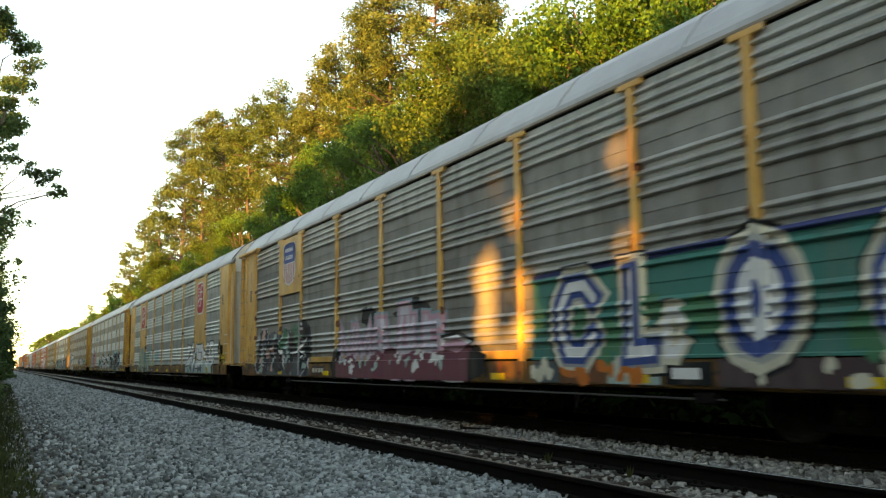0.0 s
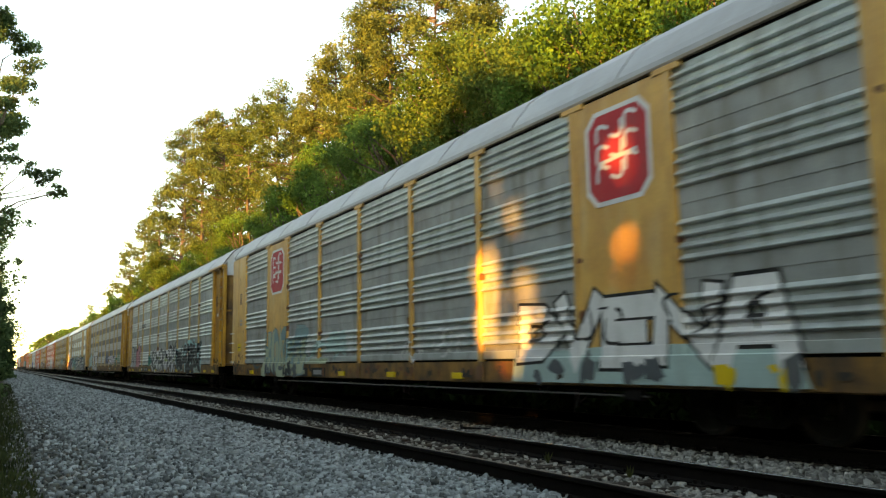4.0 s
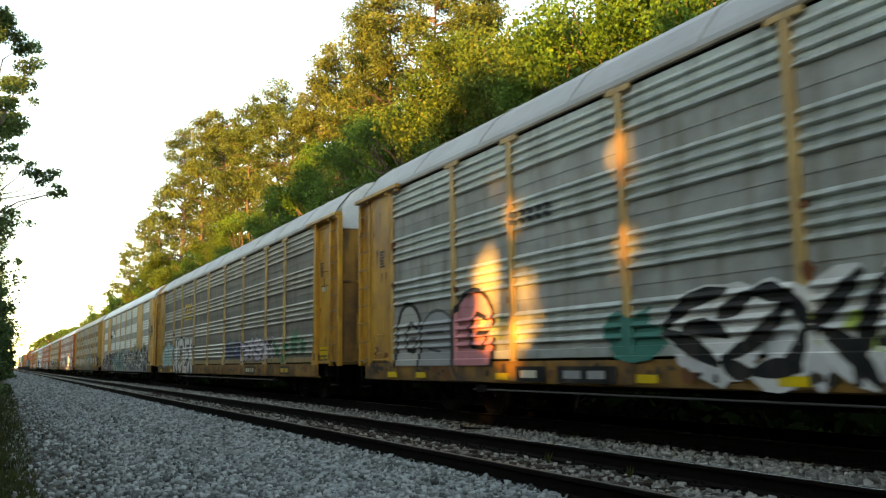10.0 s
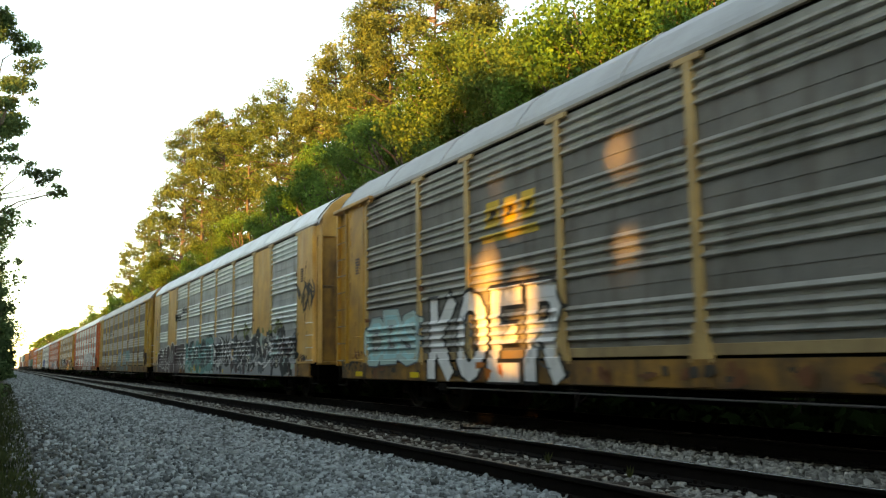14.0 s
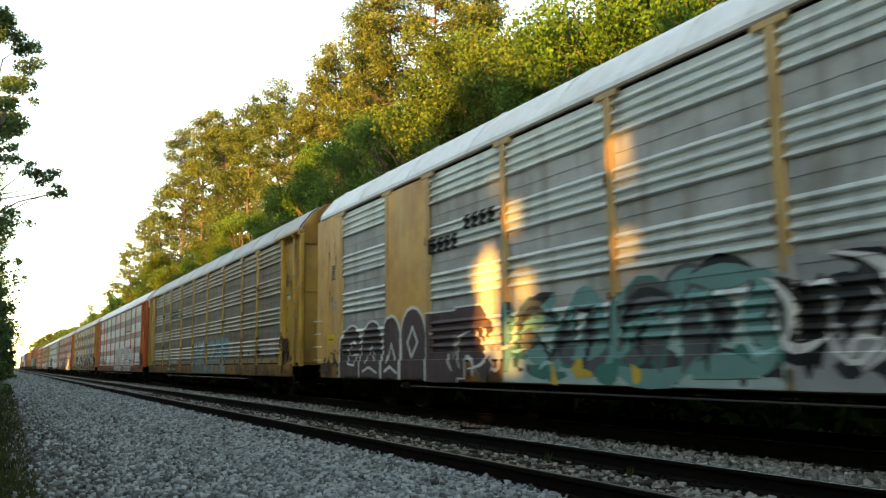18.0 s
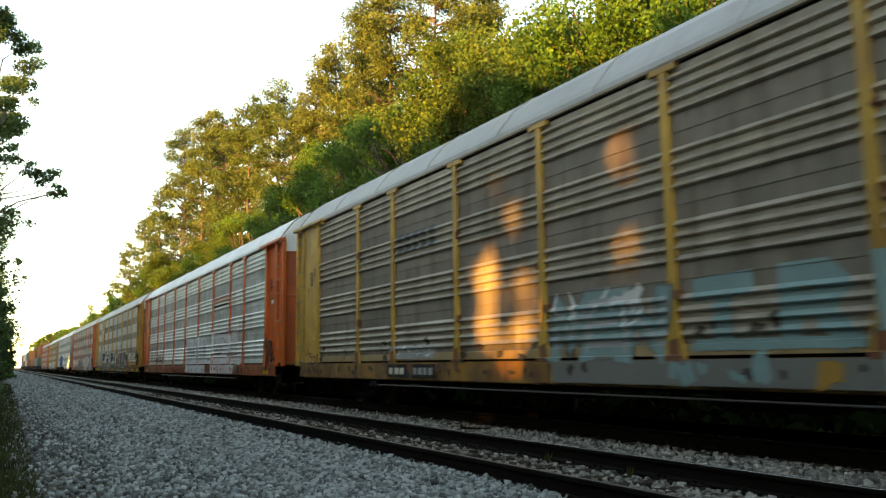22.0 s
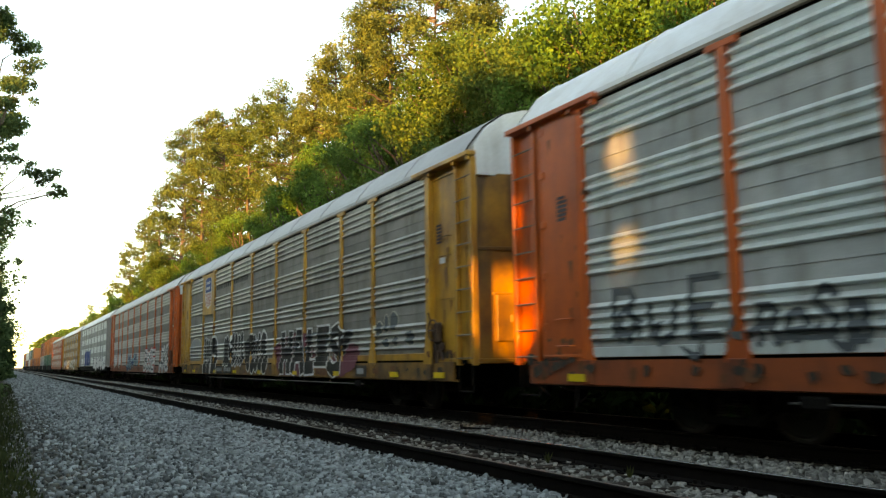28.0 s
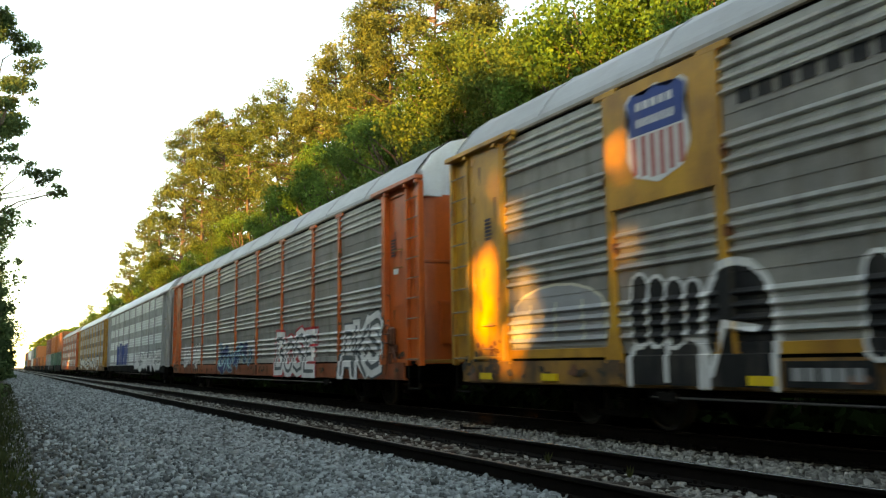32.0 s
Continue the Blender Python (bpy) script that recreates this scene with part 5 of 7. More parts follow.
def car_markings():
    for n in range(9):
        weathering(n)
    # car 0
    spray(0, [[(-4.66, 1.0), (-12.0, 1.0), (-12.0, 2.42), (-8, 2.36), (-4.66, 2.3)]], "teal", 1, label="teal spray-painted background")
    spray(0, [[(-4.66, 2.26), (-12.0, 2.38), (-12.0, 2.46), (-8, 2.4), (-4.66, 2.34)]], "navy", 2)
    flecks(0, -4.9, -11.8, 1.0, 2.3, 12, "green", 65, 0.22, 2)
    big = [("black", 0.34), ("cream", 0.3), ("grey", 0.22), ("blue", 0.17), ("white", 0.075)]
    letters(0, "C", -5.3, -6.3, 1.08, 2.1, big, "large outlined spray-painted letter")
    letters(0, "L", -6.95, -7.5, 1.08, 2.15, big, "large outlined spray-painted letter")
    letters(0, "C", -7.65, -8.0, 1.05, 1.6, [("black", 0.18), ("cream", 0.15), ("white", 0.07)], "small pale spray-painted letter")
    letters(0, "O", -8.95, -9.45, 1.3, 2.0, [("black", 0.54), ("cream", 0.48), ("ash", 0.38), ("blue", 0.3), ("white", 0.12)], "large outlined spray-painted letter")
    letters(0, "C", -10.7, -11.6, 1.05, 2.15, big, "large outlined spray-painted letter")
    for y0, y1, colour, seed in ((-4.75, -5.4, "slate", 63), (-5.45, -6.5, "rust", 64), (-6.55, -7.6, "pale_teal", 66), (-8.6, -11.8, "brown", 67)):
        spray(0, [[(y0, 0.66), (y1, 0.66), (y1, 0.98), (y0, 0.98)]], colour, 1, label="paint over the sill")
        flecks(0, y0, y1, 0.64, 1.0, 5, "cream" if seed % 2 else "orange", seed, 0.12, 3)
    board(0, -7.7, -8.5, 0.67, 0.95, "black", "white", 68, 1)
    pink = [("pale_blue", 0.25), ("pink", 0.2), ("lilac", 0.09)]
    spray(0, [blob(np.random.default_rng(3), -0.1, 2.05, 0.8, 0.3), blob(np.random.default_rng(4), 2.2, 2.05, 0.42, 0.24)], "black", 0, label="black sprayed cloud")
    letters(0, "NMA", 4.1, 1.0, 0.9, 1.78, pink, "pink and white graffiti letter with a pale blue rim", wave=0.05, seed=2)
    letters(0, "AUE", 0.6, -1.55, 0.9, 1.8, pink, "pink and white graffiti letter with a pale blue rim", wave=0.14, seed=3)
    letters(0, "S", -1.45, -2.5, 0.75, 1.3, [("black", 0.26), ("white", 0.19), ("pink", 0.12)], "small pink graffiti letter with a black rim")
    r = np.random.default_rng(60)
    foot = [(4.2 - 6.8 * i / 14, 1.12 + 0.12 * r.normal()) for i in range(15)]
    spray(0, [[foot[i], foot[i + 1], (foot[i + 1][0], 0.64), (foot[i][0], 0.64)] for i in range(14)], "maroon", 4, label="maroon paint along the foot of the graffiti")
    flecks(0, 4.0, -2.4, 0.66, 1.3, 14, "white", 62, 0.1, 5)
    flecks(0, 4.0, -2.4, 0.66, 1.2, 10, "pale_teal", 61, 0.1, 5)
    spray(0, [blob(r, -2.85, 0.95, 0.35, 0.3, 12, 0.15), blob(r, 4.3, 0.95, 0.25, 0.4, 12, 0.15)], "black", 3, label="black sprayed shadow")
    patches(0, 11.8, 6.3, 0.66, 1.9, 20, "slate", "coal", "lilac", 5, "dark worn graffiti with pale strokes")
    for colour, count, seed, size, y0, y1 in (("brown", 12, 71, 0.24, 11.6, 6.4), ("pale_teal", 9, 74, 0.16, 11.8, 6.6), ("black", 10, 75, 0.2, 9.6, 6.4), ("salmon", 7, 76, 0.18, 11.4, 9.8), ("ash", 9, 77, 0.13, 11.9, 6.4)):
        flecks(0, y0, y1, 0.66, 2.0, count, colour, seed, size, 2 + seed % 3)
    letters(0, "AM", 11.6, 9.4, 0.85, 1.9, [("lilac", 0.17), ("coal", 0.13)], "dark worn graffiti letter with a pale rim", wave=0.06, gap=0.0, seed=6)
    letters(0, "KVR", 9.6, 6.3, 0.8, 2.05, [("white", 0.16), ("coal", 0.11)], "dark worn graffiti letter with a pale rim", wave=0.06, quill=True, seed=7)
    spray(0, [blob(np.random.default_rng(8), 7.7, 1.85, 0.55, 0.36, 14, 0.2), blob(np.random.default_rng(9), 8.8, 1.7, 0.3, 0.3, 14, 0.2)], "green", 3, label="green sprayed field")
    spray(0, stroke(arc((8.1, 1.3), (6.6, 1.75), 0.1), 0.01, 0.05), "white", 6, label="white sprayed stroke")
    spray(0, [[(7.28, 0.66), (7.12, 0.66), (7.13, 2.3), (7.28, 2.3)]], "grey", 5, label="teal sprayed stripe")
    shield(0, 8.24, 3.28, 4.62, 0.6)
    board(0, 6.1, 5.0, 0.7, 0.92, "brown", "cream", 69)
    reflectors(0, (11.4, 9.0, 5.0, 2.3, -0.8, -3.6, -7.2, -10.5))
    # car 1
    octagon(1, -8.22, 3.15, 4.55, 0.7)
    octagon(1, 8.22, 3.15, 4.55, 0.7)
    spray(1, [[(-5.4, 0.66), (-11.2, 0.66), (-11.0, 1.12), (-8.4, 1.2), (-5.5, 1.08)]], "pale_teal", 1, label="pale teal paint over the sill")
    letters(1, "DVENA", -5.6, -11.0, 1.05, 1.72, [("black", 0.2), ("white", 0.15)], "fat white graffiti letter with a thin black rim", wave=0.08, seed=11)
    scribble(1, -5.9, -10.8, 1.0, 1.8, 10, "black", 12, "thin black strokes over white letters", 0.03)
    flecks(1, -6.0, -11.0, 0.64, 0.98, 9, "slate", 13, 0.16, 4)
    flecks(1, -9.8, -10.9, 0.64, 0.98, 5, "yellow", 14, 0.12, 4)
    scribble(1, -0.6, -3.4, 0.95, 1.6, 16, "white", 15, "thin white sprayed scrawl")
    spray(1, [[(9.5, 0.98), (5.3, 0.98), (5.4, 1.16), (9.5, 1.2)]], "mint", 0.6, label="pale mint graffiti ground")
    for text, y0, y1, top, seed in (("HON", 9.55, 7.15, 1.86, 16), ("E", 7.1, 6.4, 1.6, 84), ("B", 6.35, 5.3, 1.86, 85)):
        letters(1, text, y0, y1, 0.86, top, [("slate", 0.2), ("dull_blue", 0.185), ("mint", 0.135)], "pale mint graffiti letter with a dull blue rim", wave=0.04, gap=0.34, seed=seed)
    for y, z, half in ((8.2, 1.82, 0.2), (7.42, 1.84, 0.24), (5.82, 1.84, 0.62)):
        spray(1, [dome(y + half, y - half, z - 0.14, z + 0.22)], "dull_blue", 5, label="dull blue head of a graffiti letter")
    flecks(1, 9.5, 6.4, 0.66, 1.0, 8, "mint", 81, 0.22, 5)
    flecks(1, 9.2, 5.9, 0.64, 0.95, 8, "slate", 82, 0.2, 6)
    flecks(1, 7.4, 6.3, 0.64, 0.95, 3, "coal", 86, 0.16, 6.5)
    flecks(1, 8.9, 5.4, 1.05, 1.7, 7, "dull_blue", 83, 0.13, 6)
    spray(1, stroke(arc((5.2, 1.02), (3.75, 1.5), -0.12), 0.02, 0.13), "pale_teal", 4, label="pale teal sprayed sweep")
    spray(1, [blob(np.random.default_rng(17), 2.9, 1.5, 0.7, 0.4, 14, 0.2)], "pale_teal", 1, label="faint teal sprayed cloud")
    spray(1, stroke(arc((11.0, 1.15), (9.7, 1.0), 0.15), 0.01, 0.05), "slate", 3, label="dark sprayed stroke")
    spray(1, [[(5.4, 0.98), (3.6, 0.98), (3.6, 1.12), (5.2, 1.12)]], "mint", 2)
    board(1, 6.0, 5.08, 0.64, 0.88, "black", "mint", 18, 1)
    board(1, 4.76, 3.65, 0.64, 0.88, "black", "grey", 19, 1)
    reflectors(1, (11.0, 6.5, 2.5, -0.5, -3.5))
    # car 2
    rim = [("white", 0.22), ("black", 0.115)]
    r = np.random.default_rng(20)
    spray(2, [blob(r, 2.6 - 1.35 * i, 1.15, 0.75, 0.42, 12, 0.25) for i in range(5)], "chalk", 0, label="pale grey graffiti ground")
    flecks(2, 2.8, -3.8, 0.9, 1.6, 22, "lime", 91, 0.15, 0.5)
    letters(2, "<ZXA", 3.55, -0.2, 0.74, 1.75, rim, "black pointed graffiti letter with a white rim", gap=-0.2, wave=0.08, quill=True, seed=21)
    letters(2, "KNRX", -0.1, -4.0, 0.74, 1.95, rim, "black pointed graffiti letter with a white rim", gap=-0.2, wave=0.08, quill=True, seed=22)
    blue = [("cyan", 0.25), ("black", 0.19), ("slate", 0.05)]
    letters(2, "VA", -4.2, -6.9, 0.78, 1.85, blue, "dark graffiti letter with a pale blue rim", gap=-0.1, wave=0.06, quill=True, seed=24)
    letters(2, "BX", -6.8, -10.0, 0.78, 1.85, blue, "dark graffiti letter with a pale blue rim", gap=-0.05, wave=0.06, quill=True, seed=25)
    blades(2, -4.4, -9.6, 0.68, 1.8, 5, "black", "pale_teal", "black", 26, "dark interlaced graffiti strokes with pale rims")
    layered(2, [([blob(np.random.default_rng(27), -8.2, 1.85, 0.2, 0.3, 12, 0.05)], "cyan"), ([blob(np.random.default_rng(27), -8.2, 1.85, 0.13, 0.22, 12, 0.05)], "coal")], label="dark painted drop with a pale rim")
    flecks(2, -4.6, -9.6, 0.9, 1.6, 9, "salmon", 28, 0.13, 0)
    flecks(2, -6.6, -8.6, 0.64, 0.98, 6, "rust", 29, 0.2, 1)
    spray(2, [blob(np.random.default_rng(23), 4.2, 1.35, 0.6, 0.35, 12, 0.2)], "teal", 1, label="teal sprayed patch")
    spray(2, [[(-6.4, 0.66), (-10.1, 0.66), (-10.2, 1.0), (-6.4, 1.0)]], "pale_teal", 0, label="pale paint over the sill")
    hump(2, 11.85, 10.72, 0.92, 2.2, "ash", "black", 0.05, "cream letter with a thin black outline", [CURL])
    hump(2, 10.7, 9.3, 0.92, 2.0, "grey", "slate", 0.03, "grey sprayed letter", [[(0.2, 0.6), (0.7, 0.6)], [(0.25, 0.3), (0.6, 0.25)]])
    hump(2, 9.25, 7.85, 0.92, 2.28, "rose", "black", 0.045, "pink letter with a black outline", [CURL])
    flecks(2, 8.3, 7.4, 1.2, 1.8, 6, "mint", 30, 0.14, 4)
    spray(2, stroke(arc((9.3, 1.0), (8.7, 0.68), 0.2), 0.01, 0.06), "brown", 3)
    bars(2, 7.2, 6.0, 3.25, 3.5, 2, 5, "slate", 24)
    board(2, 7.05, 6.2, 0.66, 0.9, "black", "cream", 25, 1)
    board(2, 5.9, 4.5, 0.66, 0.9, "black", "grey", 26, 2)
    reflectors(2, (12.0, 10.6, 7.5, 3.9, 1.6, -1.2, -4.5, -8.0, -10.9, -12.4))
    # car 3
    chalk = [("black", 0.23), ("white", 0.16)]
    letters(3, "KOER", 8.85, 4.2, 0.8, 2.08, chalk, "tall white graffiti letter with a black rim", gap=0.32, seed=31)
    scribble(3, 8.7, 4.4, 0.75, 1.9, 12, "slate", 32, "thin dark strokes in the white letters", 0.015)
    flecks(3, 8.4, 5.4, 0.7, 1.1, 3, "orange", 33, 0.1, 4)
    letters(3, "CBS", 12.0, 9.2, 1.1, 1.85, [("slate", 0.2), ("pale_teal", 0.17), ("cyan", 0.05)], "dull teal graffiti letter", wave=0.05, seed=34)
    patches(3, -1.7, -4.05, 1.18, 1.85, 9, "slate", "navy", "pale_blue", 35, "dark blue and white worn graffiti")
    letters(3, "DAKSON", -4.2, -8.0, 1.2, 1.72, [("slate", 0.15), ("lilac", 0.095)], "lilac-white graffiti letter", wave=0.07, gap=0.0, seed=36)
    flecks(3, -4.2, -8.0, 1.15, 1.8, 9, "brown", 37, 0.12, 4)
    scribble(3, -8.2, -12.0, 1.2, 1.8, 16, "green", 38, "green sprayed sweeps", 0.14)
    for y0, y1 in ((6.55, 6.1), (5.95, 5.55), (5.4, 5.0)):
        layered(3, [([[(y0, 3.3), (y1, 3.3), (y1, 3.78), (y0, 3.78)]], "gold"), ([[(y0 - 0.14, 3.45), (y1 + 0.1, 3.45), (y1 + 0.1, 3.6), (y0 - 0.14, 3.6)]], "soot")], "railway_mark", "yellow railway mark")
    spray(3, [[(6.7, 3.06), (4.9, 3.06), (4.9, 3.2), (6.7, 3.2)]], "gold", 3, "railway_mark", "yellow bar under the railway mark")
    board(3, -4.9, -6.2, 0.68, 0.92, "soot", "cream", 39, 4)
    board(3, -9.0, -10.0, 0.68, 0.92, "soot", "gold", 40, 2)
    reflectors(3, (12.4, 9.4))
    # car 4
    patches(4, -4.4, -12.0, 0.64, 1.95, 60, "grey", "black", "white", 41, "black and white patterned graffiti")
    for colour, count, seed, size in (("coal", 34, 102, 0.24), ("slate", 24, 101, 0.2), ("brown", 16, 103, 0.18), ("cream", 14, 105, 0.14), ("pale_teal", 12, 106, 0.16)):
        flecks(4, -4.5, -12.0, 0.66, 2.0, count, colour, seed, size, 2 + seed % 3)
    for k in range(11):
        y = -4.7 - 0.67 * k
        rr = np.random.default_rng(110 + k)
        spray(4, ribbon(arc((y, 0.8 + 0.4 * rr.uniform()), (y - 0.5 + 0.3 * rr.normal(), 1.5 + 0.4 * rr.uniform()), rr.uniform(-0.5, 0.5), 6), 0.028), "white", 6, label="white curved strokes over the dark pattern")
    scribble(4, -4.4, -12.0, 1.95, 2.25, 18, "olive", 42, "dull green sprayed haze over the graffiti", 0.1)
    patches(4, -1.5, -4.35, 0.64, 2.05, 8, "grey", "coal", "white", 43, "black and white patterned graffiti")
    blades(4, -1.6, -4.2, 0.75, 2.1, 5, "black", "grey", "white", 48, "black and white leaf-shaped strokes")
    patches(4, 4.35, -1.4, 0.64, 1.5, 7, "pale_teal", "teal", "cyan", 46, "teal painted field")
    letters(4, "KAEB", 4.3, -1.4, 0.8, 1.8, [("coal", 0.19), ("sea", 0.16)], "teal graffiti letter with dark strokes", gap=-0.05, wave=0.12, quill=True, seed=44)
    blades(4, 4.1, -1.2, 0.7, 1.75, 4, "slate", "teal", "coal", 49, "dark strokes over teal paint")
    hump(4, 0.5, -0.35, 1.35, 2.15, "sea", "slate", 0.03, "teal letter with a dark outline", [CURL])
    flecks(4, 4.0, -4.2, 0.64, 0.95, 5, "gold", 50, 0.13, 4)
    dark = [[(0.3, 0.25), (0.5, 0.55), (0.7, 0.3)], [(0.2, 0.1), (0.5, 0.18), (0.85, 0.08)]]
    hump(4, 12.1, 10.8, 0.66, 1.9, "brown", "white", 0.03, "dark brown graffiti letter with a white outline", [CURL])
    hump(4, 10.8, 9.55, 0.66, 1.95, "brown", "white", 0.03, "dark brown graffiti letter with a white outline", dark)
    hump(4, 9.5, 8.5, 0.66, 2.0, "brown", "white", 0.035, "dark brown graffiti letter with a white outline", dark)
    hump(4, 8.55, 7.3, 0.66, 2.12, "brown", "white", 0.035, "dark brown graffiti letter with a white outline", [[(0.45, 0.3), (0.3, 0.5), (0.5, 0.72), (0.68, 0.5), (0.45, 0.3)]])
    letters(4, "ER", 7.2, 4.9, 0.85, 1.75, [("white", 0.26), ("brown", 0.225)], "dark brown graffiti letter with a white outline", wave=0.08, seed=45)
    scribble(4, 7.0, 4.4, 0.7, 1.6, 8, "white", 47, "white sprayed strokes")
    scribble(4, -12.3, -13.4, 2.4, 3.3, 14, "soot", 51, "dark sprayed scrawl on the ochre plate", 0.06)
    bars(4, 7.15, 5.95, 3.12, 3.55, 1, 4, "black", 47)
    bars(4, 5.75, 4.6, 3.42, 3.82, 1, 4, "black", 48)
    # car 5
    letters(5, "MEN", 1.15, -1.3, 1.15, 1.8, [("stone", 0.22), ("dull_blue", 0.17), ("grey", 0.045)], "dull blue worn graffiti letter", gap=0.0, wave=0.08, seed=51)
    scribble(5, 1.1, -1.3, 1.35, 2.0, 7, "white", 57, "white sprayed strokes")
    flecks(5, 0.2, -1.2, 1.7, 1.95, 3, "chalk", 61, 0.16, 4)
    letters(5, "TR", -1.6, -4.15, 1.22, 1.88, [("dull_blue", 0.14)], "dull blue roller-painted letter", gap=0.45, wave=0.03, seed=52)
    spray(5, [[(-1.75, 1.08), (-4.1, 1.08), (-4.1, 1.2), (-1.75, 1.22)]], "dull_blue", 0.8, label="dull blue paint under the letters")
    letters(5, "P", -4.3, -5.4, 1.22, 1.85, [("dull_blue", 0.2)], "dull blue roller-painted letter", gap=0.2, wave=0.03, seed=62)
    spray(5, [[(1.2, 0.66), (-5.1, 0.66), (-5.1, 0.98), (1.2, 0.98)]], "stone", 1, label="grey painted patch on the sill")
    flecks(5, -3.4, -3.9, 0.72, 0.95, 3, "ochre", 58, 0.14, 3)
    flecks(5, 1.0, -4.9, 0.66, 0.98, 7, "dull_blue", 59, 0.16, 2)
    board(5, 7.4, 6.4, 0.67, 0.95, "black", "cream", 53, 3)
    board(5, 6.2, 5.1, 0.67, 0.95, "black", "grey", 54, 4)
    bars(5, 7.0, 5.1, 3.3, 3.8, 2, 5, "slate", 55)
    blocks(5, 7.3, 5.2, 1.06, 1.35, 3, "grey", "white", 56, "grey painted patch")
    flecks(5, 12.2, -12.0, 0.95, 1.5, 40, "soot", 60, 0.1, 0.2, "soot round the post feet", "grime")
    for q in POSTS[1:]:
        spray(5, [[(q - 0.16, 0.96), (q + 0.16, 0.96), (q + 0.13, 1.2), (q - 0.12, 1.26)]], "rust", 1.5, "grime", "rusty brown foot of the post")
    # car 6
    blocks(6, 1.05, -3.2, 1.04, 2.3, 4, "chalk", "grey", 61, "white roller-painted block")
    spray(6, [[(1.05, 0.66), (-3.2, 0.66), (-3.2, 0.98), (1.05, 0.98)]], "chalk", 1, label="white paint over the sill")
    letters(6, "OEOS", 0.8, -3.0, 1.15, 1.8, [("grey", 0.03)], "thin grey strokes on white paint", gap=0.4, wave=0.08, seed=65)
    blocks(6, -4.3, -8.4, 1.42, 2.38, 4, "chalk", "rose", 62, "white roller-painted blocks with pink marks")
    blocks(6, -4.2, -8.9, 1.04, 1.4, 4, "chalk", "rose", 66, "white roller-painted blocks with pink marks")
    spray(6, [blob(np.random.default_rng(67), -8.8, 1.2, 0.4, 0.24, 14, 0.04)], "chalk", 1, label="rounded end of the white paint")
    spray(6, [[(-4.2, 0.66), (-7.9, 0.66), (-8.1, 0.98), (-4.2, 0.98)]], "chalk", 1, label="white paint over the sill")
    flecks(6, -3.0, -8.0, 0.7, 1.0, 7, "salmon", 68, 0.12, 3)
    for y0, y1, z in ((-4.4, -6.2, 1.42), (-5.0, -8.2, 2.22), (-6.4, -8.8, 1.36)):
        spray(6, stroke(arc((y0, z), (y1, z + 0.05), 0.02, 6), 0.008, 0.03), "maroon", 4, label="thin dark red strokes on white paint")
    letters(6, "EBOSRA", -4.5, -8.3, 1.5, 2.2, [("grey", 0.022)], "thin grey strokes on white paint", gap=0.3, wave=0.05, seed=72)
    letters(6, "OENBUSA", -4.4, -8.6, 0.75, 1.3, [("salmon", 0.02)], "thin pink strokes on white paint", gap=0.3, wave=0.05, seed=73)
    scribble(6, 0.9, -3.1, 1.1, 2.2, 16, "grey", 74, "thin grey strokes on white paint", 0.03)
    flecks(6, -5.0, -8.4, 1.5, 2.2, 8, "maroon", 69, 0.06, 4)
    flecks(6, -8.3, -8.9, 0.66, 1.0, 4, "black", 70, 0.1, 3)
    letters(6, "IIIIIIII", -4.5, -6.9, 3.44, 3.62, [("orange", 0.055)], "orange railway mark")
    spray(6, [[(-4.5, 3.26), (-6.9, 3.26), (-6.9, 3.33), (-4.5, 3.33)]], "black", 3, "railway_mark", "black bar under the railway mark")
    letters(6, "BUE", 11.6, 9.4, 1.2, 1.85, [("slate", 0.05)], "dark sprayed scrawl", gap=0.3, wave=0.1, seed=63)
    letters(6, "ROSB", 9.0, 7.5, 1.16, 1.6, [("slate", 0.05)], "dark sprayed scrawl", gap=0.3, wave=0.08, seed=64)
    scribble(6, 11.5, 7.6, 1.1, 1.5, 16, "slate", 71, "dark sprayed scrawl", 0.05)
    reflectors(6, (12.3, -12.3))
    # car 7
    spray(7, [blob(np.random.default_rng(71), -3.4, 1.25, 1.9, 0.6, 16, 0.12), blob(np.random.default_rng(72), -7.4, 1.1, 0.9, 0.42, 16, 0.12)], "maroon", 0, label="maroon sprayed haze")
    slab = [("white", 0.235), ("black", 0.175)]
    for ch, y0, y1, z0 in (("H", -2.2, -3.05, 0.86), ("A", -3.4, -4.25, 0.86), ("L", -4.6, -5.1, 0.88), ("E", -5.45, -6.15, 1.1)):
        letters(7, ch, y0, y1, z0, 1.78, slab, "dark graffiti letter with a broad white rim", gap=0.0)
    letters(7, "S", -6.45, -7.2, 0.8, 1.84, [("white", 0.2), ("black", 0.15)], "dark graffiti letter with a broad white rim", gap=0.0)
    tail = arc((-7.1, 1.05), (-7.95, 1.72), -0.15)
    layered(7, [(stroke(tail, 0.09, 0.24), "grey"), (stroke(tail, 0.03, 0.18), "black")], label="dark sweeping tail of a graffiti letter")
    scribble(7, -2.2, -7.0, 0.8, 1.8, 10, "slate", 88, "dull streaks in the dark letters", 0.05)
    bars(7, -5.4, -6.3, 0.69, 0.93, 1, 3, "rust", 89)
    board(7, -8.3, -9.0, 0.67, 0.93, "soot", "grey", 90, 1)
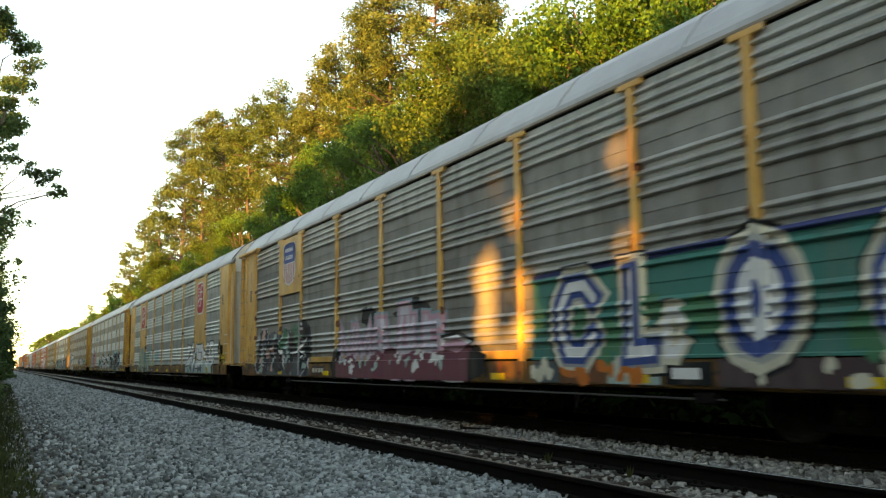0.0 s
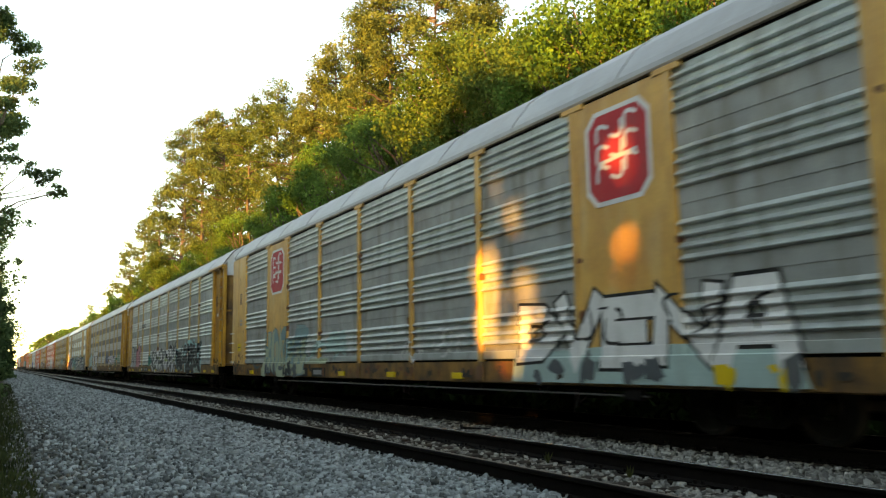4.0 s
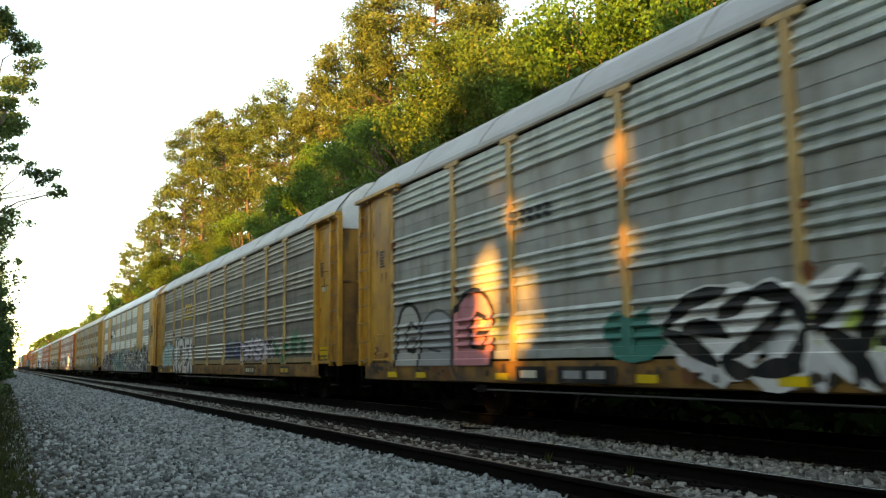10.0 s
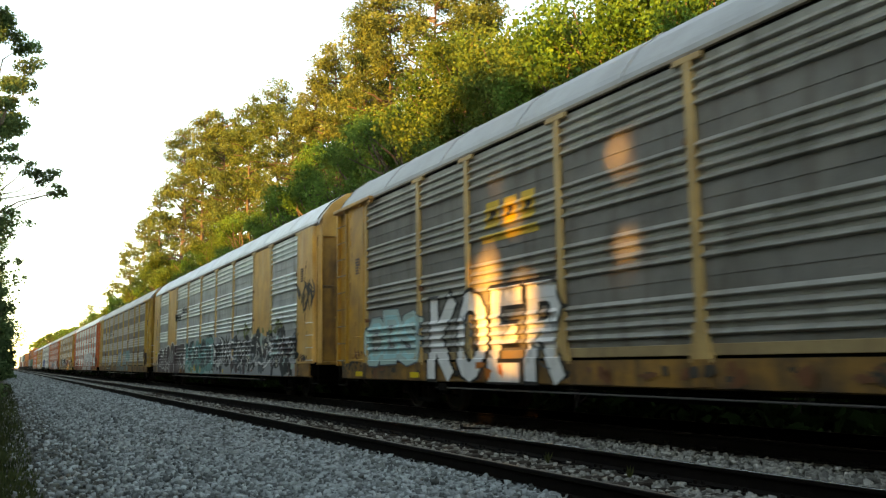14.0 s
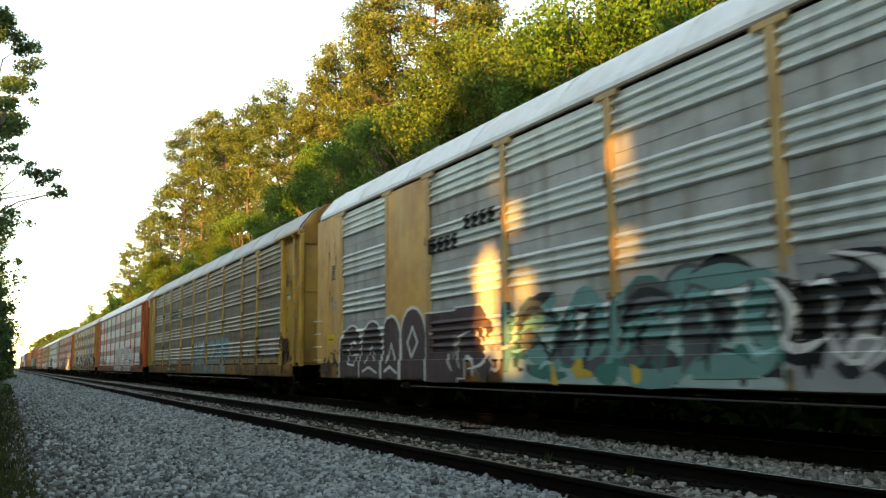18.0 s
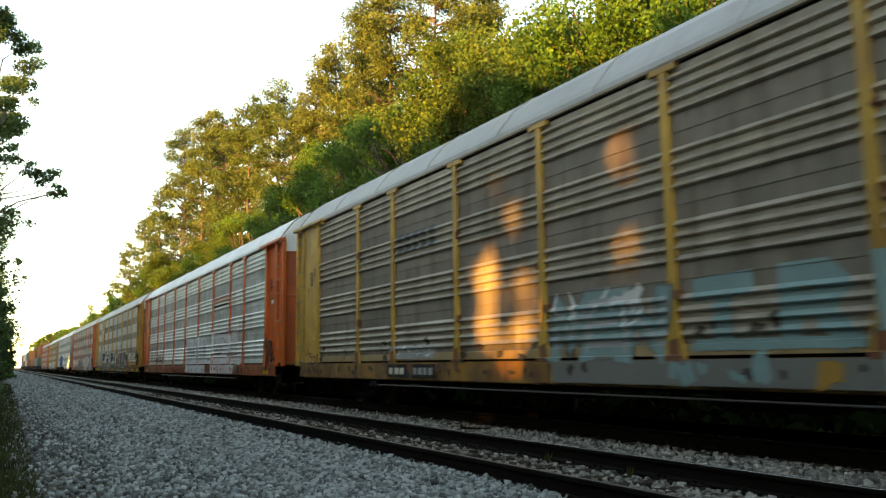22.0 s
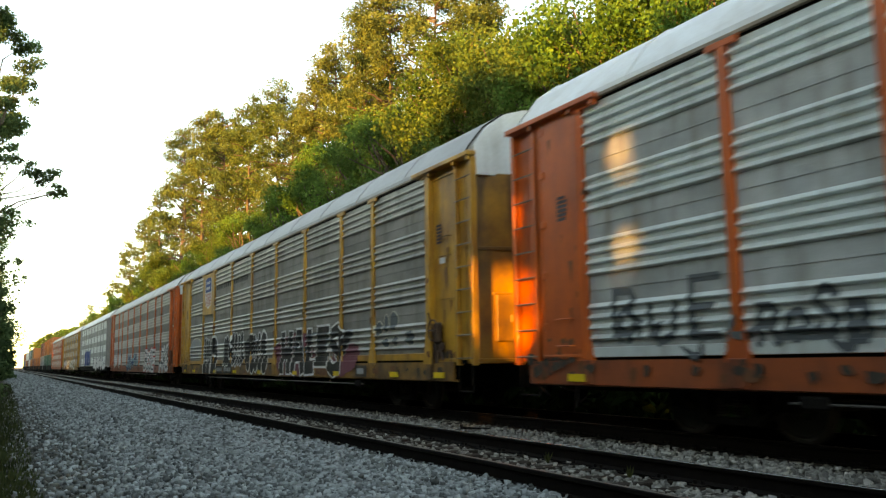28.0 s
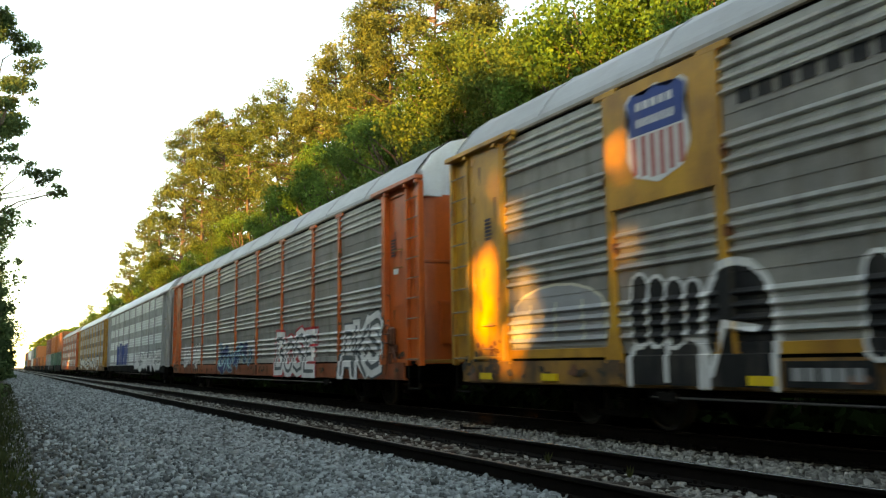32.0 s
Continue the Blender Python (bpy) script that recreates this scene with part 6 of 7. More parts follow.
    for y, z, a, b in ((-9.55, 1.74, 0.2, 0.16), (-9.96, 1.84, 0.12, 0.2), (-10.36, 1.88, 0.22, 0.2), (-9.95, 1.42, 0.2, 0.1), (-10.45, 1.45, 0.14, 0.11), (-11.2, 1.5, 0.22, 0.16)):
        o = blob(np.random.default_rng(73), y, z, a, b, 14, 0.03, 2.0)
        layered(7, [([grown(o, 0.025)], "cream"), ([o], "slate")], label="grey painted oval with a white rim")
    fingers(7, 8.9, 7.6, 1.15, 2.12, 4, "black", "white", 0.13, "black painted finger with a white rim", 74)
    hump(7, 7.6, 6.5, 0.66, 2.12, "black", "white", 0.05, "black painted hump with a white rim", [[(0.15, 0.1), (0.35, 0.5), (0.75, 0.45)]])
    hump(7, 8.9, 7.5, 0.66, 1.3, "black", "white", 0.045, "black painted hump with a white rim", [[(0.5, 0.1), (0.5, 0.9)]])
    fingers(7, 5.4, 4.5, 0.95, 2.1, 3, "black", "white", 0.14, "black painted finger with a white rim", 75)
    hump(7, 4.6, 3.9, 0.95, 1.75, "black", "white", 0.05, "black painted hump with a white rim", [[(0.3, 0.35), (0.6, 0.3)]])
    fingers(7, 4.2, 2.5, 1.35, 2.2, 4, "black", "white", 0.16, "black painted finger with a white rim", 76)
    fingers(7, 3.9, 2.5, 0.9, 1.45, 4, "black", "white", 0.13, "black painted finger with a white rim", 77)
    spray(7, [[(2.4, 1.72), (1.45, 2.02), (1.45, 1.2), (2.1, 1.0)]], "black", 2, label="black painted wedge")
    fingers(7, 1.5, 0.3, 1.25, 2.05, 4, "black", "white", 0.13, "black painted finger with a white rim", 78)
    hump(7, 0.3, -0.45, 1.15, 2.08, "black", "white", 0.05, "black painted hump with a white rim")
    fingers(7, 1.85, -0.6, 0.68, 1.36, 5, "black", "white", 0.2, "black painted finger with a white rim", 79)
    bars(7, 6.9, 4.5, 3.95, 4.2, 1, 8, "black", 77)
    bars(7, 4.1, 2.0, 3.95, 4.2, 1, 7, "black", 78)
    board(7, 6.4, 5.3, 0.67, 0.95, "black", "grey", 79, 5)
    board(7, 5.2, 3.9, 0.67, 0.95, "black", "grey", 80, 7)
    hump(7, 11.9, 9.45, 1.2, 2.15, "grey", "cream", 0.02, "faint grey painted patch with a pale outline", [[(0.2, 0.1), (0.22, 0.7)], [(0.5, 0.1), (0.5, 0.7)], [(0.8, 0.1), (0.78, 0.7)]])
    shield(7, 8.2, 3.28, 4.62, 0.6)
    reflectors(7, (12.7, 10.8, 6.7, 3.5, 0.2, -3.6, -7.0, -10.5, -12.6))
    # cars further back
    letters(8, "BOSE", -3.8, -7.5, 0.8, 1.75, [("red", 0.27), ("white", 0.2), ("slate", 0.05)], "white and red graffiti letter", wave=0.1, seed=91)
    letters(8, "AKS", -9.5, -12.0, 0.8, 2.0, [("slate", 0.27), ("white", 0.22), ("slate", 0.06)], "white graffiti letter with dark strokes", wave=0.12, gap=0.0, seed=92)
    blades(8, 4.2, -0.5, 0.7, 1.8, 5, "navy", "pale_blue", "cyan", 93, "blue interlaced graffiti")
    blades(8, 11.2, 7.4, 0.75, 2.0, 4, "white", "slate", "white", 94, "white sprayed strokes")
    blocks(9, 8.0, 2.0, 1.06, 2.6, 4, "blue", "white", 95, "blue painted patch")
    letters(9, "EOSAKB", -2.0, -12.0, 0.9, 1.6, [("slate", 0.24), ("white", 0.18)], "white worn graffiti letter", wave=0.1, seed=96)
    letters(10, "SAKENRUB", 10.0, -9.0, 0.9, 1.6, [("slate", 0.22), ("white", 0.16)], "white worn graffiti letter", wave=0.1, quill=True, seed=97)
    for n in (1, 4):
        layered(n, [([[(12.95, 1.45), (12.5, 1.45), (12.5, 1.72), (12.95, 1.72)]], "yellow"), ([[(12.9, 1.57), (12.55, 1.57), (12.55, 1.6), (12.9, 1.6)]], "soot")], "notice", "yellow notice plate with dark lines")
        bars(n, 12.7, 12.3, 2.35, 2.6, 2, 2, "grey", 98)
    for n in (1, 3):
        layered(n, [([[(-12.4, 1.1), (-13.0, 1.1), (-13.0, 1.42), (-12.4, 1.42)]], "yellow"), ([[(-12.45, 1.16), (-12.95, 1.16), (-12.95, 1.2), (-12.45, 1.2)], [(-12.45, 1.32), (-12.95, 1.32), (-12.95, 1.35), (-12.45, 1.35)]], "soot")], "notice", "yellow notice plate with dark lines")


car_markings()


# ---- trees ----
def leaves_mesh(name, centres, length, width, mat, seed, droop=0.0):
    """One kite-shaped leaf or needle tuft at each centre, turned at random."""
    r = np.random.default_rng(seed)
    n = len(centres)
    d = r.normal(size=(n, 3))
    d[:, 2] -= droop
    d /= np.linalg.norm(d, axis=1)[:, None]
    e = np.cross(d, r.normal(size=(n, 3)))
    e /= np.linalg.norm(e, axis=1)[:, None] + 1e-9
    ln = (length * r.uniform(0.6, 1.4, n))[:, None]
    wd = (width * r.uniform(0.6, 1.4, n))[:, None]
    c = np.asarray(centres)
    nrm = np.cross(d, e) * ln * 0.12
    verts = np.stack([c - d * ln * 0.5, c + e * wd * 0.5 + nrm, c + d * ln * 0.5, c - e * wd * 0.5 + nrm], 1).reshape(-1, 3)
    quads = np.arange(4 * n).reshape(-1, 4)
    return fast_mesh(name, verts, quads, mat)


def in_balls(r, balls, count):
    """Points in soft balls (x, y, z, rx, rz), more towards their outsides."""
    b = np.array(balls)
    w = b[:, 3] ** 2 * b[:, 4]
    pick = r.choice(len(b), count, p=w / w.sum())
    d = r.normal(size=(count, 3))
    d /= np.linalg.norm(d, axis=1)[:, None]
    d *= (r.uniform(0, 1, count) ** 0.45 * r.uniform(0.85, 1.15, count))[:, None]
    return b[pick, :3] + d * np.stack([b[pick, 3], b[pick, 3], b[pick, 4]], 1)


def limb_bm(bm, a, b, r0, r1, r):
    """A limb in three crooked pieces."""
    a, b = Vector(a), Vector(b)
    pts = [a]
    for k in (0.35, 0.7):
        pts.append(a.lerp(b, k) + Vector((r.normal() * 0.06, r.normal() * 0.06, 0.05 + r.normal() * 0.04)) * (b - a).length)
    pts.append(b)
    for i in range(3):
        rod(bm, pts[i], pts[i + 1], r0 + (r1 - r0) * i / 3, r0 + (r1 - r0) * (i + 1) / 3, n=5, caps=False)


def trunk_bm(height, r0, r, lean=0.02):
    bm = bmesh.new()
    pts = [Vector((0, 0, -0.6))]
    for k in range(1, 7):
        pts.append(Vector((r.normal() * lean * height * 0.3, r.normal() * lean * height * 0.3, height * k / 6)))
    for i in range(6):
        rod(bm, pts[i], pts[i + 1], r0 * (1 - 0.15 * i), r0 * (1 - 0.15 * (i + 1)), n=8, caps=False)
    return bm, pts


TREES = {}


def pine(variant, height, count=14000, leaf=0.27):
    """A tall pine: bare red trunk below, flat airy boughs of needle tufts above."""
    r = np.random.default_rng(100 + variant)
    bm, pts = trunk_bm(height * 0.97, height * 0.0125, r, 0.015)
    balls = []
    start = 0.3 + 0.12 * r.uniform()
    boughs = 60
    for i in range(boughs):
        k = start + (1 - start) * (i / boughs) ** 0.9
        z = height * k
        reach = height * 0.165 * (1.08 - k) ** 0.5 * r.uniform(0.55, 1.15) * (1.0 if k > start + 0.1 else 0.6)
        a = r.uniform(0, 6.283)
        base = Vector((0, 0, z))
        tip = base + Vector((math.cos(a) * reach, math.sin(a) * reach, reach * r.uniform(0.05, 0.4)))
        limb_bm(bm, base, tip, height * 0.0035, height * 0.0012, r)
        for f in (0.5, 0.8, 1.0):
            c = base.lerp(tip, f) + Vector(r.normal(size=3) * 0.25)
            s = height * 0.023 * r.uniform(0.6, 1.4)
            balls.append((c.x, c.y, c.z + 0.15, s * 1.3, s * 0.75))
    return "pine_tree", bm, M_BARK, in_balls(r, balls, count), leaf, leaf * 0.34, M_PINE


def broadleaf(variant, height, mat, count=16000, wide=0.3, leaf=0.165):
    """A broad-leaved tree: forked limbs and a ragged crown of leaf clumps with gaps."""
    r = np.random.default_rng(200 + variant)
    bm, pts = trunk_bm(height * 0.8, height * 0.018, r, 0.05)
    balls = []
    for i in range(58):
        k = 0.2 + 0.8 * r.uniform() ** 0.5
        reach = height * wide * (1 - abs(k - 0.55) ** 1.6 * 2.0) * r.uniform(0.35, 1.0)
        a = r.uniform(0, 6.283)
        tip = Vector((math.cos(a) * reach, math.sin(a) * reach, height * k * 0.95))
        limb_bm(bm, (0, 0, height * max(0.15, k * 0.7 - 0.05)), tip, height * 0.006, height * 0.0015, r)
        s = height * 0.052 * r.uniform(0.45, 1.5)
        balls.append((tip.x, tip.y, tip.z, s, s * 0.8))
    return "broadleaf_tree", bm, M_BARK_GREY, in_balls(r, balls, count), leaf, leaf * 0.7, mat


def plant(key, spec, label, x, y, turn, scale, group):
    """A tree of a kind, built once and copied on."""
    z = bed_height(x) if x > 0 else -0.3
    if key in TREES:
        ob = copy_thing(TREES[key], Matrix.Translation((x, y, z)) @ Matrix.Rotation(turn, 4, "Z"))
        ob.scale = (scale, scale, scale)
        return ob
    name, bm, bark, centres, ln, wd, leafmat = spec()
    ob = new(name)
    tagged(ob, label, "tree", group)
    part("trunk", bm, bark, ob)
    crown = new("crown", leaves_mesh("crown", centres, ln, wd, leafmat, 7))
    crown.parent = ob
    ob.location, ob.rotation_euler.z, ob.scale = (x, y, z), turn, (scale, scale, scale)
    TREES[key] = ob
    return ob


# Kinds: p pine, o oak-like dark green, g yellow-green. (kind, variant, x, y, height)
WOOD = [
    ("p", 0, 17.5, 209, 15.5), ("p", 1, 17.5, 165, 17), ("p", 2, 17.5, 142, 21), ("p", 3, 17.8, 128, 23.3), ("p", 0, 17.5, 113, 24),
    ("p", 1, 17.6, 98, 28.6), ("p", 2, 17.5, 86, 27), ("p", 3, 17.8, 79, 25.5), ("p", 0, 17.5, 72, 21.5), ("p", 1, 17.5, 67.6, 23.3),
    ("p", 2, 17.8, 61, 22.4), ("p", 3, 17.5, 56, 19.5), ("p", 0, 17.5, 51, 20), ("p", 1, 17.5, 47.3, 21), ("p", 2, 17.6, 43, 21.8),
    ("p", 3, 17.5, 39, 22.2), ("p", 0, 17.8, 34.4, 21), ("p", 1, 17.5, 30, 18.3), ("p", 3, 22, 92, 26), ("p", 0, 22, 66, 23), ("p", 2, 22, 49, 21), ("p", 1, 23, 120, 25),
    ("g", 0, 15.5, 98, 14.5), ("g", 1, 15.3, 88, 12), ("o", 2, 15.5, 78, 12.5), ("g", 0, 15.5, 69, 12.5), ("o", 0, 15.5, 60, 12.8), ("o", 1, 15.5, 54, 12.5),
    ("o", 2, 15.5, 48.2, 12.8), ("o", 0, 15.4, 41.5, 13.6), ("o", 1, 15.5, 36.7, 13.8), ("o", 2, 15.6, 32.8, 13.3), ("g", 1, 15.5, 29, 15.2), ("g", 0, 15.5, 26.2, 14.4),
    ("g", 1, 15.6, 23.7, 13.2), ("g", 0, 15.5, 21.6, 12.6), ("o", 1, 15.4, 19.6, 13.1), ("o", 2, 15.5, 17.6, 12.6), ("o", 0, 15.5, 15.6, 12.1), ("o", 1, 15.5, 13.6, 11.8), ("o", 2, 15.5, 11.4, 11.5),
    ("o", 0, 19.5, 24, 14.5), ("o", 2, 19.5, 19, 13), ("o", 1, 20, 31, 15), ("o", 0, 20, 37, 15),
    ("o", 1, 16, 108, 13), ("g", 1, 16, 120, 13), ("o", 2, 16, 134, 12.5), ("g", 0, 16, 150, 12), ("o", 0, 16, 172, 12), ("g", 1, 16, 195, 12), ("o", 1, 16.5, 225, 12), ("g", 0, 17, 262, 13),
    ("o", 2, 17, 305, 14.5), ("g", 1, 17, 355, 15), ("o", 0, 18, 415, 16), ("g", 0, 18, 490, 17), ("o", 1, 18, 580, 18),
]
LABELS = {"p": "tall pine with a reddish trunk in evening sun", "o": "dark green broad-leaved tree behind the train", "g": "sunlit yellow-green broad-leaved tree behind the train"}


def wood():
    for i, (kind, variant, x, y, height) in enumerate(WOOD):
        built = {"p": 26.0, "o": 14.0, "g": 14.0}[kind]
        far = y > 105 or x >= 19
        spec = {"p": lambda: pine(variant, built, 7000 if far else 18000, 0.38 if far else 0.27), "o": lambda: broadleaf(variant, built, M_OAK, 6000 if far else 18000, leaf=0.28 if far else 0.137),
                "g": lambda: broadleaf(10 + variant, built, M_GUM, 6000 if far else 18000, leaf=0.28 if far else 0.137)}[kind]
        plant((kind, variant, far), spec, LABELS[kind], x, y, i * 2.4, height / built, "wood beyond the train")


# Gaps cut in the unseen belt to throw sun patches: (y, z) on the wagons' side and half widths, and the share of leaves
# left in it.
SUN_GAPS = [(12.1, 1.8, 1.22, 0.98, 0.03), (12.7, 2.4, 0.7, 0.65, 0.03), (12.05, 1.0, 0.5, 0.3, 0.05),
            (12.25, 3.85, 0.6, 0.55, 0.05), (11.7, 3.3, 0.5, 0.5, 0.06), (11.1, 2.6, 0.42, 0.5, 0.15), (10.6, 2.4, 0.5, 0.7, 0.25),
            (9.1, 3.7, 0.6, 0.68, 0.06), (9.05, 2.5, 0.62, 0.9, 0.07), (8.6, 3.2, 0.95, 1.5, 0.4)]


def shade_keeps(points, r):
    """True for leaves that stay: those in the way of a sun gap are thinned out."""
    k = (FAR_TRACK + SIDE - points[:, 0]) / SUN_DIR.x
    y, z = points[:, 1] + k * SUN_DIR.y, points[:, 2] + k * SUN_DIR.z
    keep = np.ones(len(points), bool)
    for gy, gz, hy, hz, left in SUN_GAPS:
        d = ((y - gy) / hy) ** 2 + ((z - gz) / hz) ** 2
        keep &= (d > (r.uniform(0.75, 1.15, len(points)) if left < 0.045 else r.uniform(0.35, 1.35, len(points)))) | (r.uniform(0, 1, len(points)) < left)
    return keep


def leafy(name, label, group, r, seed, height, reach, count, leaf, clumps, stretch=1.0, mat=None, thin=None, at=(0, 0, 0), low=0.02):
    """A leafy tree or bush clothed from low down, its clumps spread by reach."""
    bm, pts = trunk_bm(height * 0.8, 0.05 + 0.011 * height, r, 0.04)
    balls = []
    for j in range(clumps):
        k = r.uniform(low, 1.0)
        out = reach * (1.0 - 0.6 * k ** 2) * r.uniform(0.15, 1.0)
        a = r.uniform(0, 6.283)
        tip = Vector((math.cos(a) * out, math.sin(a) * out * stretch, height * k))
        if j % 3 == 0:
            limb_bm(bm, (0, 0, height * max(0.06, k * 0.75)), tip, 0.02 + 0.003 * height, 0.012, r)
        s = reach * 0.34 * r.uniform(0.6, 1.3)
        balls.append((tip.x, tip.y, tip.z, s, s * 0.8))
    ob = new(name)
    tagged(ob, label, "tree" if height > 4 else "bush", group)
    part("trunk", bm, M_BARK_GREY, ob)
    c = in_balls(r, balls, count)
    if thin:
        c = c[thin(c + np.array(at), r)]
    crown = new("crown", leaves_mesh("crown", c, leaf, leaf * 0.7, mat or M_NEAR, seed))
    crown.parent = ob
    ob.location = at
    return ob


def near_belt():
    """An unseen belt of trees, added behind the camera to keep the low sun off the line."""
    y, i = -56.0, 0
    while y < 520:
        r = np.random.default_rng(400 + i)
        near, mid = y < 15.6, y < 60
        x, h = (-14.0, 13.2) if near else (-14.0, 15.6 if y < 45 else 13.4) if mid else (-15.0, 12.6)
        leafy("belt_tree", "leafy tree in the belt on the shaded side of the line", "tree belt beside the path", r, 500 + i,
              h + 0.8 * math.sin(i * 1.7), 3.4 if mid else 4.6, 7500 if near else 4000 if mid else 1300, 0.75 if near else 0.95 if mid else 1.9, 70, 1.25, thin=shade_keeps, at=(x + 0.7 * math.sin(i * 2.1), y, -0.3))
        y += 3.4 if mid else 8.0
        i += 1
    for i in range(46):
        r = np.random.default_rng(440 + i)
        y = 8 + 5.5 * i if i < 12 else 74 + 12.5 * (i - 12)
        leafy("belt_tree", "leafy tree in the back row of the belt", "tree belt beside the path", r, 640 + i, 12.0, 4.0, 900, 2.0, 50, 1.5, thin=shade_keeps, at=(-19.5, y, -0.3))
    # Close trees out of view, added to darken the nearest panels.
    for i, (x, y) in enumerate(((-5.2, -4.0), (-4.8, -10.5), (-6.0, -17.0), (-9.5, -7.5))):
        leafy("belt_tree", "tall leafy tree close to the path on the shaded side", "tree belt beside the path", np.random.default_rng(480 + i), 580 + i, 14.0, 3.4, 5000, 0.6, 60, 1.2, thin=shade_keeps, at=(x, y, -0.3), low=0.08)
    # One more unseen tree, added to plug a sun leak in the belt.
    r = np.random.default_rng(499)
    leafy("belt_tree", "leafy tree in the belt on the shaded side of the line", "tree belt beside the path", r, 599, 12.5, 3.2, 5000, 0.85, 60, 1.3, thin=shade_keeps, at=(-12.2, 21.5, -0.3))


def wayside_tree():
    """The tree whose boughs hang over the path: a bushy top, a long thin bough, sparse growth below."""
    r = np.random.default_rng(700)
    ob = new("wayside_tree")
    tagged(ob, "dark leafy tree with a long bough over the gravel path", "tree", "trees by the path")
    bm, pts = trunk_bm(17.0, 0.24, r, 0.02)
    balls = []
    for x, z, s in ((-0.42, 17.8, 0.9), (0.0, 16.9, 0.9), (0.45, 15.8, 0.8), (-0.2, 15.1, 1.0), (0.6, 14.5, 0.6), (0.0, 13.7, 0.9), (-1.5, 17.0, 1.6), (-1.5, 14.5, 1.6),
                    (-0.1, 11.3, 0.7), (0.5, 10.6, 0.6), (1.2, 10.2, 0.62), (1.9, 10.0, 0.6), (2.3, 9.8, 0.5), (1.8, 9.45, 0.5), (-1.4, 11.0, 1.4), (0.0, 8.2, 0.6), (0.6, 7.95, 0.45),
                    (-1.4, 8.0, 1.3), (-0.1, 5.85, 0.5), (0.0, 4.5, 0.5), (-0.1, 3.1, 0.6), (-0.1, 1.8, 0.6), (-1.4, 5.5, 1.2), (-1.4, 3.0, 1.3)):
        tip = Vector((x + 1.4, r.normal() * 0.8, z + 0.3))
        limb_bm(bm, (0, 0, max(1.0, z * 0.82)), tip, 0.05, 0.012, r)
        for k in range(3):
            o = r.normal(size=3) * s * 0.5
            balls.append((tip.x + o[0] * 0.7, tip.y + o[1] * 1.6, tip.z + o[2] * 0.7, s * 0.55, s * 0.42))
    part("trunk", bm, M_BARK_GREY, ob)
    crown = new("crown", leaves_mesh("crown", in_balls(r, balls, 19000), 0.18, 0.115, M_NEAR, 701))
    crown.parent = ob
    ob.location = (-1.4, 45, -0.3)


def left_trees():
    """Trees by the path, with bushes at their feet."""
    wayside_tree()
    for i, (x, y, h, reach) in enumerate(((-2.6, 66, 21, 3.8), (-2.4, 92, 19, 4.0), (-2.4, 125, 18, 4.2), (-2.4, 165, 18, 4.6))):
        r = np.random.default_rng(705 + i)
        leafy("wayside_tree", "dark leafy tree beside the gravel path", "trees by the path", r, 720 + i, h, reach, 7000, 0.26, 46, 1.3, at=(x, y, -0.3), low=0.2)
    for i in range(28):
        r = np.random.default_rng(760 + i)
        y = 20 + 6.0 * i
        tall = 2.2 + r.uniform(0, 1.2) if y < 70 else 4.5 + r.uniform(0, 2.5)
        leafy("bush", "dark bush at the edge of the gravel path", "bushes by the path", r, 790 + i, tall, 1.4 if y < 70 else 1.7, 1500, 0.2 if y < 70 else 0.3, 14 if y < 70 else 20, 1.5, at=(-1.3 - 0.3 * r.uniform() if y < 70 else -0.6, y, -0.3))


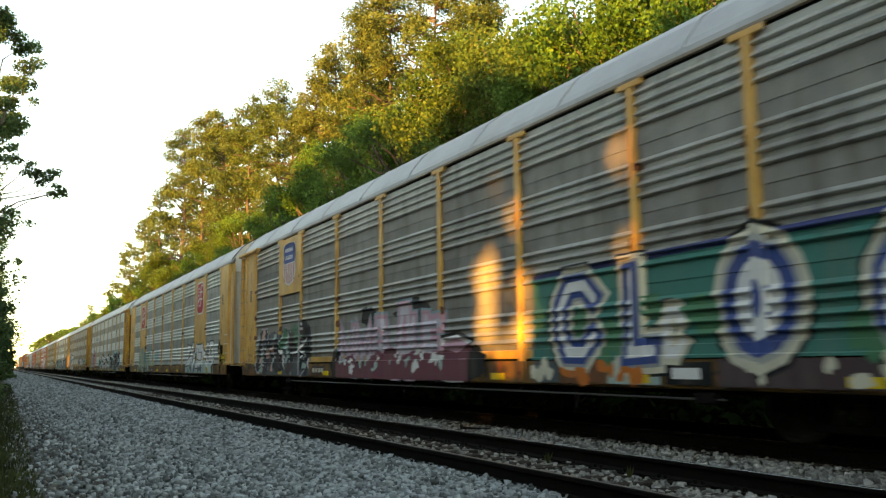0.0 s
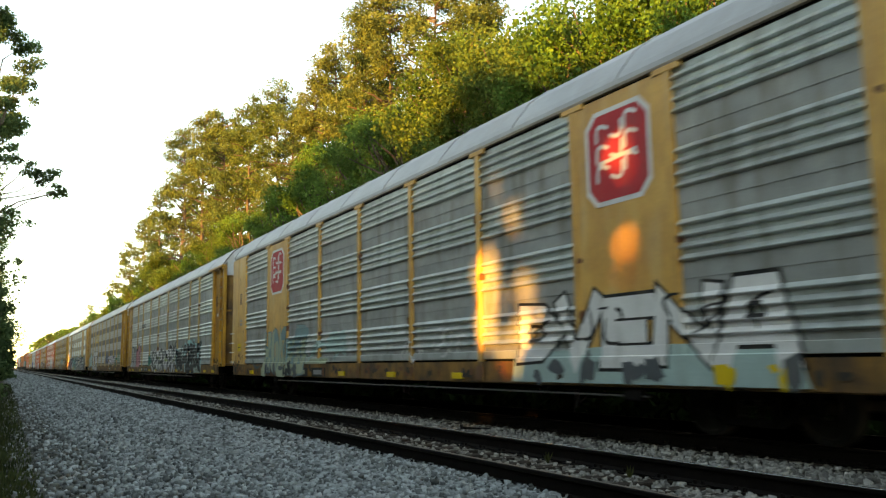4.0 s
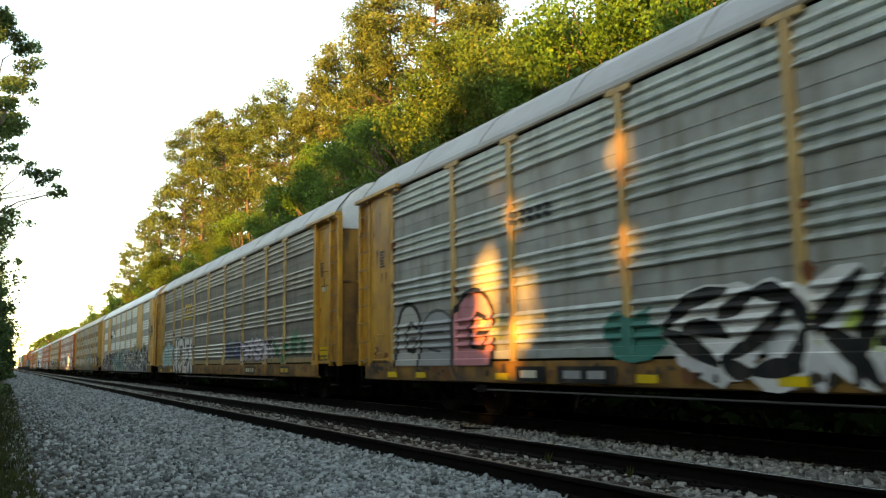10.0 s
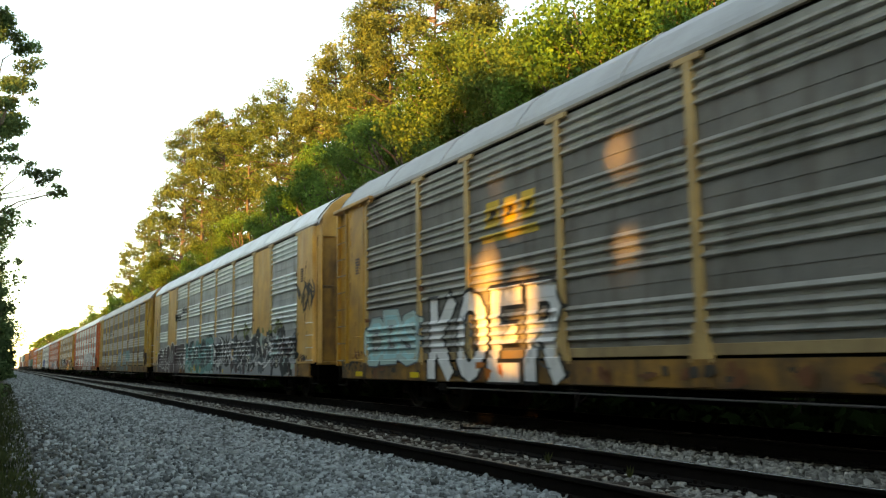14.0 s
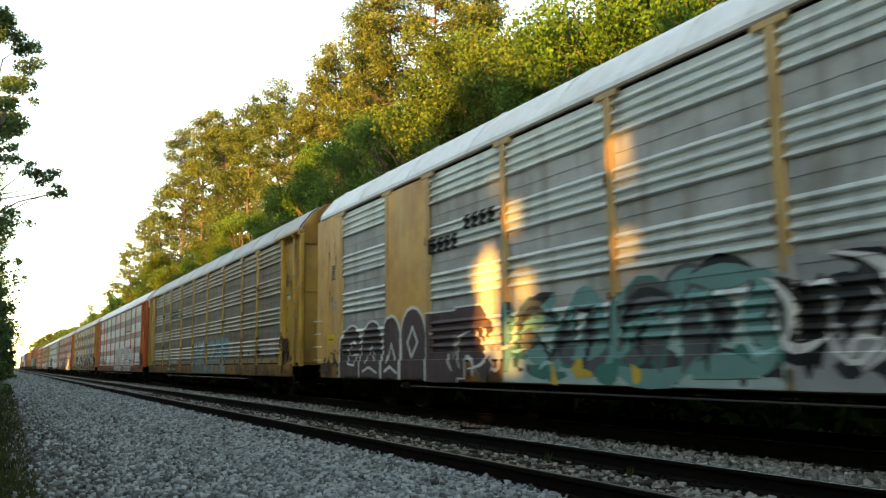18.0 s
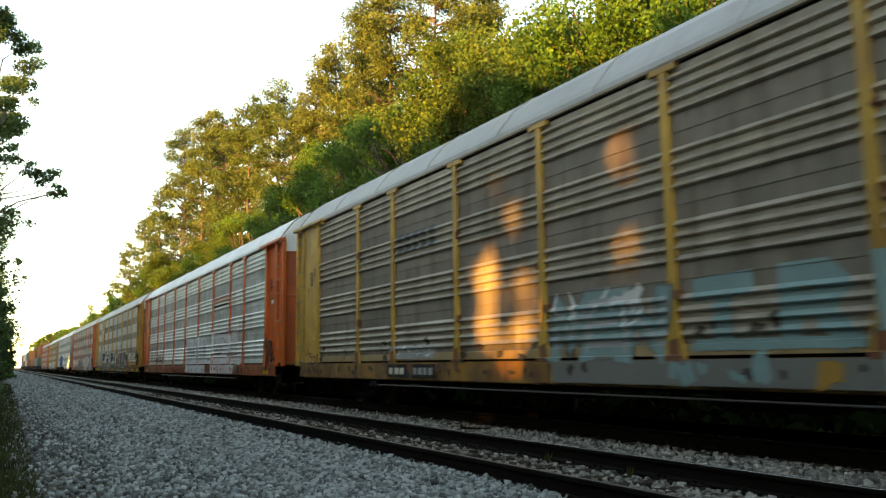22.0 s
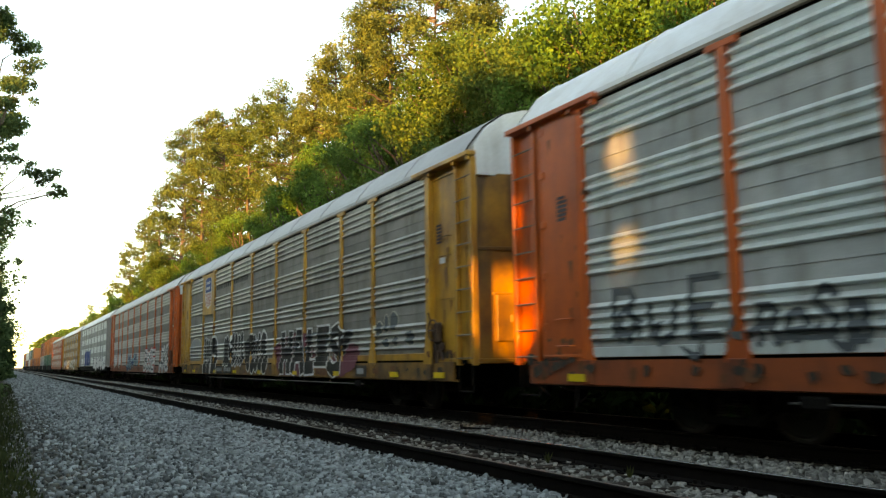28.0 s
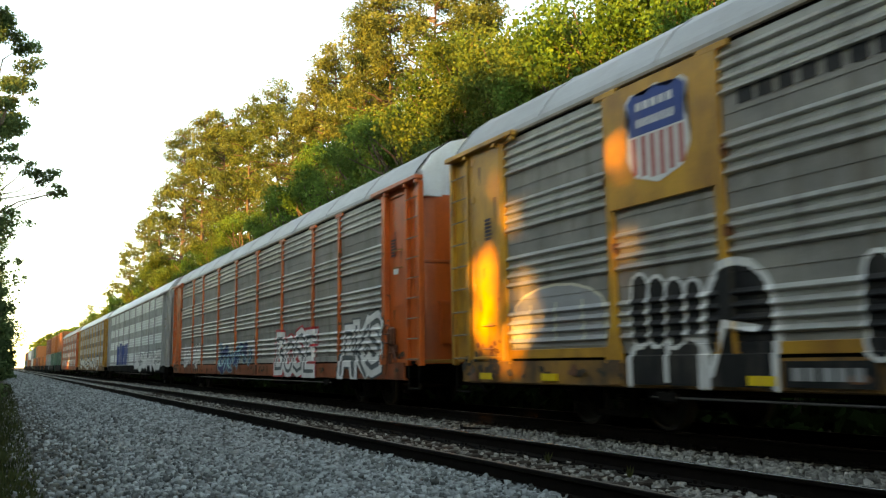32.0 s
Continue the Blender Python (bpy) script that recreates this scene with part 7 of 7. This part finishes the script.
def weeds():
    """Low grass and weeds along the shaded edge of the path."""
    r = np.random.default_rng(850)
    n = 13000
    y = 8.5 * (70 / 8.5) ** (r.uniform(0, 1, n) ** 1.2)
    x = -2.6 + 3.0 * r.uniform(0, 1, n) ** 0.7 + 0.006 * (y - 10)
    tall = r.uniform(0.05, 0.24, n) * np.clip((0.75 + 0.012 * (y - 10) - x) / 1.0, 0.15, 1)
    a = r.uniform(0, 6.283, n)
    lean = r.normal(0, 0.35, (n, 2)) * tall[:, None]
    base = np.stack([x, y, np.full(n, -0.3)], 1)
    side = np.stack([np.cos(a), np.sin(a), np.zeros(n)], 1) * 0.012
    tip = base + np.stack([lean[:, 0], lean[:, 1], tall + 0.03], 1)
    mid = (base + tip) / 2 + side * 1.2
    verts = np.stack([base - side, base + side, mid, tip], 1).reshape(-1, 3)
    ob = new("weeds", fast_mesh("weeds", verts, np.arange(4 * n).reshape(-1, 4), M_WEED))
    tagged(ob, "low dull grass and weeds along the edge of the gravel", "grass", kind="stuff")


def undergrowth():
    """Bushes at the foot of the wood beyond the train, shade put into their leaf colour."""
    kinds = []
    for i in range(4):
        r = np.random.default_rng(820 + i)
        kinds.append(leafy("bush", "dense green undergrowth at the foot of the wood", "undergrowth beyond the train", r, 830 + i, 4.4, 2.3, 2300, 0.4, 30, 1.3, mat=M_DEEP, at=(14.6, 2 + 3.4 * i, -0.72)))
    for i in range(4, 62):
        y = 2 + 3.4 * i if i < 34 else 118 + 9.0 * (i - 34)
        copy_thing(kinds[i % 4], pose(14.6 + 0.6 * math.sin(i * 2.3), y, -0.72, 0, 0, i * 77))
    # Second row added to close bright chinks under the train.
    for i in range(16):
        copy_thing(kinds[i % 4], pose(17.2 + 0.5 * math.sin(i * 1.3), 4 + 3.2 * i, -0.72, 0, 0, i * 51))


wood()
near_belt()
left_trees()
weeds()
undergrowth()


def motions():
    """The train rolls past, slowing a little; every wheelset turns with it."""
    steps = [2.0 * i for i in range(17)]
    turns = [i / 15 for i in range(481)]
    for n, (car, sets) in CARS.items():
        y = car.location.y
        walk(car, [(t, pose(FAR_TRACK, y - rolled(t), 0)) for t in steps])
        if n < 12:
            for ax, ay in sets:
                walk(ax, [(t, pose(0, ay, WHEEL_R, math.degrees(rolled(t) / WHEEL_R), 0, 0)) for t in turns])


motions()
